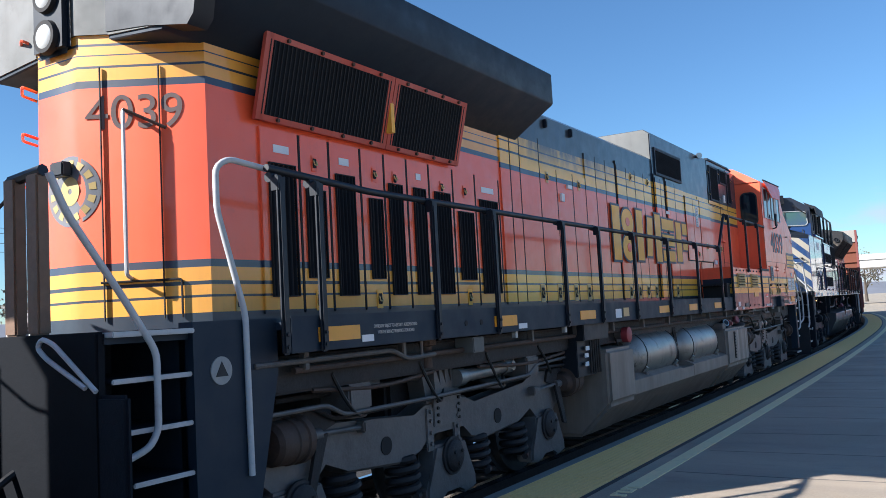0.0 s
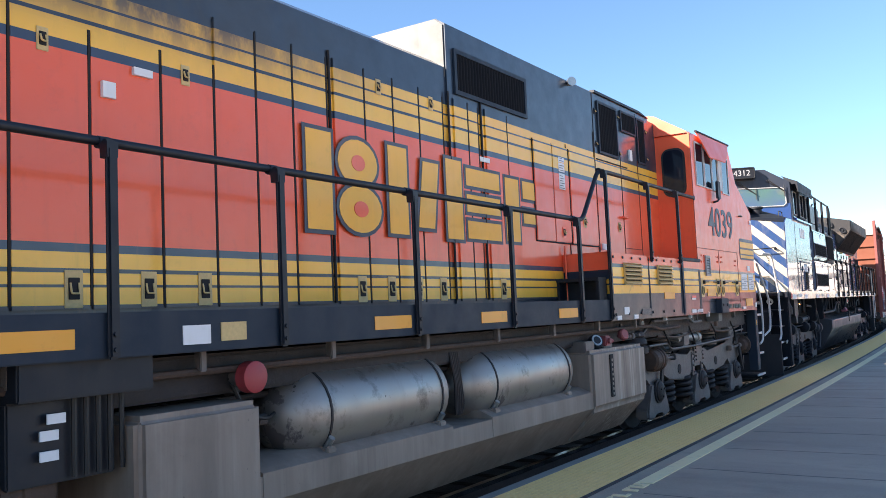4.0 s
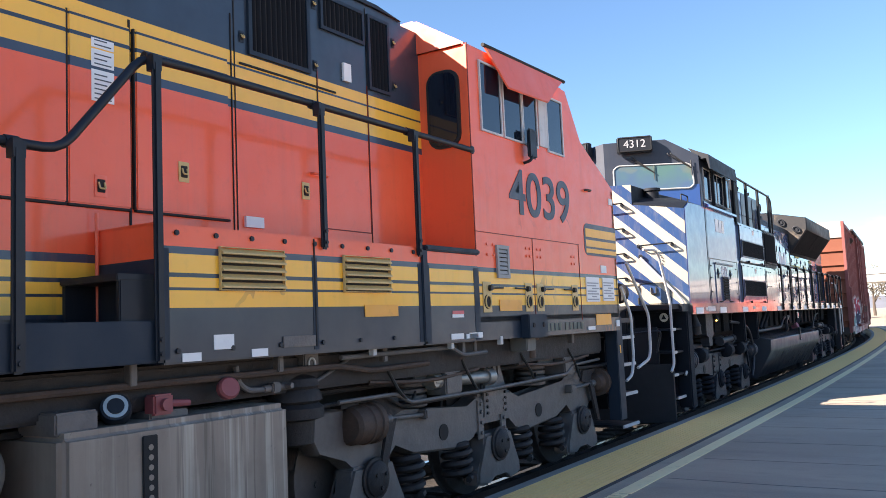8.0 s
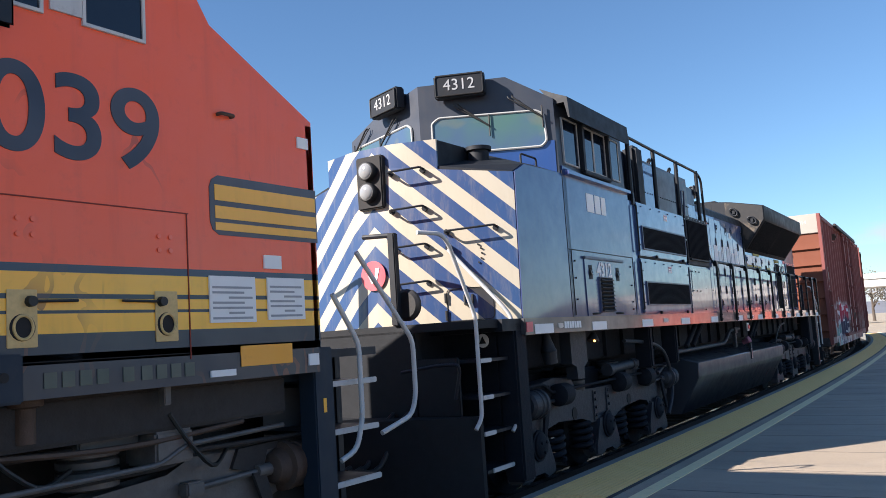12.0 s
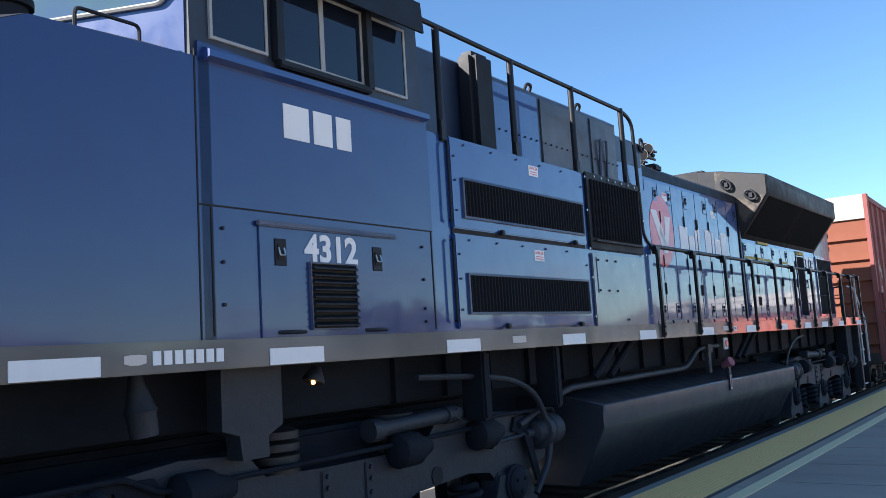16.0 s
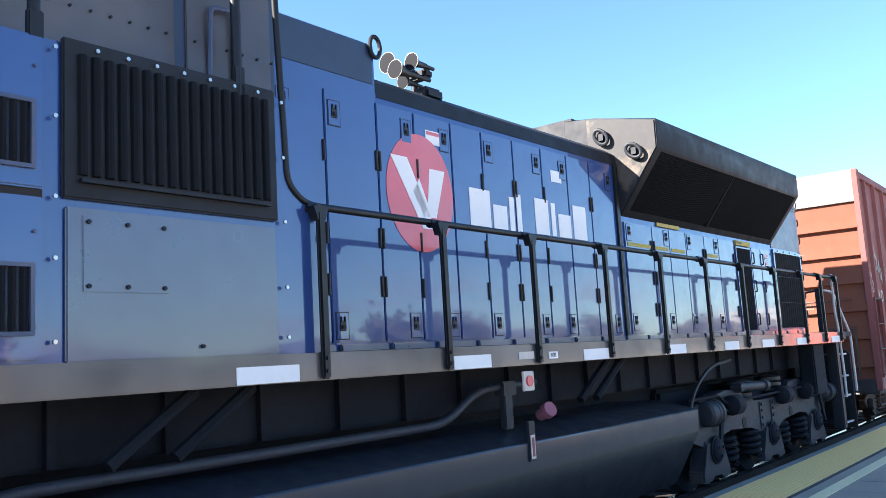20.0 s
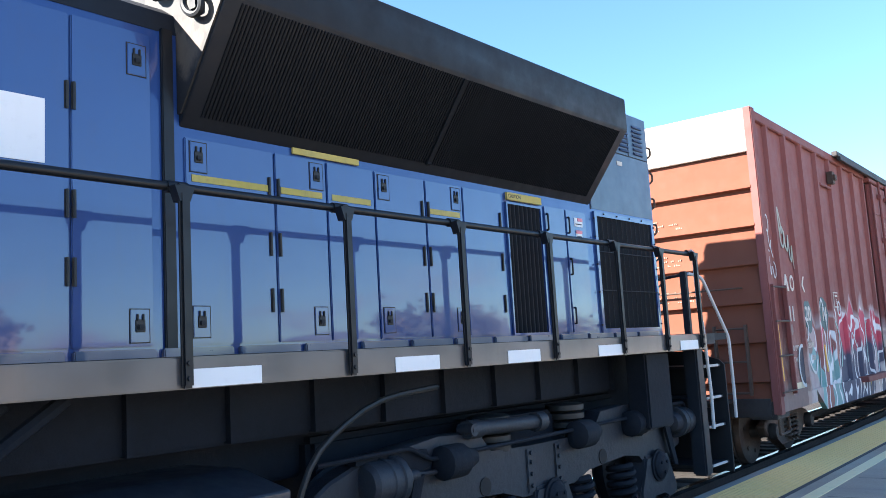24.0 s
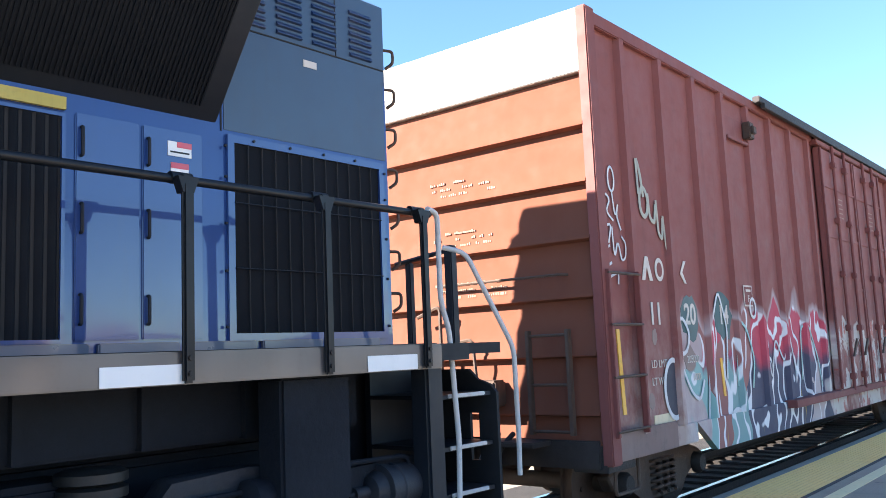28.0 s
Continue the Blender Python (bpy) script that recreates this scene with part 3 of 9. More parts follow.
def wheelset(parent, u, r=0.533, material=None):
    """Two flanged wheels on an axle; it turns as the train rolls."""
    bm = bmesh.new()
    for s in (-1, 1):
        prof = [(0.0, 0.08), (0.02, r * 0.8), (0.05, r * 0.97), (0.1, r), (0.86, r - 0.006), (0.9, r + 0.024), (0.98, r + 0.024), (1.0, r * 0.9)]
        x0, x1 = (0.83, 0.695) if s > 0 else (-0.83, -0.695)
        lathe(bm, (x0, 0, 0), (x1, 0, 0), prof, 36)
        for k in range(6):
            a = k * math.pi / 3
            cyl(bm, (s * 0.835, 0.3 * math.cos(a), 0.3 * math.sin(a)), (s * 0.85, 0.3 * math.cos(a), 0.3 * math.sin(a)), 0.03, 6)
    cyl(bm, (-0.95, 0, 0), (0.95, 0, 0), 0.085, 16)
    o = part("wheelset", bm, material or truck_grey, parent, "steel wheels with bright worn treads")
    o.location = (0, u, r)
    WHEELS.append((o, u, r))
    return o


def spring(bm, x, y, z0, z1, r=0.11, turns=5, wire=0.022):
    pts = [(x + r * math.cos(a), y + r * math.sin(a), z0 + (z1 - z0) * k / (turns * 10)) for k in range(turns * 10 + 1) for a in (2 * math.pi * k / 10,)]
    loft(bm, rings_on(pts, [wire] * len(pts), 6))


def three_axle_truck(parent, u0, pitch, style):
    """Side frame, journal boxes, springs, brake gear of a six-wheel locomotive truck."""
    steel, oily = (truck_grey, grime) if style == "ribbed" else (truck_black, underframe_black)
    for k in (-1, 0, 1):
        wheelset(parent, u0 + k * pitch, material=steel)
    for s in (1, -1):
        x0, x1 = (0.98, 1.16) if s > 0 else (-1.16, -0.98)
        e = pitch + 0.72
        half = [(0.36, 1.02), (0.52, 0.92), (1.6, 1.0), (1.78, 1.12), (e - 0.05, 1.11), (e, 0.95), (e - 0.1, 0.78), (pitch + 0.3, 0.72), (pitch + 0.24, 0.62), (pitch - 0.24, 0.62), (pitch - 0.34, 0.76), (pitch - 0.6, 0.62), (0.66, 0.56), (0.42, 0.62), (0.3, 0.76)]
        if style == "rubber":
            half = [(0.3, 1.0), (0.85, 1.0), (0.98, 1.2), (1.5, 1.21), (2.26, 1.15), (e - 0.16, 1.03), (e, 0.94), (e - 0.08, 0.66), (pitch + 0.34, 0.62), (pitch + 0.26, 0.56), (pitch - 0.26, 0.56), (pitch - 0.34, 0.68), (pitch - 0.66, 0.7), (0.7, 0.68), (0.42, 0.56), (0.3, 0.6)]
        pts = [(u0 + a, z) for a, z in half] + [(u0 - a, z) for a, z in half[::-1]]
        bm = made(prism, pts, "x", x0, x1)
        bmesh.ops.bevel(bm, geom=list(bm.edges), offset=0.02, segments=1, affect="EDGES")
        part("side_frame", bm, steel, parent, "cast steel truck side frame with dust")
        if s < 0:
            continue
        for k in (-1, 0, 1):
            u = u0 + k * pitch
            bm = made(prism, [(u - 0.26, 0.64), (u + 0.26, 0.64), (u + 0.3, 0.42), (u + 0.42, 0.3), (u + 0.43, 0.17), (u + 0.2, 0.14), (u + 0.12, 0.24), (u - 0.12, 0.24), (u - 0.2, 0.14), (u - 0.43, 0.17), (u - 0.42, 0.3), (u - 0.3, 0.42)], "x", 1.0, 1.2)
            bmesh.ops.bevel(bm, geom=list(bm.edges), offset=0.025, segments=2, affect="EDGES")
            box_ = part("journal_box", bm, steel, parent)
            bm = bmesh.new()
            lathe(bm, (1.2, u, 0.52), (1.27, u, 0.52), [(0, 0.17), (0.3, 0.17), (0.34, 0.145), (0.6, 0.14), (0.8, 0.12), (1, 0.1)], 20)
            for j in range(3):
                a = j * 2.1 + 0.5
                cyl(bm, (1.26, u + 0.07 * math.cos(a), 0.52 + 0.07 * math.sin(a)), (1.285, u + 0.07 * math.cos(a), 0.52 + 0.07 * math.sin(a)), 0.018, 6)
            part("end_cap", bm, oily, box_)
            for d in (-0.62, 0.62):
                if abs(k * pitch + d) < pitch + 0.3:
                    bm = bmesh.new()
                    spring(bm, 1.08, u + d, 0.27, 0.6, 0.125, 4, 0.034)
                    part("coil_spring", bm, oily, parent)
        for u in (u0 - 0.95, u0 + 0.97):
            bm = made(cyl, (1.155, u, 0.75), (1.168, u, 0.75), 0.075, 14)
            part("lightening_hole", bm, seam, parent)
        for u, d, z in ((u0 - 2.18, 1, 0.97), (u0 + 2.66, -1, 0.93)):
            bm = bmesh.new()
            lathe(bm, (1.2, u - 0.2 * d, z), (1.2, u + 0.24 * d, z), [(0, 0.02), (0.03, 0.12), (0.1, 0.15), (0.4, 0.155), (0.42, 0.165), (0.48, 0.165), (0.5, 0.155), (0.62, 0.155), (0.64, 0.17), (0.76, 0.17), (0.78, 0.13), (0.95, 0.1), (1, 0.05)], 22)
            c_ = part("brake_cylinder", bm, rust if style == "ribbed" else truck_black, parent, "brown dusty brake cylinder")
            part("cylinder_rod", several([(cyl, (1.2, u + d * 0.22, z), (1.2, u + d * 0.36, z), 0.045, 10), (cyl, (1.2, u + d * 0.34, z), (1.2, u + d * 0.9, z - 0.02), 0.02, 8), (box, 1.15, 1.25, *sorted((u + d * 0.84, u + d * 0.98)), z - 0.06, z + 0.03, 0.012)]), steel, c_, "grey brake rod with its clevis")
            part("cylinder_bracket", made(prism, [(u - 0.24 * d, z + 0.19), (u + 0.5 * d, z + 0.17), (u + 0.56 * d, z + 0.05), (u + 0.3 * d, z - 0.02), (u + 0.24 * d, z + 0.13), (u - 0.24 * d, z + 0.14)], "x", 1.08, 1.19), oily, c_)
            part("brake_lever", made(prism, [(u + 0.3 * d, z - 0.02), (u + 0.42 * d, z), (u + 0.24 * d, z - 0.44), (u + 0.16 * d, z - 0.46)], "x", 1.205, 1.235), oily, parent)
        bm = bmesh.new()
        tube(bm, [(1.22, u0 - e, 1.16), (1.22, u0 - 1.9, 1.17), (1.22, u0 - 1.67, 1.06), (1.22, u0 + 0.18, 1.07), (1.22, u0 + 1.58, 1.08), (1.22, u0 + 1.77, 1.15), (1.22, u0 + e, 1.13), (1.22, u0 + e + 0.06, 0.95)], 0.018, 8)
        part("sand_pipe", bm, oily, parent)
        bm = bmesh.new()
        d = 1 if u0 < 0 else -1
        cyl(bm, (1.2, u0 + d * 0.2, 1.2), (1.2, u0 + d * 1.15, 1.23), 0.062, 14)
        cyl(bm, (1.2, u0 + d * 0.12, 1.2), (1.2, u0 + d * 0.24, 1.2), 0.085, 14)
        cyl(bm, (1.2, u0 + d * 1.05, 1.225), (1.2, u0 + d * 1.2, 1.23), 0.075, 14)
        cyl(bm, (1.12, u0 + d * 1.18, 1.23), (1.27, u0 + d * 1.18, 1.23), 0.05, 12)
        part("yaw_damper", bm, damper_steel if style == "ribbed" else steel, parent, "grey hydraulic yaw damper")
        if style == "ribbed":
            for j in range(4):
                u = u0 - 0.3 + j * 0.13
                part("bolster_rib", made(prism, [(u, 1.0), (u + 0.14, 1.0), (u - 0.02, 1.34), (u - 0.07, 1.34)], "x", 0.98, 1.15), steel, parent)
            for u in (u0 - 1.2, u0 + 1.2):
                bm = bmesh.new()
                for j in range(4):
                    lathe(bm, (0.95, u, 1.0 + j * 0.06), (0.95, u, 1.06 + j * 0.06), [(0, 0.15), (0.2, 0.18), (0.8, 0.18), (1, 0.15)], 16)
                box(bm, 0.75, 1.17, u - 0.2, u + 0.2, 1.24, 1.33, 0.01)
                part("rubber_spring", bm, steel, parent, "dusty stacked rubber spring")
        else:
            for u in (u0 - 0.62, u0 + 0.62):
                bm = bmesh.new()
                for j in range(4):
                    lathe(bm, (0.98, u, 0.98 + j * 0.08), (0.98, u, 1.06 + j * 0.08), [(0, 0.15), (0.2, 0.19), (0.8, 0.19), (1, 0.15)], 16)
                part("rubber_spring", bm, rubber, parent)
        for u in (u0 - 0.35, u0 + 0.1):
            bm = made(box, 1.155, 1.175, u, u + 0.11, 0.6, 0.98, 0.008)
            for z in (0.66, 0.76, 0.86, 0.94):
                cyl(bm, (1.175, u + 0.055, z), (1.195, u + 0.055, z), 0.02, 6)
            part("pedestal_liner", bm, steel, parent)
    part("truck_bolster", several([(box, -0.62, 0.62, u0 - pitch - 0.25, u0 + pitch + 0.25, 0.75, 1.28, 0.05), (box, -0.95, 0.95, u0 - 0.6, u0 + 0.6, 0.85, 1.25, 0.04)]), oily, parent, "dark truck bolster")
    for k in (-0.5, 0.5):
        bm = made(box, -0.6, 0.6, u0 + k * pitch - 0.45, u0 + k * pitch + 0.45, 0.25, 0.95, 0.06)
        part("traction_motor", bm, oily, parent)


def coupler(parent, u, d):
    """A knuckle coupler with its hoses; d is the way it points."""
    bm = bmesh.new()
    box(bm, -0.09, 0.09, *sorted((u, u + d * 0.55)), 0.78, 0.94, 0.02)
    box(bm, -0.17, 0.17, *sorted((u + d * 0.5, u + d * 0.82)), 0.72, 1.0, 0.05)
    part("coupler", bm, rust, parent, "rusty knuckle coupler")
    for v in (-0.5, 0.45, 0.62):
        bm = made(tube, [(v, u, 1.05), (v, u + d * 0.2, 0.95), (v * 0.9, u + d * 0.45, 0.55), (v * 0.8, u + d * 0.85, 0.62)], 0.025, 8, 0.15)
        part("air_hose", bm, rubber, parent)


def hood_ring(w, z0, z1, cut=0.16):
    """Cross section of a hood: (x, z)."""
    return [(-w, z0), (w, z0), (w, z1 - cut), (w - cut * 1.5, z1), (-w + cut * 1.5, z1), (-w, z1 - cut)]


def panel(parent, name, v, u0, u1, z0, z1, material, thick=0.014, bevel=0.004, label=""):
    return part(name, made(box, v - 0.004, v + thick, u0, u1, z0, z1, bevel), material, parent, label)


def latch(parent, v, u, z, material, w=0.07, h=0.13):
    bm = bmesh.new()
    box(bm, v, v + 0.006, u - w / 2, u + w / 2, z - h / 2, z + h / 2, 0.003)
    p = part("latch_plate", bm, material, parent)
    bm = bmesh.new()
    box(bm, v + 0.004, v + 0.012, u - w * 0.3, u + w * 0.3, z - h * 0.28, z + h * 0.3, 0.003)
    part("latch_pocket", bm, seam, p)
    bm = bmesh.new()
    tube(bm, [(v + 0.012, u - w * 0.22, z + h * 0.16), (v + 0.025, u - w * 0.22, z - h * 0.12), (v + 0.025, u + w * 0.22, z - h * 0.12), (v + 0.012, u + w * 0.22, z + h * 0.16)], 0.006, 6, 0.01)
    part("latch_bail", bm, latch_tan if material is not charcoal else chrome, p)


def flush_latch(parent, v, u, z, w=0.12, h=0.19):
    """A door-coloured latch plate in a dark joint, with its pocket, prongs and paddle."""
    part("latch_joint", made(box, v - 0.002, v + 0.003, u - w / 2 - 0.006, u + w / 2 + 0.006, z - h / 2 - 0.006, z + h / 2 + 0.006), seam, parent)
    p = part("latch_plate", made(box, v, v + 0.007, u - w / 2, u + w / 2, z - h / 2, z + h / 2, 0.003), blue, parent)
    part("latch_pocket", several([(box, v + 0.004, v + 0.012, u - w * 0.27, u + w * 0.27, z - h * 0.2, z + h * 0.2, 0.004), (box, v + 0.004, v + 0.018, u - w * 0.2, u - w * 0.1, z + h * 0.15, z + h * 0.36, 0.003), (box, v + 0.004, v + 0.018, u + w * 0.1, u + w * 0.2, z + h * 0.15, z + h * 0.36, 0.003)]), rubber, p, "black latch pocket")
    part("latch_paddle", made(box, v + 0.01, v + 0.024, u - w * 0.17, u + w * 0.17, z - h * 0.12, z + h * 0.04, 0.005), charcoal, p)


def strap_hinge(parent, v, u, z, h=0.16):
    part("hinge", several([(box, v, v + 0.006, u - 0.014, u + 0.014, z - h / 2, z + h / 2, 0.002), (cyl, (v + 0.01, u, z - h / 2), (v + 0.01, u, z + h / 2), 0.009, 6)]), rubber, parent)


def louvre_panel(parent, name, v, u0, u1, z0, z1, frame_mat, pitch=0.07, upright=True, rim=0.03, label="", slat_mat=None, depth=0.03):
    """A framed opening with slats; upright slats unless told otherwise."""
    bm = bmesh.new()
    for a in ((u0, u1, z0, z0 + rim), (u0, u1, z1 - rim, z1), (u0, u0 + rim, z0 + rim, z1 - rim), (u1 - rim, u1, z0 + rim, z1 - rim)):
        box(bm, v, v + 0.022, *a)
    f = part(name, bm, frame_mat, parent, label)
    part("backing", made(box, v - 0.004, v + 0.003, u0 + 0.01, u1 - 0.01, z0 + 0.01, z1 - 0.01), seam, f)
    n = max(2, int(((u1 - u0) if upright else (z1 - z0)) / pitch))
    for k in range(n):
        q = (k + 0.5) / n
        if upright:
            c = u0 + rim + (u1 - u0 - 2 * rim) * q
            bm = made(prism, [(v + 0.004, c - pitch * 0.42), (v + 0.018, c - pitch * 0.12), (v + 0.018, c + pitch * 0.12), (v + 0.004, c + pitch * 0.3)], "z", z0 + rim, z1 - rim)
        else:
            c = z0 + rim + (z1 - z0 - 2 * rim) * q
            bm = made(prism, [(v, c + pitch * 0.45), (v + depth, c - pitch * 0.1), (v + depth, c - pitch * 0.3), (v, c - pitch * 0.3)], "y", u0 + rim, u1 - rim)
        part("slat", bm, slat_mat or black, f)
    return f


def stanchion(parent, v, u, z0, z1, material, w=0.07, saddle=0.9):
    """A flat post bolted to the sill's face, with a saddle that carries the rail at v."""
    bm = made(box, v + 0.052, v + 0.09, u - w / 2, u + w / 2, z0, z1 - 0.03, 0.014)
    prism(bm, [(u - w * saddle, z1 - 0.004), (u - w * 0.45, z1 - 0.09), (u + w * 0.45, z1 - 0.09), (u + w * saddle, z1 - 0.004)], "x", v + 0.02, v + 0.086)
    cyl(bm, (v, u - w * saddle, z1), (v, u + w * saddle, z1), 0.034, 10)
    box(bm, v - 0.01, v + 0.07, u - w * 0.4, u + w * 0.4, z1 - 0.03, z1 + 0.012, 0.008)
    for z in (z0 + 0.05, z0 + 0.13):
        cyl(bm, (v + 0.088, u, z), (v + 0.1, u, z), 0.014, 6)
    return part("stanchion", bm, material, parent)


BOLT_MESHES = {}


def bolts(parent, v, places, r=0.014, material=None):
    """Hexagonal bolt heads on a vertical side, each a part on one shared mesh."""
    material = material or chrome
    if (r, material.name) not in BOLT_MESHES:
        BOLT_MESHES[r, material.name] = finish("bolt", made(cyl, (0, 0, 0), (0.014, 0, 0), r, 6), material)
    for u, z in places:
        o = new("bolt", BOLT_MESHES[r, material.name])
        o.parent = parent
        o.location = (v, float(u), float(z))


# ---- the orange locomotive ----
A = thing("orange_locomotive", "orange, yellow and dark slate diesel locomotive with long hood, weathered", "locomotive")
part("deck", several([(box, -1.5, 1.5, -9.5, 9.75, 1.74, 1.79), (box, -1.38, 1.38, -10.78, -9.5, 1.72, 1.757)]), slate, A, "slate walkway deck")
part("centre_sill", several([(box, -0.45, 0.45, -10.5, 10.5, 1.0, 1.74, 0.02), (box, -1.3, 1.3, -9.6, 9.6, 1.3, 1.56, 0.02)]), grime, A, "brown oily frame")
part("side_sill", made(box, 1.47, 1.55, -9.5, 2.68, 1.585, 1.825, 0.006), slate, A, "slate side sill")
part("side_sill_far", made(box, -1.55, -1.47, -9.66, 9.6, 1.57, 1.785), slate, A)
# hood, with chamfered rear end
bm = bmesh.new()
plan = [(-0.95, -9.6), (-0.22, -10.07), (0.22, -10.07), (0.95, -9.6), (0.95, -4.86), (-0.95, -4.86)]
prism(bm, plan, "z", 1.79, 4.48)
part("radiator_hood", bm, orange_rear, A, "orange rear hood with yellow stripes")
part("engine_hood", made(prism, hood_ring(0.93, 1.79, 4.3, 0.1), "y", -4.86, 0.26), orange_hood, A, "orange engine hood with yellow stripes")
part("upper_hood", made(prism, hood_ring(0.95, 1.79, 4.72, 0.07), "y", 0.26, 6.0), orange_hood, A, "orange hood with raised slate top")
part("roof_box_end", made(prism, [(-0.9, 4.25), (0.93, 4.1), (0.93, 4.64), (0.84, 4.71), (-0.84, 4.71), (-0.9, 4.64)], "y", 0.245, 0.262), roof_grey, A, "pale grey end of the raised roof")
part("exhaust_stack", made(box, -0.3, 0.3, -4.2, -3.5, 4.25, 4.55, 0.03), grime, A, "sooty exhaust stack")
part("roof_hatch", made(box, -0.5, 0.5, -1.6, -0.6, 4.25, 4.36, 0.02), grime, A)
# radiator wings
for s in (1, -1):
    out = [(0.3 * s, 4.5), (1.2 * s, 4.5), (1.47 * s, 4.44), (1.47 * s, 4.09), (0.94 * s, 3.74), (0.3 * s, 3.8)]
    bm = made(prism, out, "y", -9.95, -4.87)
    bmesh.ops.bevel(bm, geom=list(bm.edges), offset=0.012, segments=1, affect="EDGES")
    part("radiator_wing", bm, slate, A, "slate overhanging radiator wing")
# end faces in a paler grey than the slate wings
part("wing_end", made(prism, [(0.25, 4.46), (1.18, 4.46), (1.43, 4.4), (1.43, 4.1), (0.93, 3.78), (0.25, 3.84)], "y", -9.962, -9.949), roof_grey, A, "pale grey wing end")
part("wing_end", made(prism, [(-0.25, 4.46), (-1.18, 4.46), (-1.43, 4.4), (-1.43, 4.1), (-0.93, 3.78), (-0.25, 3.84)], "y", -9.962, -9.949), roof_grey, A, "pale grey wing end")
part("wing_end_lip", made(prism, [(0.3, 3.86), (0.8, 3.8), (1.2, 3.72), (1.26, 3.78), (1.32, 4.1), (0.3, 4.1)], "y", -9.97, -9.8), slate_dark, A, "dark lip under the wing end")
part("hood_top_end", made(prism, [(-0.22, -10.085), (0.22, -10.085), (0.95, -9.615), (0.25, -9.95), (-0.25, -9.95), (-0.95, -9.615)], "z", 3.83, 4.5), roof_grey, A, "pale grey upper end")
# frame orange darkened to carry the shade under the wing
screen_orange = paint("shade_dulled_orange", (0.5, 0.06, 0.03), rough=0.5, soil=0.4)
# tilted screens under the wings
for u0, u1 in ((-9.17, -7.62), (-7.55, -6.36)):
    tilt = lambda u, q, d=0.0: (1.0 + 0.13 * q + d, u, 3.31 + 0.53 * q)
    bm = bmesh.new()
    for a0, a1, q0, q1 in ((u0, u1, -0.08, 0.0), (u0, u1, 1.0, 1.08), (u0 - 0.03, u0 + 0.05, -0.08, 1.08), (u1 - 0.05, u1 + 0.03, -0.08, 1.08)):
        loft(bm, [[tilt(a0, q0, 0), tilt(a1, q0, 0), tilt(a1, q0, 0.034), tilt(a0, q0, 0.034)], [tilt(a0, q1, 0), tilt(a1, q1, 0), tilt(a1, q1, 0.034), tilt(a0, q1, 0.034)]])
    f = part("screen_frame", bm, screen_orange, A, "orange frame of a radiator screen")
    bm = bmesh.new()
    loft(bm, [[tilt(u0, 0, 0.012), tilt(u1, 0, 0.012), tilt(u1, 0, 0.03), tilt(u0, 0, 0.03)], [tilt(u0, 1, 0.012), tilt(u1, 1, 0.012), tilt(u1, 1, 0.03), tilt(u0, 1, 0.03)]])
    part("screen_mesh", bm, black, f, "black radiator screen")
    n = int((u1 - u0) / 0.045)
    for k in range(n):
        u = u0 + (k + 0.5) * (u1 - u0) / n
        part("screen_wire", made(cyl, tilt(u, 0, 0.032), tilt(u, 1, 0.032), 0.007, 4), seam, f)
    for k in range(4):
        for q in (-0.04, 1.04):
            c = Vector(tilt(u0 + (k + 0.5) * (u1 - u0) / 4, q, 0.034))
            part("screen_bolt", made(cyl, c, c + Vector((0.02, 0, -0.004)), 0.016, 6), rust, f)
part("screen_hinge", several([(box, 1.06, 1.12, -7.61, -7.56, 3.4, 3.8)]), yellow_paint, A)
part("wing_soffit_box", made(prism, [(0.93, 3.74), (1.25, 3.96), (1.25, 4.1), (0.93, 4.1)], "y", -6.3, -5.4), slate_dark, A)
# tall rear doors with black grilles
grilles = [(-9.03, -8.74, 1.98), (-8.62, -8.39, 2.12), (-8.25, -8.0, 1.98), (-7.8, -7.61, 2.12), (-7.5, -7.29, 1.98), (-7.1, -6.9, 1.98), (-6.73, -6.45, 1.98), (-6.29, -5.99, 2.12), (-5.84, -5.45, 1.98)]
for i, (g0, g1, lo) in enumerate(grilles):
    a = -9.12 if i == 0 else (grilles[i - 1][1] + g0) / 2
    b_ = -5.38 if i == 8 else (g1 + grilles[i + 1][0]) / 2
    d = panel(A, "hood_door", 0.95, a + 0.012, b_ - 0.012, 1.86, 3.24, orange_rear, 0.02, label="tall orange radiator compartment door")
    part("door_gap", made(box, 0.948, 0.972, b_ - 0.011, b_ + 0.011, 1.88, 3.23), seam, d)
    louvre_panel(d, "door_grille", 0.968, g0, g1, lo, 2.98 if lo < 2 else 2.82, seam, 0.05, True, 0.008)
    if lo > 2 or i in (4, 6):
        latch(d, 0.97, (g0 + g1) / 2, 3.03, orange_plain)
        if lo > 2:
            latch(d, 0.97, (g0 + g1) / 2, 1.95, yellow_paint, 0.085, 0.16)
    else:
        part("sticker", made(box, 0.968, 0.974, g0 + 0.06, g1 - 0.06, 3.06, 3.12), white, d)
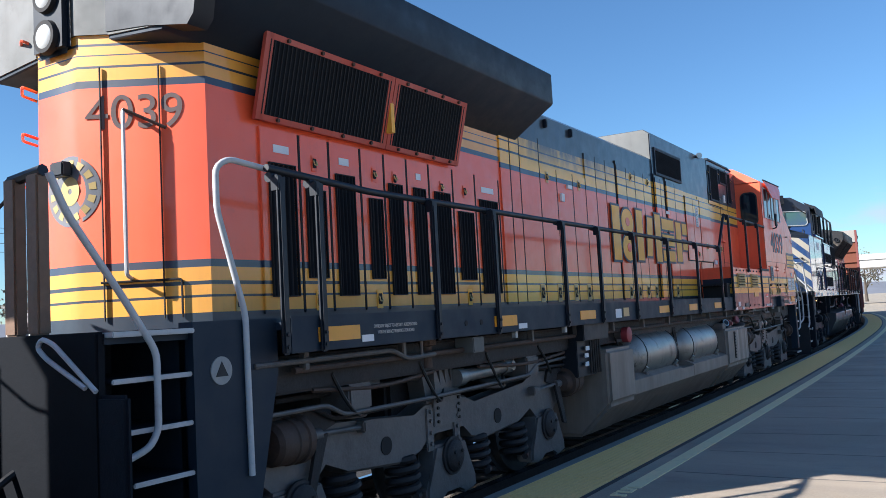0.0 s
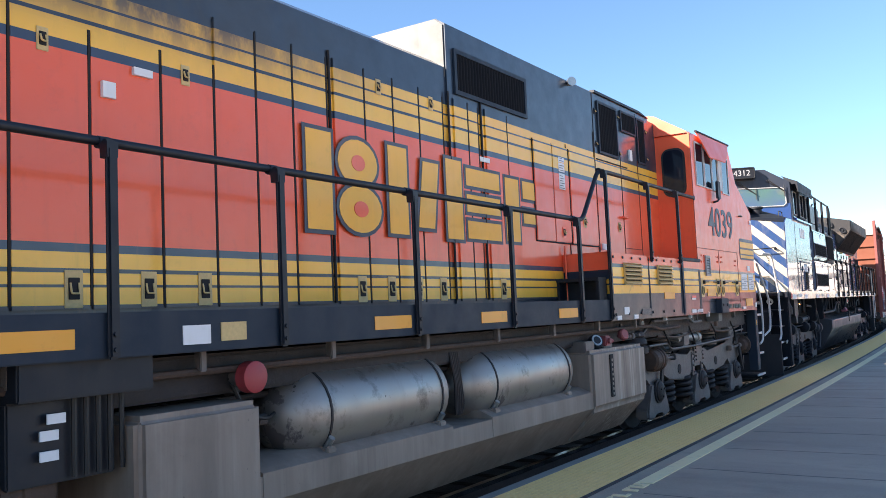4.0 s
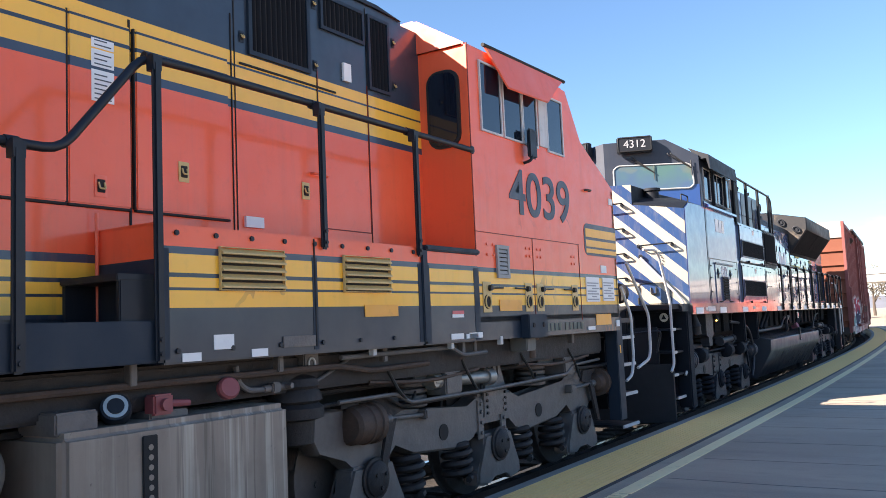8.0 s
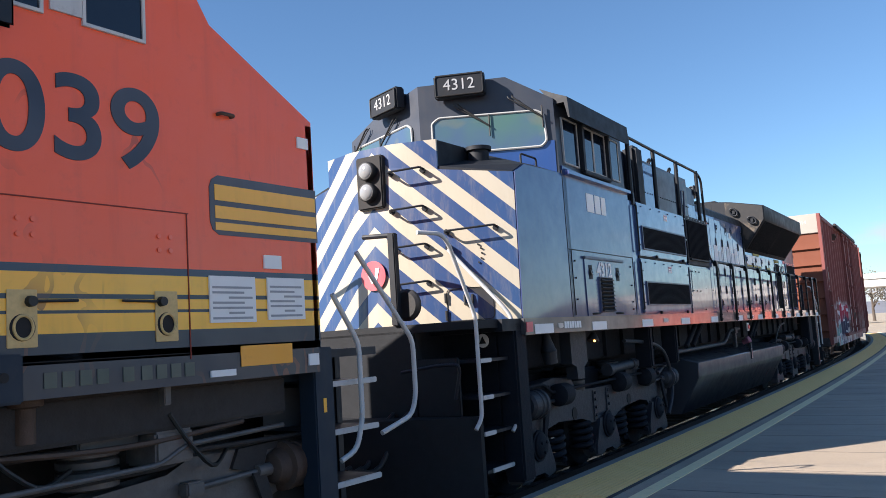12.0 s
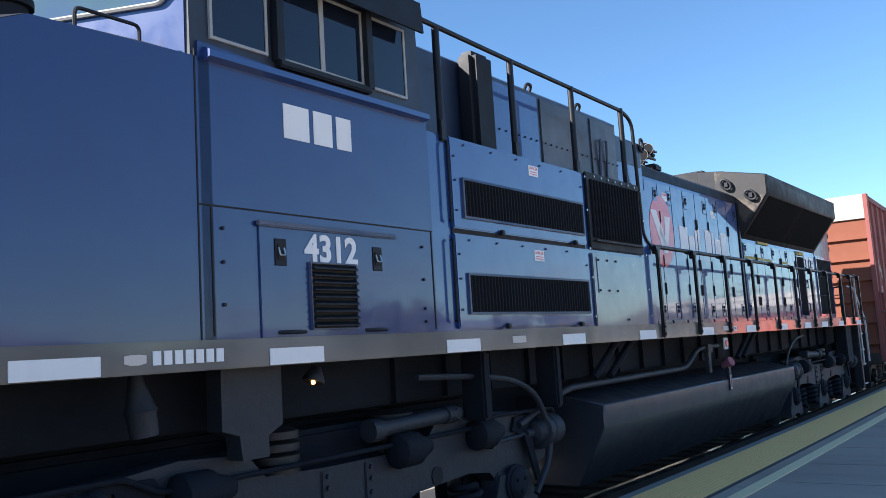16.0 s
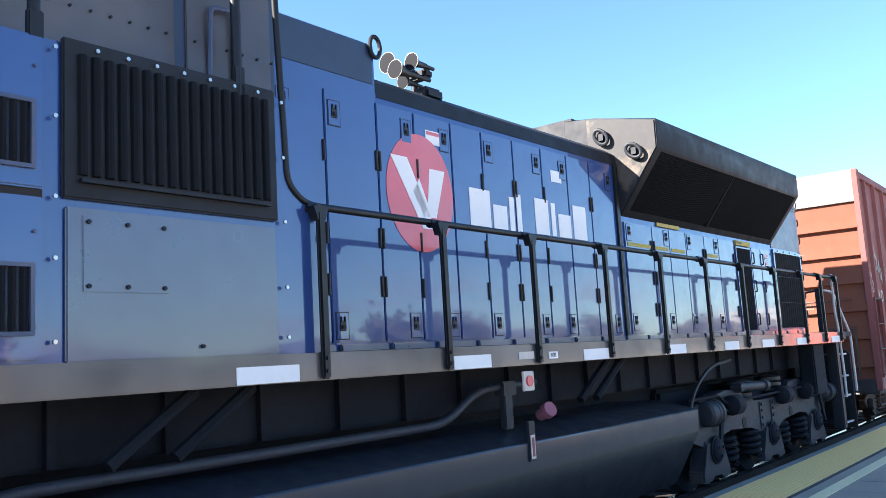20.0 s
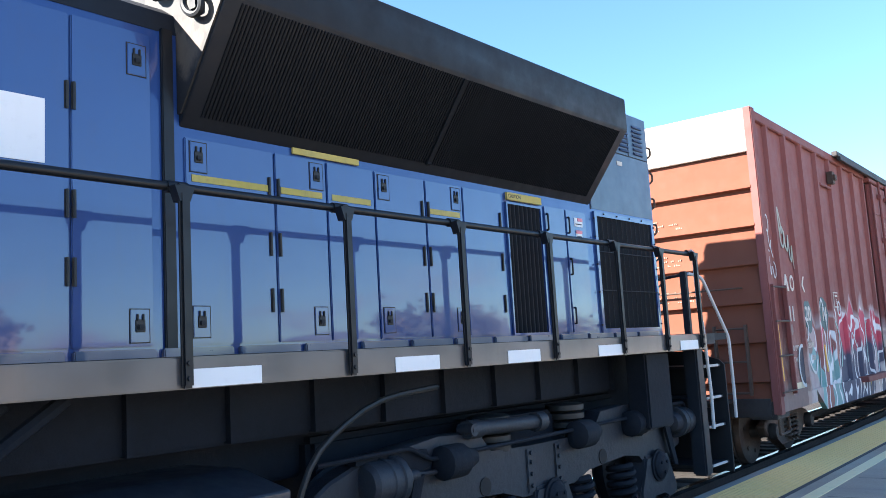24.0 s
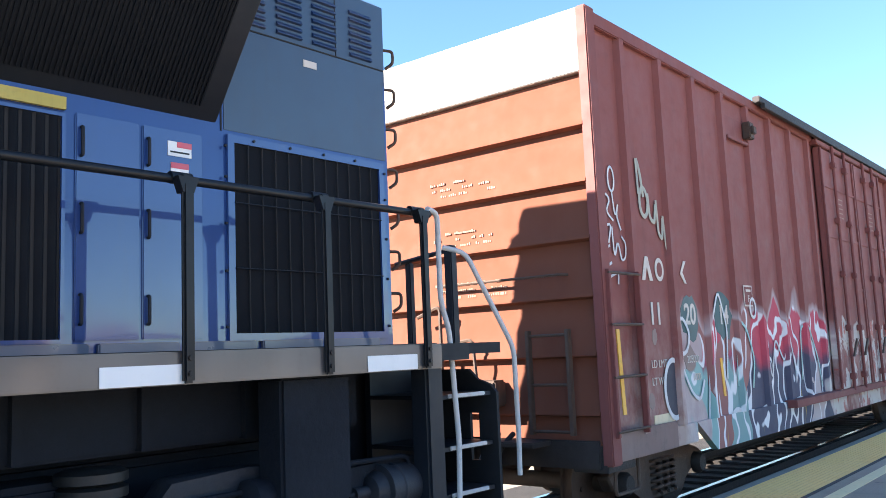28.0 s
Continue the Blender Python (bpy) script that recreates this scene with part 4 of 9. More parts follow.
# engine room doors
edges = [-5.3, -5.05, -4.8, -4.22, -3.72, -3.2, -2.75, -2.35, -1.96, -1.56, -1.48, -1.07, -0.66, -0.25, 0.16, 0.33, 0.6, 0.8, 0.94, 1.42]
for i, (a, b_) in enumerate(zip(edges, edges[1:])):
    v = 0.93 if b_ <= 0.26 and a > -4.9 else 0.95
    top = 3.55 if -4.3 < a < -2.8 else 3.9
    if b_ - a > 0.2:
        d = panel(A, "hood_door", v, a + 0.009, b_ - 0.009, 1.86, top, orange_hood, 0.016, label="orange and yellow engine room door")
        part("door_gap", made(box, v - 0.002, v + 0.0175, b_ - 0.008, b_ + 0.008, 1.88, min(top, 3.88)), seam, d)
        if b_ - a > 0.4:
            latch(d, v + 0.016, b_ - (0.25 if a > 0.9 else 0.12), 1.98, latch_tan, 0.12, 0.22)
            if i % 2:
                latch(d, v + 0.016, a + 0.2, min(top, 3.9) - 0.13, latch_tan, 0.075, 0.14)
    else:
        part("door_post", made(cyl, (v + 0.012, (a + b_) / 2, 1.87), (v + 0.012, (a + b_) / 2, 3.95), 0.012, 6), seam, A)
for u, z, w, h in ((-3.35, 3.36, 0.14, 0.05), (-3.6, 3.2, 0.09, 0.1), (0.9, 3.34, 0.2, 0.05), (4.01, 2.55, 0.18, 0.08), (5.15, 3.95, 0.1, 0.16)):
    part("sticker", made(box, 0.945, 0.973, u - w / 2, u + w / 2, z - h / 2, z + h / 2), white, A, "white paper notice")
lower_door = made(prism, [(1.429, 1.86), (2.62, 1.86), (2.62, 2.53), (1.985, 2.53), (1.985, 3.9), (1.429, 3.9)], "x", 0.946, 0.966)
part("hood_door", lower_door, orange_hood, A, "wide orange and yellow hood panel")
for u0, u1 in ((1.995, 2.475), (2.487, 2.925), (2.965, 3.76)):
    d = panel(A, "raised_door", 0.95, u0, u1, 2.55, 3.74, orange_hood, 0.034, 0.008, "raised orange door")
    part("door_gap", made(box, 0.948, 0.978, u0 - 0.011, u0 - 0.001, 2.55, 3.74), seam, d)
    part("door_foot", made(box, 0.948, 0.98, u0, u1, 2.535, 2.549), seam, d)
for z0, z1 in ((3.2, 3.4), (3.42, 3.53), (3.54, 3.6)):
    nt_ = part("notice", made(box, 0.983, 0.988, 2.64, 2.8, z0, z1), white, A, "white paper notice")
    for k in range(int((z1 - z0) / 0.03)):
        part("print_bar", made(box, 0.9875, 0.99, 2.66, 2.78 - 0.03 * (k % 2), z0 + 0.014 + k * 0.03, z0 + 0.022 + k * 0.03), navy_paint, nt_)
# broad emblem: plain yellow shapes with dark outlines
def emblem(name, outline, v, fill=yellow_paint, rim=0.035):
    c = sum((Vector((*p, 0)) for p in outline), Vector()) / len(outline)
    grown = [(p[0] + rim * (1 if p[0] > c.x else -1), p[1] + rim * (1 if p[1] > c.y else -1)) for p in outline]
    o = part(name + "_outline", made(prism, grown, "x", v, v + 0.004), navy_paint, A)
    part(name, made(prism, outline, "x", v + 0.002, v + 0.008), fill, o, "large yellow painted shape with navy outline")
EV = 0.966
def ell(cu, cz, ru, rz, n=20, a0=0.0, a1=2 * math.pi):
    return [(cu + ru * math.cos(a0 + (a1 - a0) * k / n), cz + rz * math.sin(a0 + (a1 - a0) * k / n)) for k in range(n + (0 if a1 - a0 > 6 else 1))]
def slab(u0, u1, z0, z1, lean=0.0):
    """One plain yellow bar with a navy outline."""
    emblem("bar", [(u0, z0), (u1, z0), (u1 + lean, z1), (u0 + lean, z1)], EV)
def disc(u, z, ru, rz):
    o = part("disc_outline", made(prism, ell(u, z, ru + 0.035, rz + 0.035), "x", EV, EV + 0.004), navy_paint, A)
    part("disc", made(prism, ell(u, z, ru, rz), "x", EV + 0.002, EV + 0.008), yellow_paint, o, "large yellow painted shape with navy outline")
    part("disc_hole", made(prism, ell(u, z, ru * 0.34, rz * 0.34), "x", EV + 0.004, EV + 0.012), orange_plain, o)
slab(-1.86, -1.56, 2.45, 3.25)
disc(-1.22, 3.04, 0.26, 0.2)
disc(-1.2, 2.65, 0.28, 0.2)
slab(-0.8, -0.52, 2.47, 3.26)
slab(-0.36, -0.1, 2.55, 3.18, 0.1)
slab(0.13, 0.41, 2.47, 3.26)
for z in (2.49, 2.76, 3.03):
    slab(0.5, 1.17, z, z + 0.18)
slab(1.3, 1.6, 2.5, 3.2)
slab(1.7, 2.12, 3.0, 3.2)
slab(1.7, 1.98, 2.72, 2.88)
# raised top: side screen, intake grilles
f = louvre_panel(A, "dynamic_brake_grille", 0.952, 0.38, 1.92, 3.95, 4.42, slate, 0.06, True, 0.045, "black grille in the slate roof side")
louvre_panel(A, "intake_grille", 0.952, 3.99, 4.68, 3.83, 4.56, slate, 0.06, True, 0.035, "black air intake grille")
louvre_panel(A, "intake_grille", 0.952, 4.82, 5.41, 4.26, 4.57, slate, 0.06, True, 0.03)
louvre_panel(A, "intake_grille", 0.952, 5.46, 5.78, 3.87, 4.57, slate, 0.06, True, 0.03)
part("roof_cap", made(prism, [(3.9, 4.655), (5.6, 4.655), (5.98, 4.64), (5.6, 4.69), (3.9, 4.69)], "x", 0.7, 0.975), slate_dark, A, "dark cap strip along the roof edge")
part("intake_sill", made(box, 0.95, 0.962, 3.9, 5.0, 3.735, 3.75), seam, A)
part("hood_rear_wall", made(prism, hood_ring(0.948, 1.79, 4.68, 0.07), "y", 6.0, 6.3), orange_hood, A, "orange hood wall behind the cab")
for u, z in ((3.93, 4.4), (3.93, 3.95), (4.75, 4.45), (4.75, 3.92), (5.86, 4.4), (5.86, 3.98)):
    latch(A, 0.952, u, z, slate, 0.05, 0.09)
part("roof_seam", several([(box, 0.95, 0.956, 3.85, 3.858, 1.9, 4.64), (box, 0.95, 0.956, 5.443, 5.449, 2.4, 4.62), (box, 0.95, 0.956, 4.763, 4.769, 2.4, 3.85), (box, 0.95, 0.957, 2.93, 2.945, 2.4, 3.8)]), seam, A)
orange_seam = plain("shadowed_orange_seam", (0.22, 0.025, 0.012), 0.7, 0, 20, 0.2, 0)
for a in ((0.95, 0.956, 4.77, 5.44, 2.56, 2.568), (0.95, 0.956, 4.77, 4.776, 2.568, 3.9), (0.95, 0.956, 5.434, 5.44, 2.568, 3.9)):
    part("door_edge", made(box, *a), orange_seam, A)
part("door_edge", made(box, 0.95, 0.957, 3.815, 3.824, 2.3, 4.1), seam, A)
for u, z, v, m_ in ((3.34, 2.84, 0.984, latch_tan), (4.59, 2.85, 0.952, latch_tan), (2.7, 2.67, 0.984, orange_plain)):
    latch(A, v, u, z, m_, 0.09, 0.14)
part("door_bracket", made(tube, [(0.95, 4.66, 3.0), (1.0, 4.66, 3.0), (1.0, 4.82, 2.99), (0.95, 4.82, 2.99)], 0.012, 6, 0.02), orange_plain, A)
bm = several([(lathe, (0.95, 3.14, 4.62), (1.04, 3.06, 4.62), [(0, 0.03), (0.5, 0.03), (0.6, 0.055), (1, 0.06)], 12)])
part("walkway_lamp", bm, chrome, A, "small chrome walkway lamp")
for u in (-4.5, -4.0, -9.2 + 6.0):
    part("lift_lug", made(box, 0.9, 0.98, u, u + 0.05, 4.05, 4.16, 0.01), slate_dark, A)
# rear face
chamfer = Matrix.Translation((0.585, -9.835, 0)) @ Matrix.Rotation(math.atan2(0.47, 0.73), 4, "Z")
faded_number = paint("faded_number_paint", (0.12, 0.085, 0.08), rough=0.5, soil=0.3, dirt=(0.5, 0.12, 0.06))
def on_chamfer(x, z):
    return chamfer @ Matrix.Translation((x, -0.004, z)) @ Matrix.Rotation(math.pi / 2, 4, "X")
writing("road_number", "4039", 0.34, faded_number, A, on_chamfer(-0.05, 3.27), 0.001, 1.0)
cha = lambda x, y, z: chamfer @ Vector((x, y, z))
bm = bmesh.new()
tube(bm, [cha(-0.1, 0, 3.28), cha(-0.1, -0.09, 3.28), cha(-0.1, -0.09, 2.16), cha(-0.1, 0, 2.14)], 0.014, 8, 0.03)
part("grab_rail", bm, rail_white, A, "white vertical grab rail")
bm = bmesh.new()
tube(bm, [cha(-0.1, -0.09, 3.28), cha(0.16, 0, 3.16)], 0.012, 8)
part("grab_brace", bm, rust, A)
faded_yellow = paint("faded_yellow_decal", (0.5, 0.36, 0.12), rough=0.5, soil=0.5, dirt=(0.2, 0.14, 0.1))
faded_navy = paint("faded_navy_decal", (0.13, 0.14, 0.16), rough=0.5, soil=0.5, dirt=(0.3, 0.15, 0.1))
def bent(x, z, d):
    """A point of the rear face that runs on round the chamfer; d is how far it stands proud."""
    k = math.atan2(0.47, 0.73)
    return (x, -10.07 - d, z) if x <= 0.22 else (0.22 + (x - 0.22) * math.cos(k) + d * math.sin(k), -10.07 + (x - 0.22) * math.sin(k) - d * math.cos(k), z)
def bent_sheet(radii, a0, a1, n, d):
    bm = bmesh.new()
    rows = [[bm.verts.new(bent(0.12 + r_ * math.cos(a0 + (a1 - a0) * k / n), 2.76 + r_ * math.sin(a0 + (a1 - a0) * k / n), d)) for k in range(n + 1)] for r_ in radii]
    for p, q in zip(rows, rows[1:]):
        for k in range(n):
            bm.faces.new((p[k], p[k + 1], q[k + 1], q[k]))
    return bm
o = part("emblem_disc", bent_sheet([0.003, 0.08, 0.16, 0.245], 0, 2 * math.pi, 36, 0.003), faded_navy, A, "faded round navy and yellow emblem")
part("emblem_cross", bent_sheet([0.02, 0.06, 0.1], 0, 2 * math.pi, 24, 0.005), faded_yellow, o)
for k in range(14):
    a = k * math.pi / 7
    part("emblem_mark", bent_sheet([0.165, 0.215], a, a + 0.25, 2, 0.005), faded_yellow, o)
bm = several([(box, -0.2, 0.2, -10.14, -10.06, 3.72, 4.28, 0.06)])
h = part("headlight_case", bm, slate_dark, A, "black twin headlight case")
for z in (3.85, 4.14):
    part("headlight", made(lathe, (0, -10.12, z), (0, -10.19, z), [(0, 0.1), (0.6, 0.1), (0.85, 0.08), (1, 0.04)], 20), lens, h, "round clear headlight")
    part("headlight_rim", made(lathe, (0, -10.13, z), (0, -10.175, z), [(0, 0.125), (1, 0.115)], 20), seam, h)
for z in (2.9, 3.25, 3.6, 3.95):
    part("grab_iron", made(tube, [(-0.5, -9.9, z), (-0.5, -10.02, z + 0.02), (-0.72, -9.88, z + 0.02), (-0.72, -9.76, z)], 0.012, 6, 0.03), orange_plain, A)
part("end_bracket", several([(box, 0.02, 0.16, -10.16, -10.08, 2.86, 2.96, 0.01), (box, 0.3, 0.33, -9.98, -9.94, 2.6, 3.1)]), slate_dark, A)
bm = bmesh.new()
tube(bm, [cha(-0.3, -0.012, 2.12), cha(0.24, -0.012, 2.12), cha(0.24, -0.012, 1.86)], 0.008, 6, 0.02)
part("box_gasket", bm, seam, A)
for x in (-0.28, 0.12):
    bm = bmesh.new()
    tube(bm, [cha(x, -0.01, 1.86), cha(x, -0.01, 3.6)], 0.006, 4)
    part("end_seam", bm, seam, A)
latch(A, 0.953, -9.35, 1.95, latch_tan)
vent_grey = paint("pale_vent_paint", (0.3, 0.31, 0.31), rough=0.5, soil=0.3)
# rear platform, pilot and steps
# black here stands in for the shadow on the end plate and pilot
part("rear_pilot", several([(box, -1.45, 1.38, -10.82, -10.76, 0.55, 1.79, 0.012), (box, -0.3, 0.3, -10.95, -10.7, 0.75, 1.3, 0.03)]), black, A, "end plate and pilot, blackened for shade")
part("step_shield", made(box, 1.37, 1.6, -10.82, -10.77, 0.5, 1.46, 0.02), underframe_black, A, "dark corner shield beside the steps")
part("step_side", made(prism, [(-10.2, 0.3), (-9.78, 0.3), (-9.68, 0.7), (-9.49, 1.48), (-9.49, 1.82), (-10.2, 1.82)], "x", 1.3, 1.42), slate, A, "slate step well side")
part("step_back", made(box, 0.55, 1.35, -10.2, -10.12, 0.3, 1.76), slate, A)
part("step_wall", made(box, 0.62, 0.68, -10.76, -10.2, 0.4, 1.74), slate, A)
for z, u0 in ((0.35, -10.6), (0.655, -10.62), (0.94, -10.62), (1.225, -10.66), (1.505, -10.74)):
    t_ = part("step", several([(box, 0.68, 1.39, u0, -10.12, z, z + 0.025, 0.005)]), slate_dark, A)
    part("step_nosing", made(box, 1.385, 1.405, u0, -10.12, z, z + 0.028, 0.006), rail_white, t_, "worn white step edge")
part("step_nosing", made(box, 1.3, 1.44, -10.76, -10.2, 1.755, 1.785, 0.006), rail_white, A, "worn white deck edge")
part("inspection_mark", made(cyl, (1.42, -9.99, 1.52), (1.428, -9.99, 1.52), 0.085, 24), vent_grey, A, "round white decal with a warning triangle")
part("mark_triangle", made(prism, [(-10.04, 1.485), (-9.94, 1.485), (-9.99, 1.575)], "x", 1.427, 1.431), slate_dark, A)
part("handrail", made(tube, [(1.44, -9.78, 0.86), (1.44, -9.79, 1.85), (1.44, -10.0, 2.5), (1.44, -10.0, 2.76), (1.45, -9.9, 2.82), (1.46, -9.55, 2.79)], 0.02, 10, 0.06), rail_white, A, "worn white step handrail")
part("handrail", made(tube, [(1.42, -10.68, 1.1), (1.44, -10.54, 1.15), (1.44, -10.48, 1.24), (1.44, -10.48, 1.66), (1.44, -10.68, 1.95), (1.44, -11.02, 2.4), (1.42, -11.1, 2.6)], 0.02, 10, 0.06), rail_white, A, "worn white step handrail")
part("uncoupling_lever", made(tube, [(1.4, -10.84, 1.48), (1.1, -10.88, 1.74), (1.0, -10.88, 1.77), (0.96, -10.88, 1.72), (1.04, -10.88, 1.66), (1.34, -10.86, 1.5)], 0.014, 8, 0.04), rail_white, A, "worn white uncoupling lever")
# post brown, raised in colour to imitate sunlight on it
post_brown = plain("sun_brightened_brown", (0.22, 0.13, 0.08), 0.6, 0, 12, 0.5, 0.003)
for v in (0.58, 0.8):
    part("end_post", made(box, v - 0.055, v + 0.055, -10.8, -10.72, 1.79, 2.71, 0.01), post_brown, A, "brown end railing post")
part("end_rail", made(tube, [(0.55, -10.76, 2.7), (0.86, -10.76, 2.73)], 0.035, 8), slate_dark, A)
part("end_chain", made(tube, [(0.5, -10.76, 2.6), (0.2, -10.76, 2.45), (-0.3, -10.76, 2.42)], 0.012, 6, 0.1), slate_dark, A)
coupler(A, -10.75, -1)
# walkway railing
posts = [-9.5, -9.12, -7.65, -6.6, -5.0, -3.95, -2.7, -1.2, 0.36, 1.9]
for u in posts:
    stanchion(A, 1.5, u - 0.07, 1.58, 2.73, slate_dark, 0.07, 0.5)
part("walkway_rail", made(tube, [(1.5, -9.62, 2.79), (1.5, -8.5, 2.74), (1.5, 2.1, 2.73), (1.5, 2.62, 3.36), (1.5, 3.0, 3.37), (1.5, 6.3, 3.36)], 0.026, 10, 0.1), slate_dark, A, "dark walkway handrail")
for u in (2.72, 4.15, 5.33):
    stanchion(A, 1.5, u - 0.06, 1.585 if u < 3 else 2.3, 3.36, slate_dark, 0.062, 0.5)
bolts(A, 1.5, [(6.3, 3.36)], 0.04, slate_dark)
# reflectors and sill detail
for u in (-9.0, -6.5, -4.46, -1.58, -0.06, 1.5):
    part("reflector", made(box, 1.55, 1.556, u - 0.23, u + 0.23, 1.645, 1.745, 0.002), amber, A, "amber reflector strip")
for u, w, z in ((-8.68, 0.14, 1.64), (-6.15, 0.18, 1.63), (3.15, 0.16, 1.66), (3.45, 0.14, 1.6), (2.9, 0.14, 1.6)):
    part("sill_label", made(box, 1.55, 1.556, u - w / 2, u + w / 2, z - 0.02, z + 0.03 + (0.04 if 3.1 < u < 3.3 else 0)), white, A)
for k, body in enumerate(("OWNERSHIP SUBJECT TO A SECURITY AGREEMENT FILED", "WITH THE SURFACE TRANSPORTATION BOARD")):
    writing("sill_notice", body, 0.036, stencil, A, side_plane(1.551, -8.31, 1.725 - 0.045 * k), 0.001, 0.62)
for u0, u1, z0, z1, m_ in ((-3.56, -3.36, 1.63, 1.74, white), (-3.28, -3.08, 1.64, 1.75, latch_tan)):
    part("sill_label", made(box, 1.55, 1.556, u0, u1, z0, z1), m_, A)
for u in (-7.25, -6.98):
    part("sill_hole", made(cyl, (1.55, u, 1.7), (1.554, u, 1.7), 0.025, 12), seam, A)
for u in np.arange(-9.2, 9.6, 1.18):
    part("hanger", made(box, 1.36, 1.42, float(u) - 0.025, float(u) + 0.025, 1.46, 1.6, 0.006), truck_grey, A)
part("long_pipe", made(tube, [(1.38, -9.3, 1.46), (1.38, 4.4, 1.46), (1.38, 4.8, 1.4), (1.38, 5.6, 1.41)], 0.024, 8), rust, A, "brown air pipe")
rp = random.Random(5)
for k in range(16):
    u = -9.0 + k * 1.16
    if -2.9 < u < 4.2:
        continue
    part("air_hose", made(tube, [(1.3, u + 0.2, 1.4), (1.34, u + 0.3, 1.25 - rp.uniform(0, 0.1)), (1.28, u + 0.55, 1.1 - rp.uniform(0, 0.1)), (1.15, u + 0.8, 1.15)], 0.014, 6, 0.12), rubber, A)
for u0, u1, z in ((-9.0, -7.4, 1.3), (-6.6, -4.6, 1.28), (4.9, 6.6, 1.3), (7.4, 9.2, 1.29)):
    part("cable_run", made(tube, [(1.28, u0, z), (1.3, (u0 + u1) / 2, z - 0.06), (1.28, u1, z)], 0.018, 6, 0.4), rust, A)
for u in (-8.6, -5.6, 6.0, 8.5):
    part("junction_box", made(box, 1.0, 1.3, u, u + 0.28, 1.1, 1.3, 0.015), truck_grey, A)
part("long_pipe", made(tube, [(1.2, -9.2, 1.36), (1.2, 9.2, 1.37)], 0.03, 8), rust, A)
part("long_pipe", made(tube, [(1.1, -9.2, 1.24), (1.1, 9.2, 1.25)], 0.022, 8), grime, A)
part("jack_pad", made(box, 1.5, 1.6, 7.1, 7.52, 1.56, 1.8, 0.01), slate, A, "slate jacking pad with two holes")
for u in (-7.05, 7.22):
    part("pad_block", made(box, 1.3, 1.5, u, u + 0.2, 1.43, 1.57, 0.01), roof_grey, A, "pale grey block under the sill")
for u in (7.2, 7.42):
    part("pad_hole", made(cyl, (1.6, u, 1.69), (1.606, u, 1.69), 0.025, 12), seam, A)
for u in (-7.51, 7.7):
    part("drop_pipe", made(lathe, (1.28, u, 1.58), (1.28, u, 1.34), [(0, 0.1), (0.2, 0.1), (0.25, 0.06), (1, 0.06)], 14), rust, A)
part("conduit_box", several([(box, 1.15, 1.5, -4.5, -3.72, 1.4, 1.6, 0.01), (box, 1.2, 1.4, -4.5, -3.9, 0.98, 1.4, 0.01)]), slate_dark, A)
for k in range(5):
    part("conduit", made(tube, [(1.43, -4.16 + k * 0.07, 1.4), (1.43, -4.16 + k * 0.07, 1.0)], 0.014, 6), rubber, A)
for dz, u in ((0.1, -4.3), (0.0, -4.3), (0.18, -4.26)):
    part("tag", made(box, 1.43, 1.44, u - 0.05, u + 0.05, 1.1 + dz, 1.15 + dz), white, A)
dull_red = paint("dull_red_cap", (0.26, 0.045, 0.055), rough=0.5, soil=0.4)
# fuel tank with air reservoirs
part("fuel_tank", made(prism, [(1.5, 0.62), (1.12, 0.22), (-1.12, 0.22), (-1.5, 0.62), (-1.5, 0.78), (1.5, 0.78)], "y", -3.8, 3.7), tank_grey, A, "dusty grey fuel tank")
for u0, u1 in ((-3.85, -2.93), (2.08, 3.74)):
    bm = made(prism, [(1.53, 1.26), (1.53, 0.6), (1.14, 0.2), (-1.14, 0.2), (-1.53, 0.6), (-1.53, 1.26)], "y", u0, u1)
    bmesh.ops.bevel(bm, geom=list(bm.edges), offset=0.045, segments=3, affect="EDGES")
    part("tank_end_block", bm, tank_grey, A, "streaked grey-brown fuel tank end")
part("tank_core", made(box, -0.8, 0.78, -2.58, 2.1, 0.75, 1.3), grime, A)
part("air_duct", made(box, -0.8, 0.8, -4.6, -3.9, 0.6, 1.32, 0.05), grime, A, "dark duct before the fuel tank")
part("air_duct", made(box, -0.8, 0.8, 4.2, 4.9, 0.6, 1.32, 0.05), grime, A)
part("tank_ledge", several([(prism, [(1.504, 0.625), (1.504, 0.8), (1.36, 0.86), (0.7, 0.86), (0.7, 0.625)], "y", -2.925, -0.75), (prism, [(1.504, 0.625), (1.504, 0.8), (1.36, 0.86), (0.7, 0.86), (0.7, 0.625)], "y", -0.1, 2.075)]), tank_grey, A)
for u0, u1 in ((-2.55, -0.5), (-0.28, 1.98)):
    prof = [(0, 0.02), (0.015, 0.12), (0.05, 0.23), (0.1, 0.305), (0.15, 0.33), (0.85, 0.33), (0.9, 0.305), (0.95, 0.23), (0.985, 0.12), (1, 0.02)]
    r_ = part("air_reservoir", made(lathe, (1.14, u0, 1.08), (1.14, u1, 1.08), prof, 28), silver, A, "silver air reservoir with scraped paint")
    for q in (0.16, 0.84):
        u = u0 + (u1 - u0) * q
        bm = made(lathe, (1.14, u - 0.012, 1.08), (1.14, u + 0.012, 1.08), [(0, 0.328), (0.1, 0.337), (0.9, 0.337), (1, 0.328)], 28)
        part("strap", bm, grime, r_)
        part("strap_foot", made(box, 1.28, 1.46, u - 0.05, u + 0.05, 0.74, 0.86, 0.01), tank_grey, r_)
        part("strap_bolt", made(cyl, (1.4, u, 0.84), (1.46, u, 0.92), 0.025, 8), chrome, r_)
    part("end_fitting", made(cyl, (1.14, u0 - 0.07, 1.08), (1.14, u0 + 0.02, 1.08), 0.04, 10), truck_grey, r_)
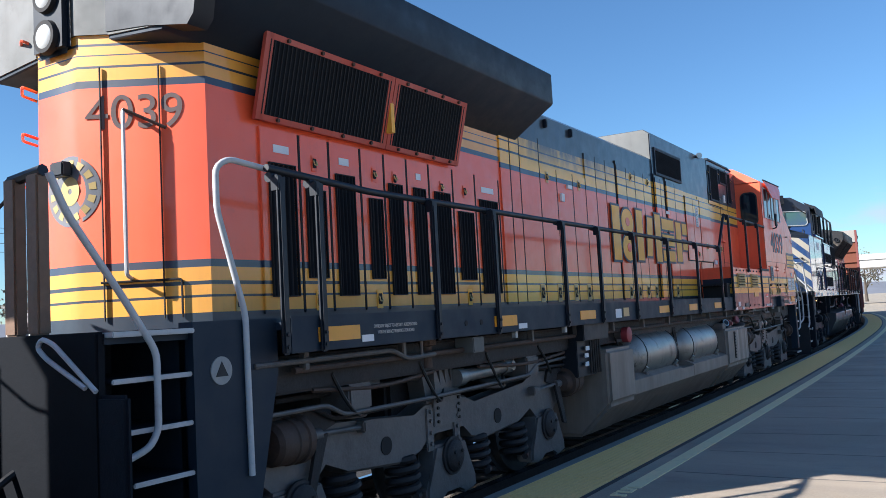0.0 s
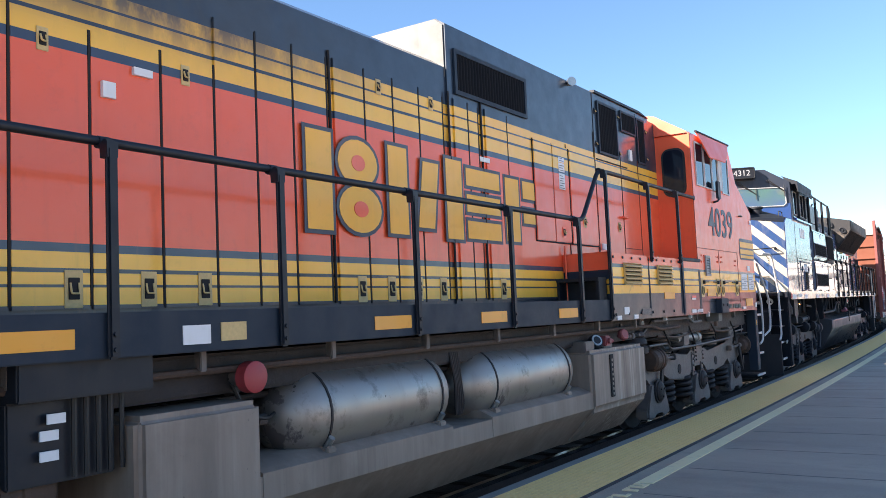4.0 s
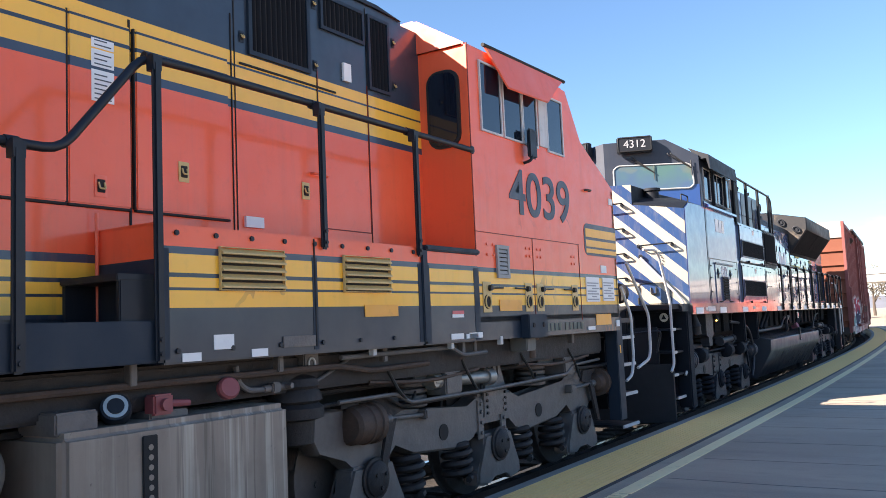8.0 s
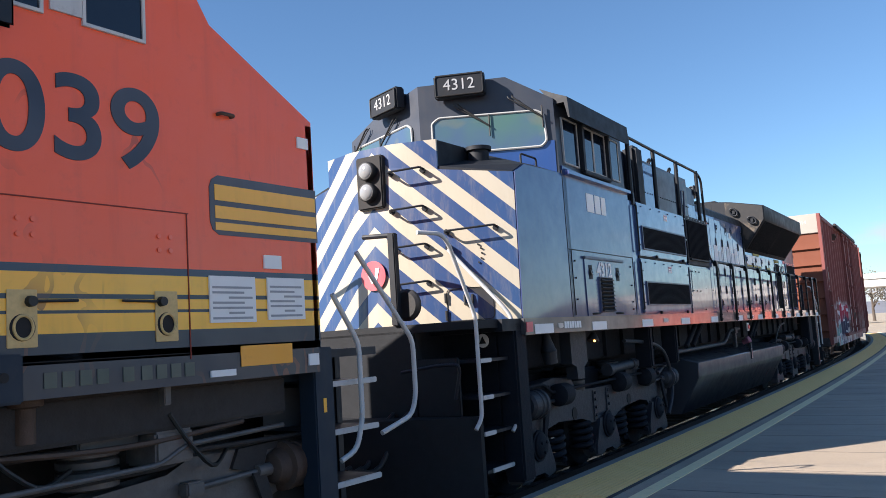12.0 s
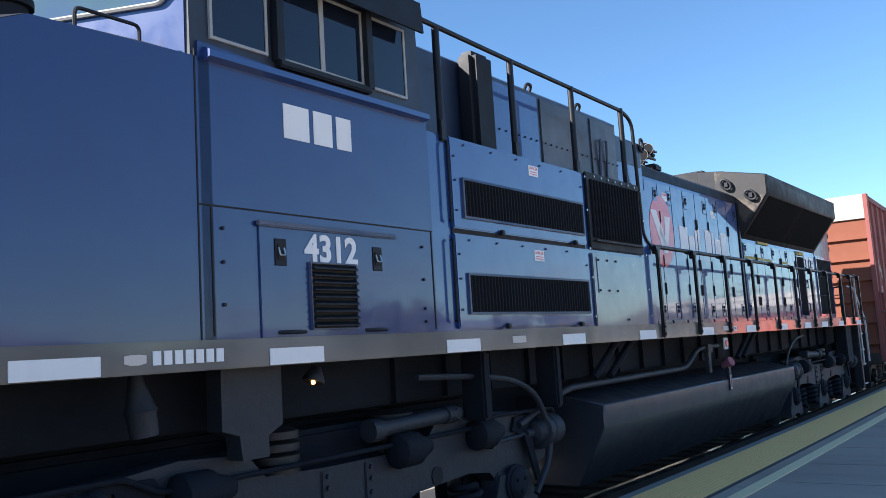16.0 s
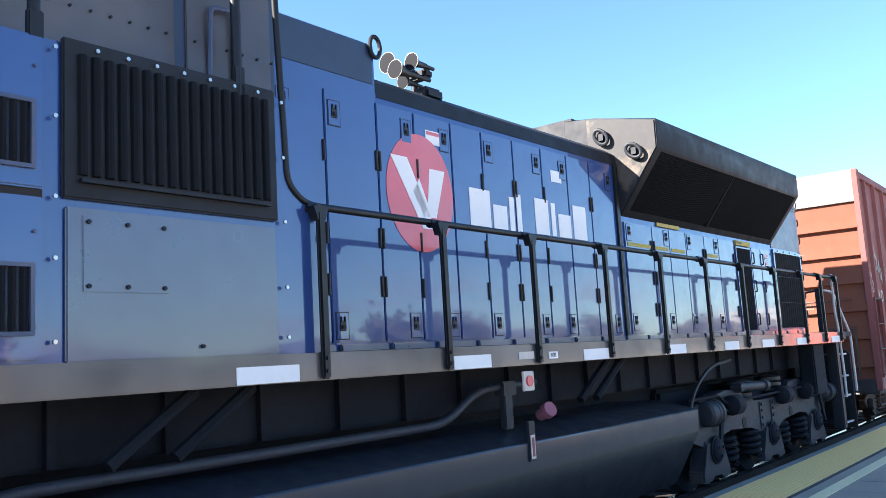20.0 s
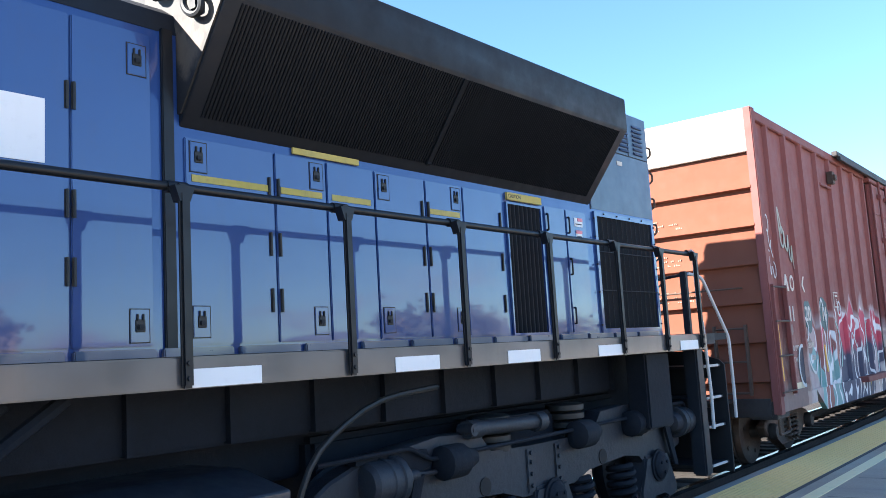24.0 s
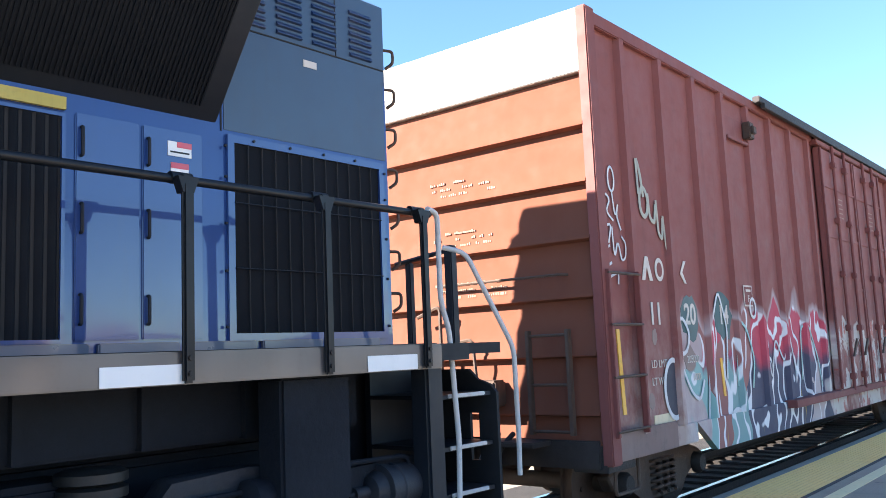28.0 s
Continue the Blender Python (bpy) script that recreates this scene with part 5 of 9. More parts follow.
for k in range(5):
    part("valve_pipe", made(tube, [(1.3, -0.45 + k * 0.03, 1.4), (1.33, -0.42 + k * 0.03, 1.15 - k * 0.05), (1.3, -0.38 + k * 0.02, 0.85)], 0.014, 6), grime, A)
part("sight_glass", several([(box, 1.53, 1.545, 2.56, 2.66, 0.7, 1.19, 0.005)]), seam, A, "perforated fuel sight glass")
for k in range(8):
    part("sight_hole", made(cyl, (1.545, 2.61, 0.74 + k * 0.055), (1.549, 2.61, 0.74 + k * 0.055), 0.017, 8), tank_grey, A)
part("gauge", made(lathe, (1.36, 2.52, 1.32), (1.43, 2.47, 1.36), [(0, 0.085), (0.7, 0.085), (1, 0.078)], 20), slate_dark, A)
part("gauge_face", made(cyl, (1.43, 2.47, 1.36), (1.438, 2.465, 1.364), 0.066, 20), paint("pale_gauge_blue", (0.3, 0.4, 0.46), rough=0.2), A, "round pale blue fuel gauge")
part("gauge_dial", made(cyl, (1.436, 2.466, 1.363), (1.441, 2.463, 1.366), 0.046, 20), slate_dark, A)
part("filler_cap", made(lathe, (1.36, 3.31, 1.37), (1.46, 3.28, 1.4), [(0, 0.03), (0.4, 0.03), (0.45, 0.07), (0.85, 0.072), (1, 0.06)], 16), dull_red, A, "dull red filler cap")
part("drain_valve", several([(box, 1.34, 1.44, 2.72, 2.86, 1.28, 1.4, 0.012), (cyl, (1.44, 2.79, 1.34), (1.47, 2.79, 1.34), 0.035, 12), (cyl, (1.4, 2.86, 1.34), (1.4, 3.0, 1.33), 0.022, 8)]), dull_red, A, "faded red valve box")
for a in ((1.1, 1.45, 2.1, 2.35, 1.24, 1.36), (1.2, 1.4, 2.72, 3.0, 1.24, 1.3)):
    part("tank_top_box", made(box, *a, 0.01), truck_grey, A)
part("filler_neck", made(lathe, (1.28, -2.95, 1.4), (1.4, -2.95, 1.4), [(0, 0.06), (1, 0.06)], 14), truck_grey, A)
part("filler_cap", made(lathe, (1.4, -2.95, 1.4), (1.5, -2.95, 1.4), [(0, 0.08), (0.1, 0.1), (0.9, 0.1), (1, 0.08)], 18), paint("bright_red_cap", (0.36, 0.02, 0.03), rough=0.4), A, "bright red filler cap")
part("fuel_hose", made(tube, [(1.34, 3.44, 1.52), (1.34, 3.45, 1.42), (1.34, 3.54, 1.35), (1.34, 3.72, 1.35)], 0.02, 8, 0.07), truck_grey, A, "bent grey air pipe")
part("pipe_valve", several([(cyl, (1.34, 3.68, 1.35), (1.34, 3.95, 1.355), 0.026, 10), (box, 1.31, 1.38, 3.74, 3.82, 1.32, 1.39, 0.01), (cyl, (1.34, 3.88, 1.355), (1.42, 3.88, 1.36), 0.02, 8)]), truck_grey, A)
part("hand_hole_box", several([(box, 1.2, 1.36, 4.07, 4.23, 1.435, 1.6, 0.008)]), truck_grey, A, "small pale junction box")
part("hose_loop", made(tube, [(1.37, 4.14 + 0.035 * math.cos(k * math.pi / 6), 1.49 + 0.045 * math.sin(k * math.pi / 6)) for k in range(13)], 0.008, 6, 0.01), rail_white, A, "white hose loop")
part("stay_rod", made(tube, [(1.32, 4.9, 1.535), (1.32, 4.66, 1.52), (1.32, 4.24, 1.36), (1.28, 4.1, 1.35)], 0.014, 8, 0.04), truck_grey, A)
part("sill_plate", several([(box, 1.55, 1.562, 3.66, 3.98, 1.625, 1.7, 0.004)]), truck_grey, A, "bolted grey plate on the sill")
part("strainer", made(lathe, (1.2, 4.12, 1.42), (1.2, 4.12, 0.9), [(0, 0.1), (0.06, 0.17), (0.16, 0.19), (0.2, 0.17), (0.26, 0.2), (0.36, 0.21), (0.4, 0.18), (0.46, 0.22), (0.6, 0.22), (0.64, 0.15), (0.95, 0.14), (1, 0.06)], 18), grime, A, "dark ribbed strainer")
three_axle_truck(A, -7.03, 2.06, "ribbed")
three_axle_truck(A, 7.08, 2.04, "ribbed")
# air pipes, damper cylinders and frame gussets over the trucks
for d in (0, -14.11):
    part("air_pipe", made(tube, [(1.3, 4.5 + d, 1.18), (1.3, 5.24 + d, 1.18), (1.3, 5.44 + d, 1.09), (1.3, 6.64 + d, 1.085), (1.3, 8.52 + d, 1.11), (1.3, 8.72 + d, 1.2), (1.25, 9.6 + d, 1.22)], 0.017, 8, 0.06), truck_grey, A, "thin air pipe over the truck")
    part("air_pipe", made(tube, [(1.42, 4.4 + d, 1.52), (1.42, 5.91 + d, 1.53), (1.42, 6.12 + d, 1.45), (1.42, 6.53 + d, 1.46)], 0.02, 8, 0.06), truck_grey, A)
    part("pipe_hanger", made(cyl, (1.42, 6.33 + d, 1.45), (1.42, 6.33 + d, 1.6), 0.016, 8), truck_grey, A)
    for k in range(4):
        part("gusset", made(prism, [(6.86 + d + k * 0.11, 1.04), (7.0 + d + k * 0.11, 1.04), (6.88 + d + k * 0.11, 1.3), (6.84 + d + k * 0.11, 1.3)], "x", 1.02, 1.2 - k * 0.01), truck_grey, A)
    f_ = part("frame_plate", made(box, 1.16, 1.185, 6.84 + d, 7.32 + d, 0.8, 1.06, 0.008), truck_grey, A)
    for u, z in [(u, z) for u in (6.9, 7.26) for z in (0.84, 0.9, 0.96, 1.02)]:
        part("plate_bolt", made(cyl, (1.185, u + d, z), (1.2, u + d, z), 0.016, 6), grime, f_)
for u in (-6.2, -5.0, 4.71, 5.82, 6.7):
    part("pipe_clip", made(box, 1.46, 1.505, u - 0.025, u + 0.025, 1.52, 1.6, 0.004), rail_white, A, "pale pipe clip")
# battery boxes below the cab side
part("battery_box", made(box, 0.9, 1.55, 2.7, 5.33, 1.57, 2.385, 0.012), orange_cab, A, "striped battery box with louvres")
part("battery_box", made(box, 0.9, 1.535, 5.37, 6.26, 1.57, 2.36, 0.012), orange_cab, A, "striped side box")
part("box_seam", made(box, 1.548, 1.556, 3.99, 4.0, 1.62, 2.37), seam, A)
for u0, u1 in ((3.12, 3.68), (4.3, 4.86)):
    louvre_panel(A, "battery_louvre", 1.552, u0, u1, 2.0, 2.27, latch_tan, 0.052, False, 0.004, "tan louvred vent", latch_tan, 0.04)
bolts(A, 1.55, [(u, 2.335) for u in np.arange(2.8, 5.3, 0.3)] + [(u, 1.645) for u in np.arange(2.8, 5.3, 0.42)], 0.017, slate_dark)
part("reflector", made(box, 1.552, 1.558, 4.54, 4.96, 1.815, 1.905), amber, A)
part("post", made(box, 1.5, 1.57, 5.31, 5.39, 1.6, 2.36, 0.008), slate, A)
for u0, u1 in ((5.385, 5.45), (6.17, 6.262)):
    part("box_margin", made(box, 1.533, 1.538, u0, u1, 1.58, 2.24), slate, A)
for u0, u1 in ((2.702, 2.745), (3.97, 4.02), (5.26, 5.308)):
    part("box_margin", made(box, 1.548, 1.553, u0, u1, 1.6, 2.24), slate, A)
lab = part("warning_label", made(box, 1.534, 1.54, 5.78, 5.97, 1.79, 1.85), white, A, "small red and white warning label")
part("label_head", made(box, 1.538, 1.543, 5.78, 5.97, 1.82, 1.85), red_decal, lab)
part("step_box", several([(box, 1.465, 1.505, 2.45, 2.685, 1.785, 2.07, 0.006), (box, 0.97, 1.51, 2.43, 2.685, 2.05, 2.09, 0.006), (box, 0.97, 1.0, 2.45, 2.685, 1.785, 2.05), (box, 0.97, 1.5, 2.66, 2.687, 1.785, 2.05)]), slate_dark, A, "dark open-ended walkway step")
part("box_end", made(box, 0.952, 1.535, 2.688, 2.702, 2.18, 2.384), orange_plain, A, "orange end of the battery box")
part("box_end_band", made(box, 0.952, 1.535, 2.687, 2.702, 2.07, 2.181), slate, A)
part("end_pipe", made(tube, [(1.0, 2.66, 1.8), (1.0, 2.66, 2.5)], 0.012, 6), orange_plain, A)
part("end_lip", made(box, 0.952, 1.54, 2.68, 2.705, 2.38, 2.395, 0.004), orange_plain, A)
print_grey = paint("faded_print", (0.3, 0.32, 0.35), rough=0.6)
# cab and nose
cab_side = [(6.28, 1.57), (9.74, 1.57), (9.76, 3.36), (8.84, 3.84), (8.48, 4.38), (6.28, 4.38)]
bm = made(prism, cab_side, "x", -1.5, 1.5)
part("cab", bm, orange_cab, A, "orange cab and nose with wrinkled sheet metal")
bm = made(prism, [(-1.5, 4.36), (1.5, 4.36), (1.49, 4.4), (0.92, 4.75), (-0.92, 4.75), (-1.49, 4.4)], "y", 6.26, 8.48)
bmesh.ops.bevel(bm, geom=list(bm.edges), offset=0.03, segments=2, affect="EDGES")
part("cab_roof", bm, orange_plain, A, "orange cab roof")
for a in ((1.498, 1.505, 6.3, 8.62, 2.589, 2.596), (1.498, 1.506, 6.285, 6.297, 2.3, 4.4), (1.498, 1.505, 7.443, 7.451, 1.72, 2.589), (1.498, 1.505, 8.604, 8.611, 1.72, 2.589)):
    part("cab_seam", made(box, *a), orange_seam, A)
part("cab_seam", made(box, 1.498, 1.504, 6.3, 8.62, 1.752, 1.757), seam, A)
part("ledge_bar", made(box, 1.47, 1.556, 5.4, 6.28, 2.362, 2.41, 0.012), slate, A, "slate bar along the side box")
for u, d in ((6.46, 1), (7.31, -1), (7.57, 1), (8.44, -1)):
    p_ = part("latch_plate", made(box, 1.5, 1.507, u - 0.08, u + 0.08, 1.83, 2.12, 0.003), latch_tan, A, "tan latch plate with a round pull")
    part("pull_cup", made(lathe, (1.505, u, 1.93), (1.512, u, 1.93), [(0, 0.07), (1, 0.064)], 18), seam, p_)
    ring = [(1.516, u + 0.05 * math.cos(k * math.pi / 8), 1.93 + 0.06 * math.sin(k * math.pi / 8)) for k in range(17)]
    part("pull_ring", made(tube, ring, 0.008, 6, 0.01), latch_tan, p_)
    part("latch_knob", made(lathe, (1.505, u + d * 0.04, 2.06), (1.54, u + d * 0.04, 2.06), [(0, 0.03), (1, 0.026)], 10), rubber, p_)
    part("latch_rod", made(cyl, (1.515, u + d * 0.04, 2.06), (1.515, u + d * 0.3, 2.065), 0.008, 6), rubber, p_)
louvre_panel(A, "cab_vent", 1.502, 6.66, 6.9, 2.16, 2.48, vent_grey, 0.05, False, 0.035, "small pale grey louvred vent", vent_grey, 0.015)
for u0, u1, z0, z1 in ((6.69, 7.14, 1.84, 1.95), (9.0, 9.46, 1.65, 1.78)):
    part("reflector", made(box, 1.502, 1.508, u0, u1, z0, z1), amber, A)
patch = made(prism, [(9.77, 2.48), (8.86, 2.48), (8.81, 2.51), (8.79, 2.56), (8.79, 2.78), (8.81, 2.83), (8.86, 2.86), (9.77, 2.86)], "x", 1.498, 1.505)
p_ = part("stripe_patch", patch, navy_paint, A, "yellow striped nose panel")
for z0, z1 in ((2.7, 2.8), (2.585, 2.665), (2.51, 2.56)):
    part("stripe", made(box, 1.503, 1.509, 8.83, 9.755, z0, z1), yellow_paint, p_)
for u0, u1, z0, z1 in ((8.76, 9.14, 1.93, 2.22), (9.25, 9.6, 1.94, 2.22), (9.23, 9.39, 2.28, 2.37), (9.6, 9.71, 3.15, 3.23), (9.62, 9.72, 1.62, 1.7), (8.75, 8.95, 1.6, 1.64), (6.05, 6.28, 1.6, 1.65), (5.75, 5.95, 1.6, 1.65), (6.0, 6.2, 1.6, 1.64)):
    part("notice", made(box, 1.5 if u0 > 6.1 else 1.535, 1.512 if u0 > 6.1 else 1.542, u0, u1, z0, z1), white, A, "torn white paper notice")
    for k in range(int((z1 - z0 - 0.04) / 0.032) if u1 - u0 > 0.25 and z1 - z0 > 0.1 else 0):
        part("print_bar", made(box, 1.511, 1.514, u0 + 0.02 + 0.13 * (k % 3 == 1), u1 - 0.03 - 0.07 * (k % 2), z0 + 0.02 + k * 0.032, z0 + 0.034 + k * 0.032), print_grey, A)
writing("road_number", "4039", 0.66, navy_paint, A, side_plane(1.503, 7.72, 3.03), 0.004, 1.1, "dark navy road number", 0.008)
faded_green = paint("faded_green_stencil", (0.05, 0.075, 0.055), rough=0.5)
for u in (7.68, 7.78, 7.88, 7.98, 8.14, 8.26, 8.36, 8.46, 8.56):
    part("stencil_bar", made(box, 1.502, 1.506, u, u + 0.07, 1.62, 1.7), faded_green, A, "faded stencil bar")
for u, z, us, zs in ((6.5, 2.48, (0, 0.12), (0, 0.1)), (7.3, 2.48, (0, 0.08, 0.25, 0.33), (0, 0.08)), (8.4, 2.44, (0, 0.08), (0, 0.08))):
    for a, b_ in [(a, b_) for a in us for b_ in zs]:
        part("rivet", made(cyl, (1.5, u + a, z - b_), (1.51, u + a, z - b_), 0.015, 6), orange_plain, A)
# cab windows, awning, mirror
for u0, u1, z0, z1 in ((6.51, 6.89, 3.6, 4.26), (6.96, 7.33, 3.6, 4.2), (7.38, 7.68, 3.6, 4.2), (7.95, 8.32, 3.6, 4.2)):
    w = part("side_window", made(box, 1.485, 1.506, u0, u1, z0, z1), cab_glass, A, "dark cab side window")
    bm = bmesh.new()
    r_ = 0.02
    for a in ((u0 - r_, u1 + r_, z0 - r_, z0), (u0 - r_, u1 + r_, z1, z1 + r_), (u0 - r_, u0, z0, z1), (u1, u1 + r_, z0, z1)):
        box(bm, 1.498, 1.518, *a)
    part("window_frame", bm, rail_white, w, "worn white window frame")
part("window_pane", made(box, 1.5, 1.514, 7.74, 7.94, 3.62, 4.2), rail_white, A)
bm = bmesh.new()
loft(bm, [[(1.5, 6.62, 4.44), (1.5, 8.42, 4.47), (1.6, 8.02, 4.28), (1.63, 7.74, 4.07), (1.63, 6.84, 4.04)], [(1.515, 6.62, 4.455), (1.515, 8.42, 4.485), (1.615, 8.02, 4.29), (1.645, 7.74, 4.08), (1.645, 6.84, 4.05)]])
aw = part("window_awning", bm, orange_plain, A, "orange awning over the cab windows")
part("awning_edge", made(cyl, (1.515, 6.58, 4.45), (1.515, 8.44, 4.48), 0.02, 8), seam, aw)
part("mirror", made(box, 1.56, 1.6, 7.32, 7.5, 3.42, 3.74, 0.02), slate_dark, A, "black wing mirror")
part("mirror_arm", made(tube, [(1.5, 7.36, 3.38), (1.6, 7.36, 3.4), (1.58, 7.4, 3.5)], 0.016, 6), slate_dark, A)
def rounded(cx, cz, w, h, k):
    """A rectangle with round corners, as (x, z)."""
    return [(cx + sx * (w / 2 - k) + k * math.cos(a + q * math.pi / 8), cz + sz * (h / 2 - k) + k * math.sin(a + q * math.pi / 8)) for sx, sz, a in ((1, 1, 0), (-1, 1, math.pi / 2), (-1, -1, math.pi), (1, -1, 1.5 * math.pi)) for q in range(5)]
part("window_gasket", made(prism, rounded(1.23, 3.79, 0.37, 0.76, 0.13), "y", 6.258, 6.29), rubber, A)
part("rear_window", made(prism, rounded(1.23, 3.79, 0.31, 0.7, 0.1), "y", 6.25, 6.285), cab_glass, A, "rounded dark cab rear window")
part("nose_step", several([(tube, [(1.5, 8.88, 3.26), (1.54, 8.88, 3.26), (1.54, 8.99, 3.26), (1.5, 8.99, 3.26)], 0.012, 6, 0.02)]), rust, A)
part("nose_grab", made(tube, [(0.9, 9.0, 3.78), (0.9, 9.05, 3.95), (0.9, 9.35, 3.78), (0.9, 9.35, 3.6)], 0.014, 6, 0.04), slate_dark, A)
# tapered nose front and front end
part("nose_front", made(prism, [(1.5, 9.7), (1.5, 9.76), (0.55, 10.2), (-0.55, 10.2), (-1.5, 9.76), (-1.5, 9.7)], "z", 1.74, 3.33), orange_cab, A, "orange tapered nose front")
part("front_pilot", several([(box, -1.4, 1.0, 10.45, 10.55, 0.5, 1.7, 0.02), (box, -1.4, 1.4, 9.75, 10.5, 1.66, 1.72)]), slate_dark, A, "dark front plate")
part("step_post", made(box, 1.3, 1.46, 9.72, 9.92, 0.45, 1.74, 0.01), slate, A, "slate step well post")
for z in (0.32, 0.72, 1.1, 1.45):
    t_ = part("step", made(box, 0.7, 1.38, 9.95, 10.5, z, z + 0.03, 0.005), slate_dark, A)
    part("step_nosing", made(box, 1.37, 1.4, 9.95, 10.5, z - 0.005, z + 0.036, 0.006), rail_white, t_)
part("step_wall", made(box, 0.66, 0.7, 9.95, 10.5, 0.4, 1.7), slate_dark, A)
part("handrail", made(tube, [(1.46, 9.96, 0.92), (1.48, 10.12, 0.98), (1.48, 10.2, 1.2), (1.48, 10.2, 1.75), (1.46, 9.95, 2.12)], 0.02, 10, 0.08), rail_white, A, "worn white handrail")
part("handrail", made(tube, [(1.42, 10.5, 1.05), (1.46, 10.85, 1.15), (1.46, 10.92, 1.3), (1.46, 10.92, 1.75), (1.42, 10.3, 2.45)], 0.02, 10, 0.08), rail_white, A, "worn white handrail")
part("post_mark", made(box, 1.46, 1.464, 9.8, 9.83, 1.28, 1.38), yellow_paint, A)
coupler(A, 10.5, 1)


# ---- the blue locomotive ----
B = thing("blue_locomotive", "glossy blue and white diesel locomotive with diagonal nose stripes", "locomotive")
part("deck", made(box, -1.5, 1.5, -10.2, 10.1, 1.78, 1.9), charcoal, B, "dark deck")
part("side_sill", made(box, 1.47, 1.55, -9.8, 9.75, 1.73, 1.9, 0.008), sill_brown, B, "dusty grey-brown side sill")
part("side_sill_far", made(box, -1.55, -1.47, -9.8, 9.75, 1.73, 1.9), sill_brown, B)
part("centre_sill", several([(box, -0.5, 0.5, -10.3, 10.3, 1.0, 1.76, 0.02), (box, -0.95, 0.95, -9.5, 9.5, 1.35, 1.75, 0.02)]), underframe_black, B, "dark oily frame")
for k in range(22):
    u = -6.2 + k * 0.7
    part("frame_rib", made(box, 0.93, 1.0, u, u + 0.05, 1.36, 1.72), underframe_black, B)
for u in (-9.36, -7.79, -5.99, -4.14, -2.37, -0.43, 1.44, 3.19, 4.77, 6.07, 7.5, 9.26):
    part("reflector", made(box, 1.55, 1.556, u - 0.23, u + 0.23, 1.735, 1.835, 0.002), white, B, "white reflector strip")
part("maker_plate", made(prism, [(-9.0, 1.79), (-8.96, 1.78), (-8.91, 1.78), (-8.87, 1.79), (-8.87, 1.83), (-8.91, 1.835), (-8.96, 1.835), (-9.0, 1.83)], "x", 1.55, 1.556), stencil, B, "small pale maker plate")
for k in range(7):
    part("sill_letter_bar", made(box, 1.55, 1.555, -8.83 + 0.069 * k, -8.78 + 0.069 * k, 1.775, 1.85), white, B, "white painted bar")
for u, w in ((-5.15, 0.22), (0.29, 0.22)):
    part("sill_label", made(box, 1.55, 1.555, u - w / 2, u + w / 2, 1.78, 1.84), stencil, B)
part("class_lamp_red", made(box, 1.55, 1.558, -9.78, -9.64, 1.76, 1.86), red_decal, B)


def stripes_material():
    """White paint with broad blue diagonals that run along the nose face."""
    m, t, b = shader("diagonal_striped_paint")
    sep = t.nodes.new("ShaderNodeSeparateXYZ")
    t.links.new(coords(t), sep.inputs[0])
    ab = t.nodes.new("ShaderNodeMath")
    ab.operation = "ABSOLUTE"
    t.links.new(sep.outputs[0], ab.inputs[0])
    s = t.nodes.new("ShaderNodeMath")
    s.operation = "MULTIPLY_ADD"
    t.links.new(ab.outputs[0], s.inputs[0])
    s.inputs[1].default_value = 0.94
    t.links.new(sep.outputs[2], s.inputs[2])
    w = t.nodes.new("ShaderNodeMath")
    w.operation = "PINGPONG"
    t.links.new(scaled(t, s.outputs[0], 1.0, 0.189), w.inputs[0])
    w.inputs[1].default_value = 0.205
    gt = t.nodes.new("ShaderNodeMath")
    gt.operation = "GREATER_THAN"
    t.links.new(w.outputs[0], gt.inputs[0])
    gt.inputs[1].default_value = 0.1025
    c = mixed(t, gt.outputs[0], (0.018, 0.05, 0.145), (0.42, 0.375, 0.295))
    c = mixed(t, scaled(t, noisy(t, 3, 7, 0.7, (3, 3, 0.6), 0.5, 0.8), 0.4), c, (0.3, 0.26, 0.2))
    t.links.new(c, b.inputs["Base Color"])
    b.inputs["Roughness"].default_value = 0.35
    b.inputs["Coat Weight"].default_value = 0.4
    return m


striped = stripes_material()
dim_lens = glass("grey_lamp_lens", (0.25, 0.26, 0.27), 0.08)
# nose
bm = bmesh.new()
foot = [(-1.5, -9.77), (-0.27, -10.17), (0.27, -10.17), (1.5, -9.77), (1.5, -8.4), (-1.5, -8.4)]
lo = [bm.verts.new((x, y, 1.86)) for x, y in foot]
hi = [bm.verts.new((x, y + (0.05 if i < 4 else 0), z)) for i, ((x, y), z) in enumerate(zip(foot, (3.42, 3.6, 3.6, 3.42, 3.56, 3.56)))]
for i in range(6):
    bm.faces.new((lo[i], lo[(i + 1) % 6], hi[(i + 1) % 6], hi[i]))
bm.faces.new(hi)
bm.faces.new(lo[::-1])
part("nose", bm, striped, B, "white nose with broad blue diagonal stripes")
part("nose_side", made(prism, [(-9.765, 1.87), (-8.38, 1.87), (-8.38, 3.565), (-9.47, 3.53), (-9.71, 3.42)], "x", 1.49, 1.515), cab_blue, B, "navy blue nose side")
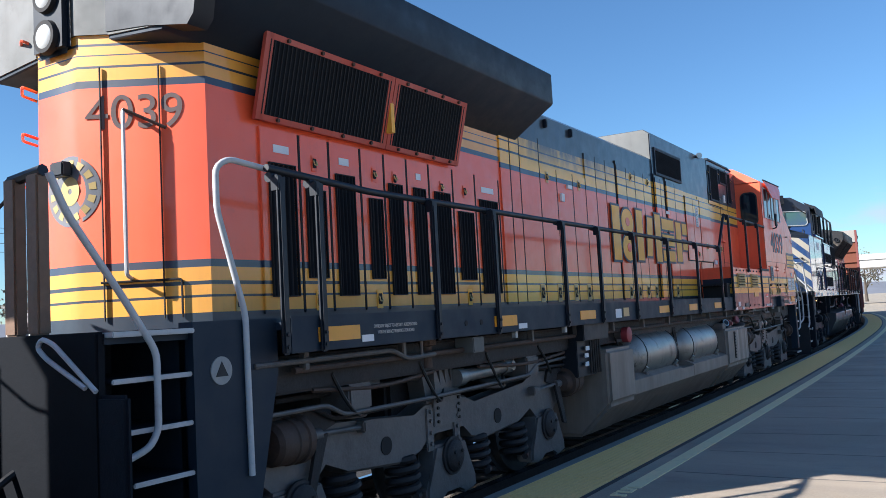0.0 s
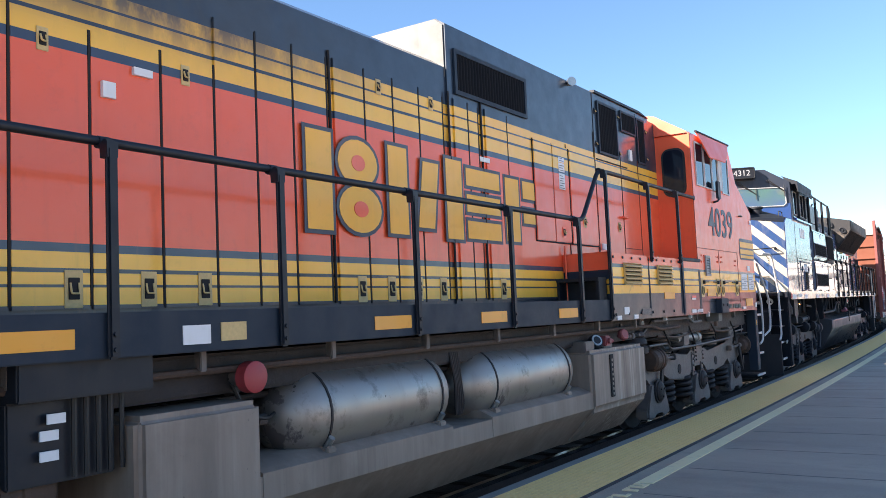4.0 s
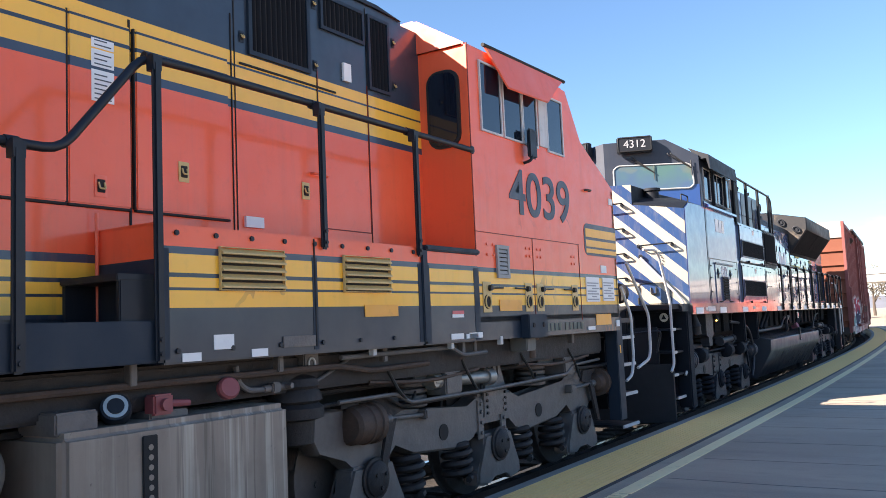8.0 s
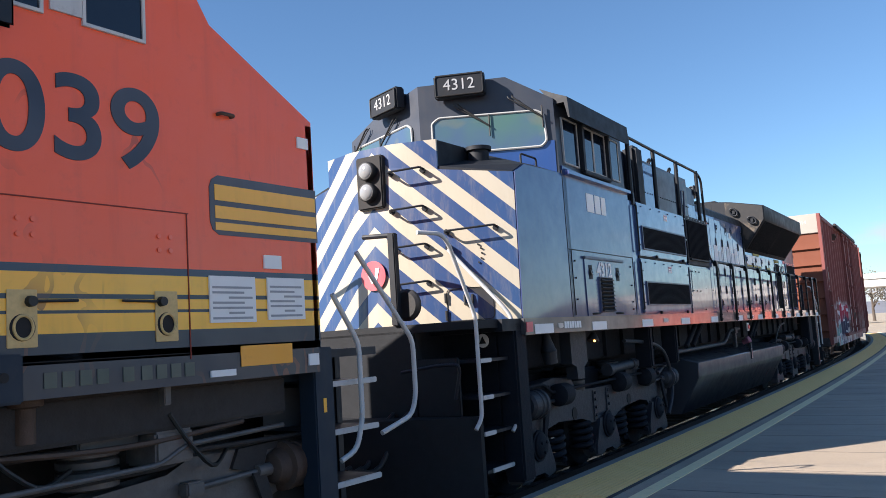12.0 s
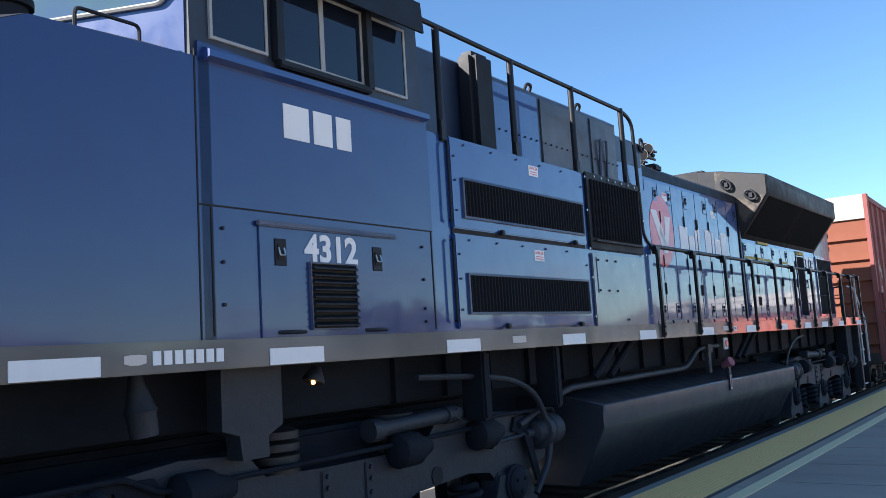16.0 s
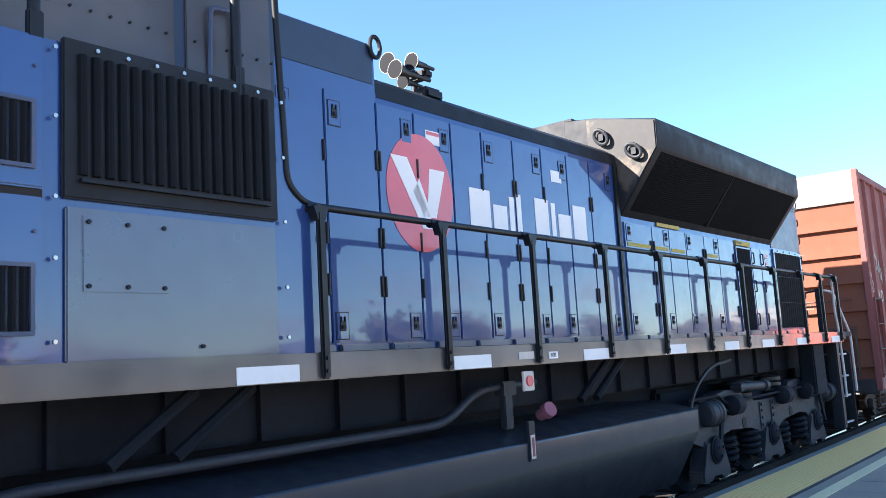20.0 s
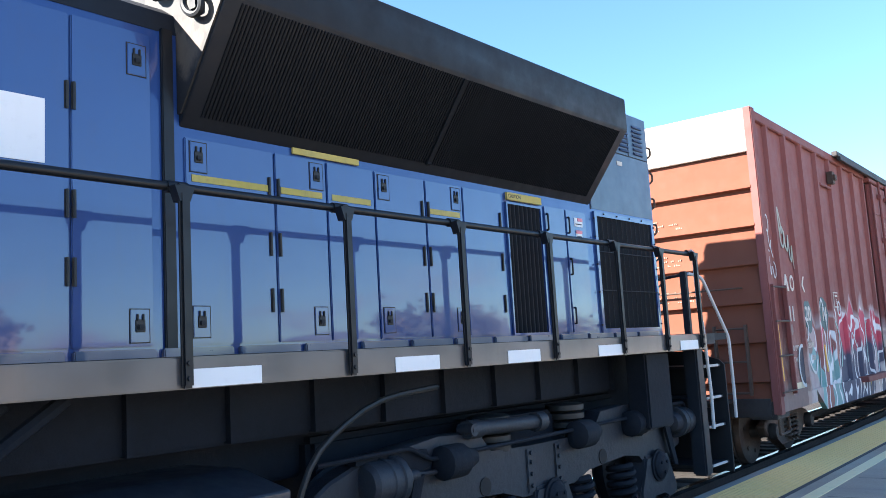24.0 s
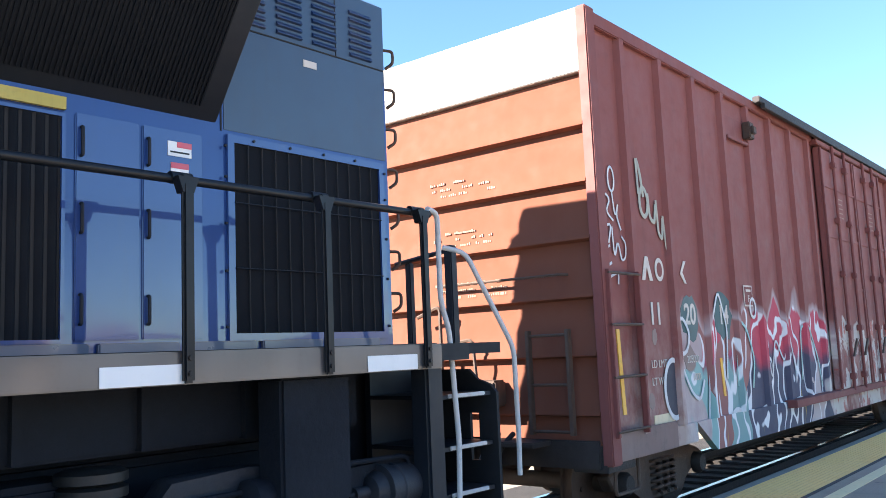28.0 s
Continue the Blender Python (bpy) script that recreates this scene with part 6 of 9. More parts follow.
for q in (1, -1):
    bm = bmesh.new()
    rim = [(1.485, -9.715, 3.428), (1.485, -9.47, 3.54), (1.485, -8.4, 3.575), (1.2, -8.58, 3.7), (0.73, -8.8, 3.86), (0.73, -9.95, 3.57)]
    up = [bm.verts.new((q * x, y, z)) for x, y, z in rim]
    dn = [bm.verts.new((q * x, y, 3.39)) for x, y, z in rim]
    for tri in ((0, 1, 5), (1, 4, 5), (1, 3, 4), (1, 2, 3)):
        bm.faces.new([up[i] for i in tri])
    bm.faces.new(dn)
    for i in range(6):
        bm.faces.new((up[i], up[(i + 1) % 6], dn[(i + 1) % 6], dn[i]))
    part("nose_top", bm, charcoal, B, "black anti-glare nose top that rises to the cab", False)
# raised centre of the nose: striped in front, black behind
front = [(-0.735, -10.018 + 0.055), (-0.27, -10.17 + 0.055), (0.27, -10.17 + 0.055), (0.735, -10.018 + 0.055)]
part("nose_brow", made(prism, front + [(0.735, -9.94), (-0.735, -9.94)], "z", 3.4, 3.86), striped, B, "striped upper nose brow")
part("nose_hood_box", made(prism, [(-9.95, 3.5), (-8.6, 3.5), (-8.6, 3.87), (-9.4, 3.865), (-9.95, 3.855)], "x", -0.733, 0.733), charcoal, B, "black raised nose centre")
part("headlight_case", several([(box, -0.17, 0.17, -10.19, -10.1, 3.18, 3.76, 0.015)]), seam, B, "black recessed headlight case")
for z in (3.36, 3.59):
    h_ = part("headlight_rim", made(lathe, (0.0, -10.19, z), (0.0, -10.26, z), [(0, 0.105), (0.8, 0.105), (1, 0.092)], 24), rubber, B)
    part("headlight", made(lathe, (0.0, -10.25, z), (0.0, -10.285, z), [(0, 0.09), (0.4, 0.08), (0.8, 0.05), (1, 0.01)], 24), dim_lens, h_, "round clear headlight")
nose_face = Matrix.Translation((0.885, -9.955, 0)) @ Matrix.Rotation(math.atan2(0.4, 1.23), 4, "Z")
nf = lambda x, y, z: nose_face @ Vector((x, y, z))
for x0, x1, z in ((-0.66, -0.3, 3.53), (-0.66, -0.3, 3.12), (-0.66, -0.3, 2.72), (-0.66, -0.3, 2.33), (-0.08, 0.44, 2.85)):
    bm = made(tube, [nf(x0, 0.03, z), nf(x0, -0.1, z), nf(x1, -0.1, z + 0.02), nf(x1, 0.03, z + 0.02)], 0.012, 6, 0.03)
    g_ = part("grab_iron", bm, charcoal, B, "black grab iron on the nose")
    for x in (x0, x1):
        part("grab_foot", made(cyl, nf(x, 0.03, z), nf(x, -0.02, z), 0.03, 8), charcoal, g_)
bm = bmesh.new()
tube(bm, [nf(-0.12, -0.012, 1.92), nf(-0.12, -0.012, 2.25), nf(0.3, -0.012, 2.25), nf(0.37, -0.012, 2.18), nf(0.37, -0.012, 1.92), nf(-0.12, -0.012, 1.92)], 0.005, 4, 0.05)
part("nose_door_edge", bm, seam, B, "outline of a small nose door")
for x, z in ((-0.13, 2.16), (-0.13, 1.98)):
    part("door_hinge", made(cyl, nf(x, -0.02, z - 0.05), nf(x, -0.02, z + 0.05), 0.016, 8), rubber, B)
bm = bmesh.new()
tube(bm, [nf(0.07, -0.01, 2.18), nf(0.07, -0.03, 2.08), nf(0.15, -0.03, 2.08), nf(0.15, -0.01, 2.18)], 0.014, 6, 0.02)
part("door_latch", bm, rubber, B, "black nose door latch")
for k in range(5):
    a = -0.9 + k * 0.45
    part("nose_knob", made(cyl, nf(0.18 + 0.1 * math.cos(a), 0.02, 2.6 + 0.12 * math.sin(a)), nf(0.18 + 0.1 * math.cos(a), -0.01, 2.6 + 0.12 * math.sin(a)), 0.01, 6), rubber, B)
part("nose_bracket", made(cyl, nf(-0.06, 0.03, 2.68), nf(-0.06, -0.05, 2.68), 0.035, 10), rubber, B, "black rail bracket on the nose")
part("emblem_disc", made(cyl, (-0.02, -10.172, 2.46), (-0.02, -10.182, 2.46), 0.16, 28), red_decal, B, "round red emblem")
part("emblem_bar", several([(prism, [(-0.12, 2.54), (-0.06, 2.54), (0.0, 2.38), (-0.04, 2.38)], "y", -10.188, -10.18), (prism, [(0.02, 2.54), (0.07, 2.54), (0.02, 2.38), (-0.01, 2.38)], "y", -10.188, -10.18)]), white, B)
for s in (1,):
    part("nose_rail", made(tube, [(1.42, -9.98, 0.8), (1.44, -9.88, 0.9), (1.44, -9.87, 1.92), (1.36, -9.92, 2.05), (0.84, -10.03, 2.66)], 0.02, 10, 0.08), rail_white, B, "worn white handrail")
    part("nose_rail", made(tube, [(1.42, -10.7, 0.9), (1.44, -10.61, 1.0), (1.44, -10.61, 1.93), (1.43, -11.0, 2.6), (1.42, -11.1, 2.68), (1.3, -11.3, 2.69)], 0.02, 10, 0.08), rail_white, B, "worn white handrail")
part("end_railing", several([(box, 0.52, 0.6, -10.66, -10.58, 1.9, 2.82, 0.01), (tube, [(0.56, -10.62, 2.8), (0.2, -10.62, 2.82)], 0.025, 8)]), charcoal, B, "dark end railing")
part("end_railing", several([(box, -0.6, -0.52, -10.66, -10.58, 1.9, 2.82, 0.01), (tube, [(-0.56, -10.62, 2.8), (-1.2, -10.62, 2.78)], 0.025, 8)]), charcoal, B, "dark end railing")
part("hand_brake_wheel", made(lathe, (0.62, -10.5, 2.1), (0.62, -10.56, 2.1), [(0, 0.16), (0.6, 0.16), (1, 0.13)], 20), rubber, B)
part("front_pilot", several([(box, -1.45, 0.75, -10.62, -10.5, 0.4, 1.86, 0.02), (box, -1.4, 1.45, -10.62, -9.8, 1.82, 1.9)]), pilot_black, B, "black front pilot")
part("step_side", made(box, 1.28, 1.5, -9.94, -9.69, 0.3, 1.88, 0.02), underframe_black, B, "black step well side")
part("step_wall", made(box, 0.6, 0.66, -10.5, -9.8, 0.4, 1.86), slate_dark, B)
for z in (0.47, 0.82, 1.155, 1.5):
    t_ = part("step", made(box, 0.66, 1.4, -10.5, -9.94, z, z + 0.03), slate_dark, B)
    part("step_nosing", made(box, 1.39, 1.415, -10.52 if z > 0.6 else -10.4, -10.3 if z > 0.6 else -9.97, z - 0.005, z + 0.036, 0.006), rail_white, t_, "worn step edge")
part("step_riser", made(box, 0.66, 1.28, -9.94, -9.88, 0.4, 1.84), underframe_black, B)
part("inspection_mark", made(cyl, (1.13, -9.94, 1.7), (1.13, -9.948, 1.7), 0.07, 24), white, B, "round white decal with a warning triangle")
part("mark_triangle", made(prism, [(1.09, 1.67), (1.17, 1.67), (1.13, 1.745)], "y", -9.951, -9.946), slate_dark, B)
# snow plough below the pilot, and the pilot wing beside the steps
plough = [(v * 0.142, -11.1 + 0.48 * (abs(v) / 10) ** 1.4) for v in range(-10, 11)]
part("snow_plough", made(prism, plough + [(v, u + 0.06) for v, u in plough[::-1]], "z", 0.16, 0.98), pilot_black, B, "black curved snow plough")
part("plough_top", made(prism, plough + [(1.42, -10.56), (-1.42, -10.56)], "z", 0.98, 1.01), pilot_black, B)
part("pilot_wing", made(box, 0.75, 1.22, -10.62, -10.57, 1.01, 1.56, 0.01), pilot_black, B)
part("uncoupling_lever", made(tube, [(1.22, -10.7, 1.18), (1.3, -10.72, 1.44), (1.3, -10.75, 1.5), (1.1, -10.78, 1.5), (0.7, -10.8, 1.45)], 0.016, 8, 0.05), slate_dark, B)
coupler(B, -10.6, -1)
# cab
faded_print = paint("faded_board_print", (0.33, 0.34, 0.36), rough=0.6, soil=0.3)
slate_blue = paint("dark_slate_blue_paint", (0.019, 0.026, 0.043), rough=0.45, coat=0.12, soft=0.2, soil=0.2, dirt=(0.05, 0.05, 0.052), fade=(0.05, 0.065, 0.085))
bm = bmesh.new()
loft(bm, [[(-w, -8.5, z), (0, -9.1, z), (w, -8.5 if z < 4.7 else -8.7, z), (w, -6.3, z), (-w, -6.3, z)] for w, z in ((1.5, 3.45), (1.48, 4.46), (0.98, 4.78))])
part("cab", bm, slate_blue, B, "slate blue cab with a pointed front")
def on_front(v, z, d=0.0):
    """A place on the pointed cab front; d is how far it stands out."""
    k = math.atan2(0.6, 1.5)
    return (v + d * math.sin(k) * (1 if v > 0 else -1), -9.1 + 0.4 * abs(v) - d * math.cos(k), z)
for q in (1, -1):
    edge = [(0.05 * q, 3.5), (1.47 * q, 3.5), (1.47 * q, 3.96), (0.05 * q, 3.93)]
    bm = bmesh.new()
    loft(bm, [[on_front(v, z, -0.01) for v, z in edge], [on_front(v, z, 0.006) for v, z in edge]])
    part("cab_front_panel", bm, blue, B, "blue lower cab front")
part("cab_side", made(prism, [(-8.46, 1.88), (-6.27, 1.88), (-6.27, 3.56), (-8.46, 3.66)], "x", 1.46, 1.515), cab_blue, B, "glossy navy blue cab side")
part("drip_rail", made(prism, [(1.515, 3.63), (1.58, 3.6), (1.58, 3.56), (1.515, 3.55)], "y", -8.42, -6.3), blue, B)
for q in (1, -1):
    gl = [(0.14 * q, 3.97), (0.2 * q, 3.92), (1.33 * q, 3.9), (1.39 * q, 3.96), (1.37 * q, 4.28), (1.3 * q, 4.33), (0.22 * q, 4.36), (0.14 * q, 4.3)]
    bm = bmesh.new()
    loft(bm, [[on_front(v, z, 0.016) for v, z in gl], [on_front(v, z, -0.01) for v, z in gl]])
    w = part("windshield", bm, green_glass, B, "windshield in drifting green-blue")
    bm = bmesh.new()
    tube(bm, [on_front(v, z, 0.018) for v, z in gl + gl[:1]], 0.015, 6, 0.03)
    part("windshield_rim", bm, vent_grey, w, "pale windshield gasket")
    for a0, z0, a1, z1 in ((0.45, 4.5, 0.78, 4.2), (1.05, 4.53, 1.36, 4.24)):
        bm = made(tube, [on_front(a0 * q, z0, 0.03), on_front(a0 * q, z0 - 0.02, 0.06), on_front(a1 * q, z1, 0.05)], 0.011, 6, 0.03)
        tube(bm, [on_front((a0 - 0.05) * q, z0, 0.03), on_front((a0 - 0.04) * q, z0 - 0.03, 0.05), on_front((a1 - 0.02) * q, z1 + 0.02, 0.05)], 0.007, 6, 0.03)
        cyl(bm, on_front(a1 * q, z1 - 0.12, 0.035), on_front(a1 * q, z1 + 0.14, 0.035), 0.009, 6)
        part("wiper", bm, rubber, w)
    k = math.degrees(math.atan2(0.6, 1.5)) * q
    at = Vector(on_front(0.49 * q, 0, 0.1))
    put = pose(at.x, at.y, 0, 0, 0, k)
    bm = made(box, -0.3, 0.3, -0.07, 0.07, 4.56, 4.84, 0.02)
    box(bm, -0.22, 0.22, 0.05, 0.18, 4.6, 4.78)
    bm.transform(put)
    nb = part("number_board", bm, charcoal, B, "black number board with a white number")
    bm = made(tube, [(-0.28, -0.074, 4.58), (0.28, -0.074, 4.58), (0.28, -0.074, 4.82), (-0.28, -0.074, 4.82), (-0.28, -0.074, 4.58)], 0.008, 6, 0.03)
    bm.transform(put)
    part("board_rim", bm, rubber, nb)
    writing("board_number", "4312", 0.19, faded_print, nb, put @ Matrix.Translation((0, -0.073, 4.7)) @ Matrix.Rotation(math.pi / 2, 4, "X"), 0.002, 1.0)
for u0, u1 in ((-8.34, -7.92), (-7.78, -7.42), (-7.38, -7.0), (-6.88, -6.5)):
    w = part("side_window", made(box, 1.47, 1.504, u0, u1, 3.72, 4.24), cab_glass, B, "dark cab side window")
    bm = bmesh.new()
    for a in ((u0 - 0.02, u1 + 0.02, 3.7, 3.72), (u0 - 0.02, u1 + 0.02, 4.24, 4.26), (u0 - 0.02, u0, 3.72, 4.24), (u1, u1 + 0.02, 3.72, 4.24)):
        box(bm, 1.49, 1.512, *a)
    part("window_frame", bm, vent_grey, w, "grey window frame")
part("window_surround", several([(box, 1.5, 1.56, -7.84, -6.94, 3.64, 3.69, 0.01), (box, 1.5, 1.56, -7.86, -7.8, 3.68, 4.26), (box, 1.5, 1.56, -6.98, -6.92, 3.68, 4.26)]), charcoal, B)
part("window_awning", made(prism, [(1.3, 4.62), (1.5, 4.52), (1.64, 4.46), (1.66, 4.21), (1.64, 4.21), (1.6, 4.4), (1.46, 4.4)], "y", -8.46, -6.42), charcoal, B, "black awning over the cab windows")
part("vent_pipe", made(lathe, (0.85, -9.25, 3.62), (0.85, -9.25, 3.86), [(0, 0.12), (0.8, 0.12), (0.82, 0.15), (1, 0.15)], 16), charcoal, B, "black vent cap")
part("nose_grab", made(tube, [(1.3, -9.1, 3.62), (1.3, -9.1, 3.74), (1.3, -8.7, 3.74), (1.3, -8.7, 3.62)], 0.012, 6, 0.04), charcoal, B)
part("side_seam", several([(box, 1.513, 1.519, -8.49, -8.48, 1.9, 3.6), (box, 1.513, 1.519, -8.48, -6.28, 2.675, 2.685), (box, 1.513, 1.52, -8.4, -8.39, 1.92, 2.67), (box, 1.513, 1.52, -6.3, -6.29, 1.92, 2.68)]), seam, B)
door = panel(B, "equipment_door", 1.515, -8.05, -6.77, 1.9, 2.6, cab_blue, 0.012, label="navy blue equipment door")
part("door_hood", made(box, 1.52, 1.55, -8.07, -6.75, 2.585, 2.62, 0.008), blue_dull, door)
louvre_panel(door, "door_louvre", 1.527, -7.64, -7.2, 1.94, 2.38, blue_dull, 0.046, False, 0.01, "dark blue louvre", charcoal, 0.045)
for u in (-7.88, -6.96):
    latch(door, 1.527, u, 2.43, charcoal, 0.1, 0.17)
for u in (-7.8, -7.0):
    part("door_handle", made(tube, [(1.52, u - 0.12, 1.93), (1.56, u - 0.06, 1.93), (1.56, u + 0.06, 1.93), (1.52, u + 0.12, 1.93)], 0.012, 6), charcoal, door)
writing("road_number", "4312", 0.25, white, door, side_plane(1.529, -7.42, 2.46), 0.004, 1.0, "white road number", 0.008)
# plain white shapes where the initials stand
for a0, a1 in ((-7.8, -7.57), (-7.53, -7.35), (-7.31, -7.16)):
    part("white_bar", made(box, 1.514, 1.52, a0, a1, 3.18, 3.41, 0.002), white, B, "white painted bar")
bolts(B, 1.515, [(-8.32, 2.1), (-8.32, 2.35), (-8.32, 2.55), (-6.42, 1.98), (-6.42, 2.08), (-6.42, 2.3), (-6.42, 2.55)], 0.011, charcoal)
grey_blue = paint("glossy_grey_blue", (0.066, 0.08, 0.13), rough=0.25, coat=0.9, soft=0.06, soil=0.15, streak=0.15, fade=(0.1, 0.115, 0.155))
# equipment section
part("equipment_body", made(box, -1.49, 1.5, -6.27, -1.92, 1.88, 3.5, 0.01), blue, B, "blue equipment section")
for z0, z1 in ((2.73, 3.49), (1.92, 2.69)):
    d = panel(B, "air_panel", 1.505, -6.0, -3.67, z0, z1, blue, 0.028, 0.01, "blue framed air intake panel")
    g0, g1 = (2.82, 3.16) if z0 > 2.5 else (2.03, 2.37)
    louvre_panel(d, "intake_grille", 1.53, -5.96 + 0.1, -3.72, g0, g1, blue_dull, 0.05, True, 0.02, "black ribbed intake grille")
    bolts(d, 1.533, [(u, z1 - 0.05) for u in np.arange(-5.8, -3.7, 0.42)] + [(-5.95, z) for z in (z0 + 0.15, z0 + 0.4, z0 + 0.6)] + [(-3.72, z) for z in (z0 + 0.15, z0 + 0.4, z0 + 0.6)], 0.009, blue_dull)
    for u in (-5.3, -3.95):
        part("catch", made(box, 1.53, 1.565, u - 0.025, u + 0.025, z0 - 0.015, z0 + 0.03, 0.006), charcoal, d)
    nt_ = part("notice", made(box, 1.532, 1.536, -4.75, -4.58, z1 - 0.17, z1 - 0.07), white, d)
    writing("danger_text", "DANGER", 0.042, red_decal, nt_, side_plane(1.5365, -4.665, z1 - 0.095), 0.001, 0.9)
    for k in range(2):
        part("print_bar", made(box, 1.5355, 1.5375, -4.73, -4.6, z1 - 0.155 + k * 0.02, z1 - 0.147 + k * 0.02), red_decal, nt_)
    part("seal_strip", made(tube, [(1.53, -6.05, z0 + 0.06), (1.55, -6.05, z0 + 0.06), (1.55, -6.05, z1 - 0.06), (1.53, -6.05, z1 - 0.06)], 0.012, 6, 0.02), charcoal, d)
part("dust_screen", several([(box, 1.5, 1.53, -3.58, -2.24, 2.7, 3.52, 0.01)]), charcoal, B, "black corrugated dust screen frame")
for k in range(17):
    u = -3.48 + k * 0.072
    part("screen_rib", made(cyl, (1.535, u, 2.82), (1.535, u, 3.44), 0.024, 8), black, B)
part("screen_bar", made(box, 1.535, 1.57, -3.5, -2.32, 2.78, 2.8), charcoal, B)
bolts(B, 1.53, [(-3.4 + 0.17 * k, 3.48) for k in range(7)] + [(-2.2, z) for z in (2.0, 2.3, 2.7, 3.1, 3.45)] + [(-3.62, z) for z in (2.0, 2.4, 2.7, 3.1, 3.45)], 0.012, chrome)
panel(B, "lower_panel", 1.505, -3.56, -2.26, 1.9, 2.66, grey_blue, 0.02, 0.008, "glossy grey-blue lower panel")
panel(B, "hatch", 1.522, -3.48, -3.0, 2.24, 2.62, grey_blue, 0.01, 0.004)
bolts(B, 1.53, [(u, z) for u in (-3.45, -3.24, -3.03) for z in (2.27, 2.59)] + [(-2.8, 1.96)], 0.012, charcoal)
dark_panel = paint("dark_blue_grey_panel", (0.012, 0.017, 0.03), rough=0.4, coat=0.2, soft=0.12, soil=0.2)
part("panel_gap", made(box, 1.5, 1.512, -6.0, -3.67, 2.69, 2.73), seam, B)
# recessed upper section behind the roof railing
part("upper_body", made(prism, hood_ring(1.15, 3.48, 4.48, 0.1), "y", -6.27, -1.92), upper_blue, B, "blue upper equipment body")
part("air_duct", made(box, 1.15, 1.36, -5.3, -4.95, 3.5, 4.46, 0.05), charcoal, B, "black vertical duct")
for u0, u1 in ((-4.92, -3.84), (-3.78, -2.7), (-2.62, -1.96)):
    d = panel(B, "upper_panel", 1.15, u0, u1, 3.56, 4.34, dark_panel if u0 > -3.9 else blue, 0.015, 0.006)
    bolts(d, 1.165, [(u, z) for u in np.arange(u0 + 0.06, u1, 0.12) for z in (3.6, 3.86)], 0.009, charcoal)
for u in (-4.0, -2.9):
    part("lifting_eye", made(tube, [(1.1, u, 4.36), (1.15, u, 4.46), (1.15, u + 0.1, 4.46), (1.1, u + 0.1, 4.36)], 0.018, 8, 0.04), charcoal, B)
part("panel_frame", made(tube, [(1.17, -2.46, 3.56), (1.2, -2.46, 4.1), (1.2, -2.28, 4.12), (1.17, -2.28, 3.56)], 0.016, 6, 0.04), blue_dull, B)
part("roof_rail", made(tube, [(1.5, -6.25, 4.42), (1.5, -4.9, 4.4), (1.5, -2.45, 4.38), (1.5, -2.2, 4.3), (1.5, -2.14, 2.95), (1.5, -2.0, 2.84), (1.5, -1.85, 2.83)], 0.022, 10, 0.12), rail_black, B, "black roof walkway rail")
for u in (-6.05, -4.9, -3.71, -2.5):
    part("roof_post", several([(cyl, (1.5, u, 3.45), (1.5, u, 4.4), 0.032, 10), (box, 1.49, 1.53, u - 0.04, u + 0.04, 3.44, 3.62, 0.008)]), rail_black, B)
dull_yellow = paint("dull_yellow_decal", (0.42, 0.34, 0.07), rough=0.6, soil=0.4)
# engine hood
part("engine_hood", made(prism, hood_ring(0.965, 1.88, 4.45, 0.1), "y", -1.92, -0.74), blue, B, "glossy blue hood")
part("hood_shoulder", made(box, 0.9, 0.972, -1.9, -0.76, 4.02, 4.36, 0.008), upper_blue, B, "navy upper hood panel")
part("engine_hood", made(prism, [(-0.965, 1.88), (0.965, 1.88), (0.965, 3.95), (0.93, 4.06), (0.82, 4.14), (-0.82, 4.14), (-0.93, 4.06), (-0.965, 3.95)], "y", -0.74, 9.86), blue, B, "glossy blue engine hood")
part("hood_roof", made(prism, [(0.97, 3.93), (0.94, 4.07), (0.82, 4.15), (-0.82, 4.15), (-0.94, 4.07), (-0.97, 3.93)], "y", -0.73, 3.4), charcoal, B, "dark hood roof")
edges = [-1.82, -1.32, -0.76, -0.31, 0.18, 0.63, 1.13, 1.63, 2.12, 2.59, 3.1]
for i, (a, b_) in enumerate(zip(edges, edges[1:])):
    d = panel(B, "hood_door", 0.965, a + 0.007, b_ - 0.007, 1.98, 3.88, blue, 0.016, 0.006, "glossy blue hood door")
    if "LLRR-LRR-R"[i] != "-":
        for z in (2.1, 3.7):
            flush_latch(d, 0.981, a + 0.1 if "LLRR-LRR-R"[i] == "L" else b_ - 0.1, z)
    for z in (2.4, 2.78, 3.4):
        strap_hinge(d, 0.98, b_ - 0.02 if "LLRR-LRR-R"[i] != "R" else a + 0.02, z)
edges = [3.32, 4.03, 4.51, 5.01, 5.61, 6.11, 6.7]
for i, (a, b_) in enumerate(zip(edges, edges[1:])):
    d = panel(B, "hood_door", 0.965, a + 0.007, b_ - 0.007, 1.98, 3.28, blue, 0.016, 0.006, "glossy blue hood door")
    if "LR-LR-"[i] != "-":
        for z in (2.12, 3.16):
            flush_latch(d, 0.981, a + 0.1 if "LR-LR-"[i] == "L" else b_ - 0.1, z)
    for z in (2.26, 2.64, 3.02):
        if i != 2:
            strap_hinge(d, 0.98, a + 0.03 if "LR-LR-"[i] == "R" else b_ - 0.05, z)
    if i in (0, 1, 2, 4):
        part("caution_label", made(box, 0.981, 0.986, a + 0.05, b_ - 0.05, 3.0, 3.045), dull_yellow, d, "dull yellow caution strip")
part("caution_label", made(box, 0.97, 0.985, 4.2, 4.85, 3.3, 3.345), dull_yellow, B)
cl = part("caution_label", made(box, 0.968, 0.992, 6.78, 7.36, 3.24, 3.31), dull_yellow, B, "dull yellow caution strip")
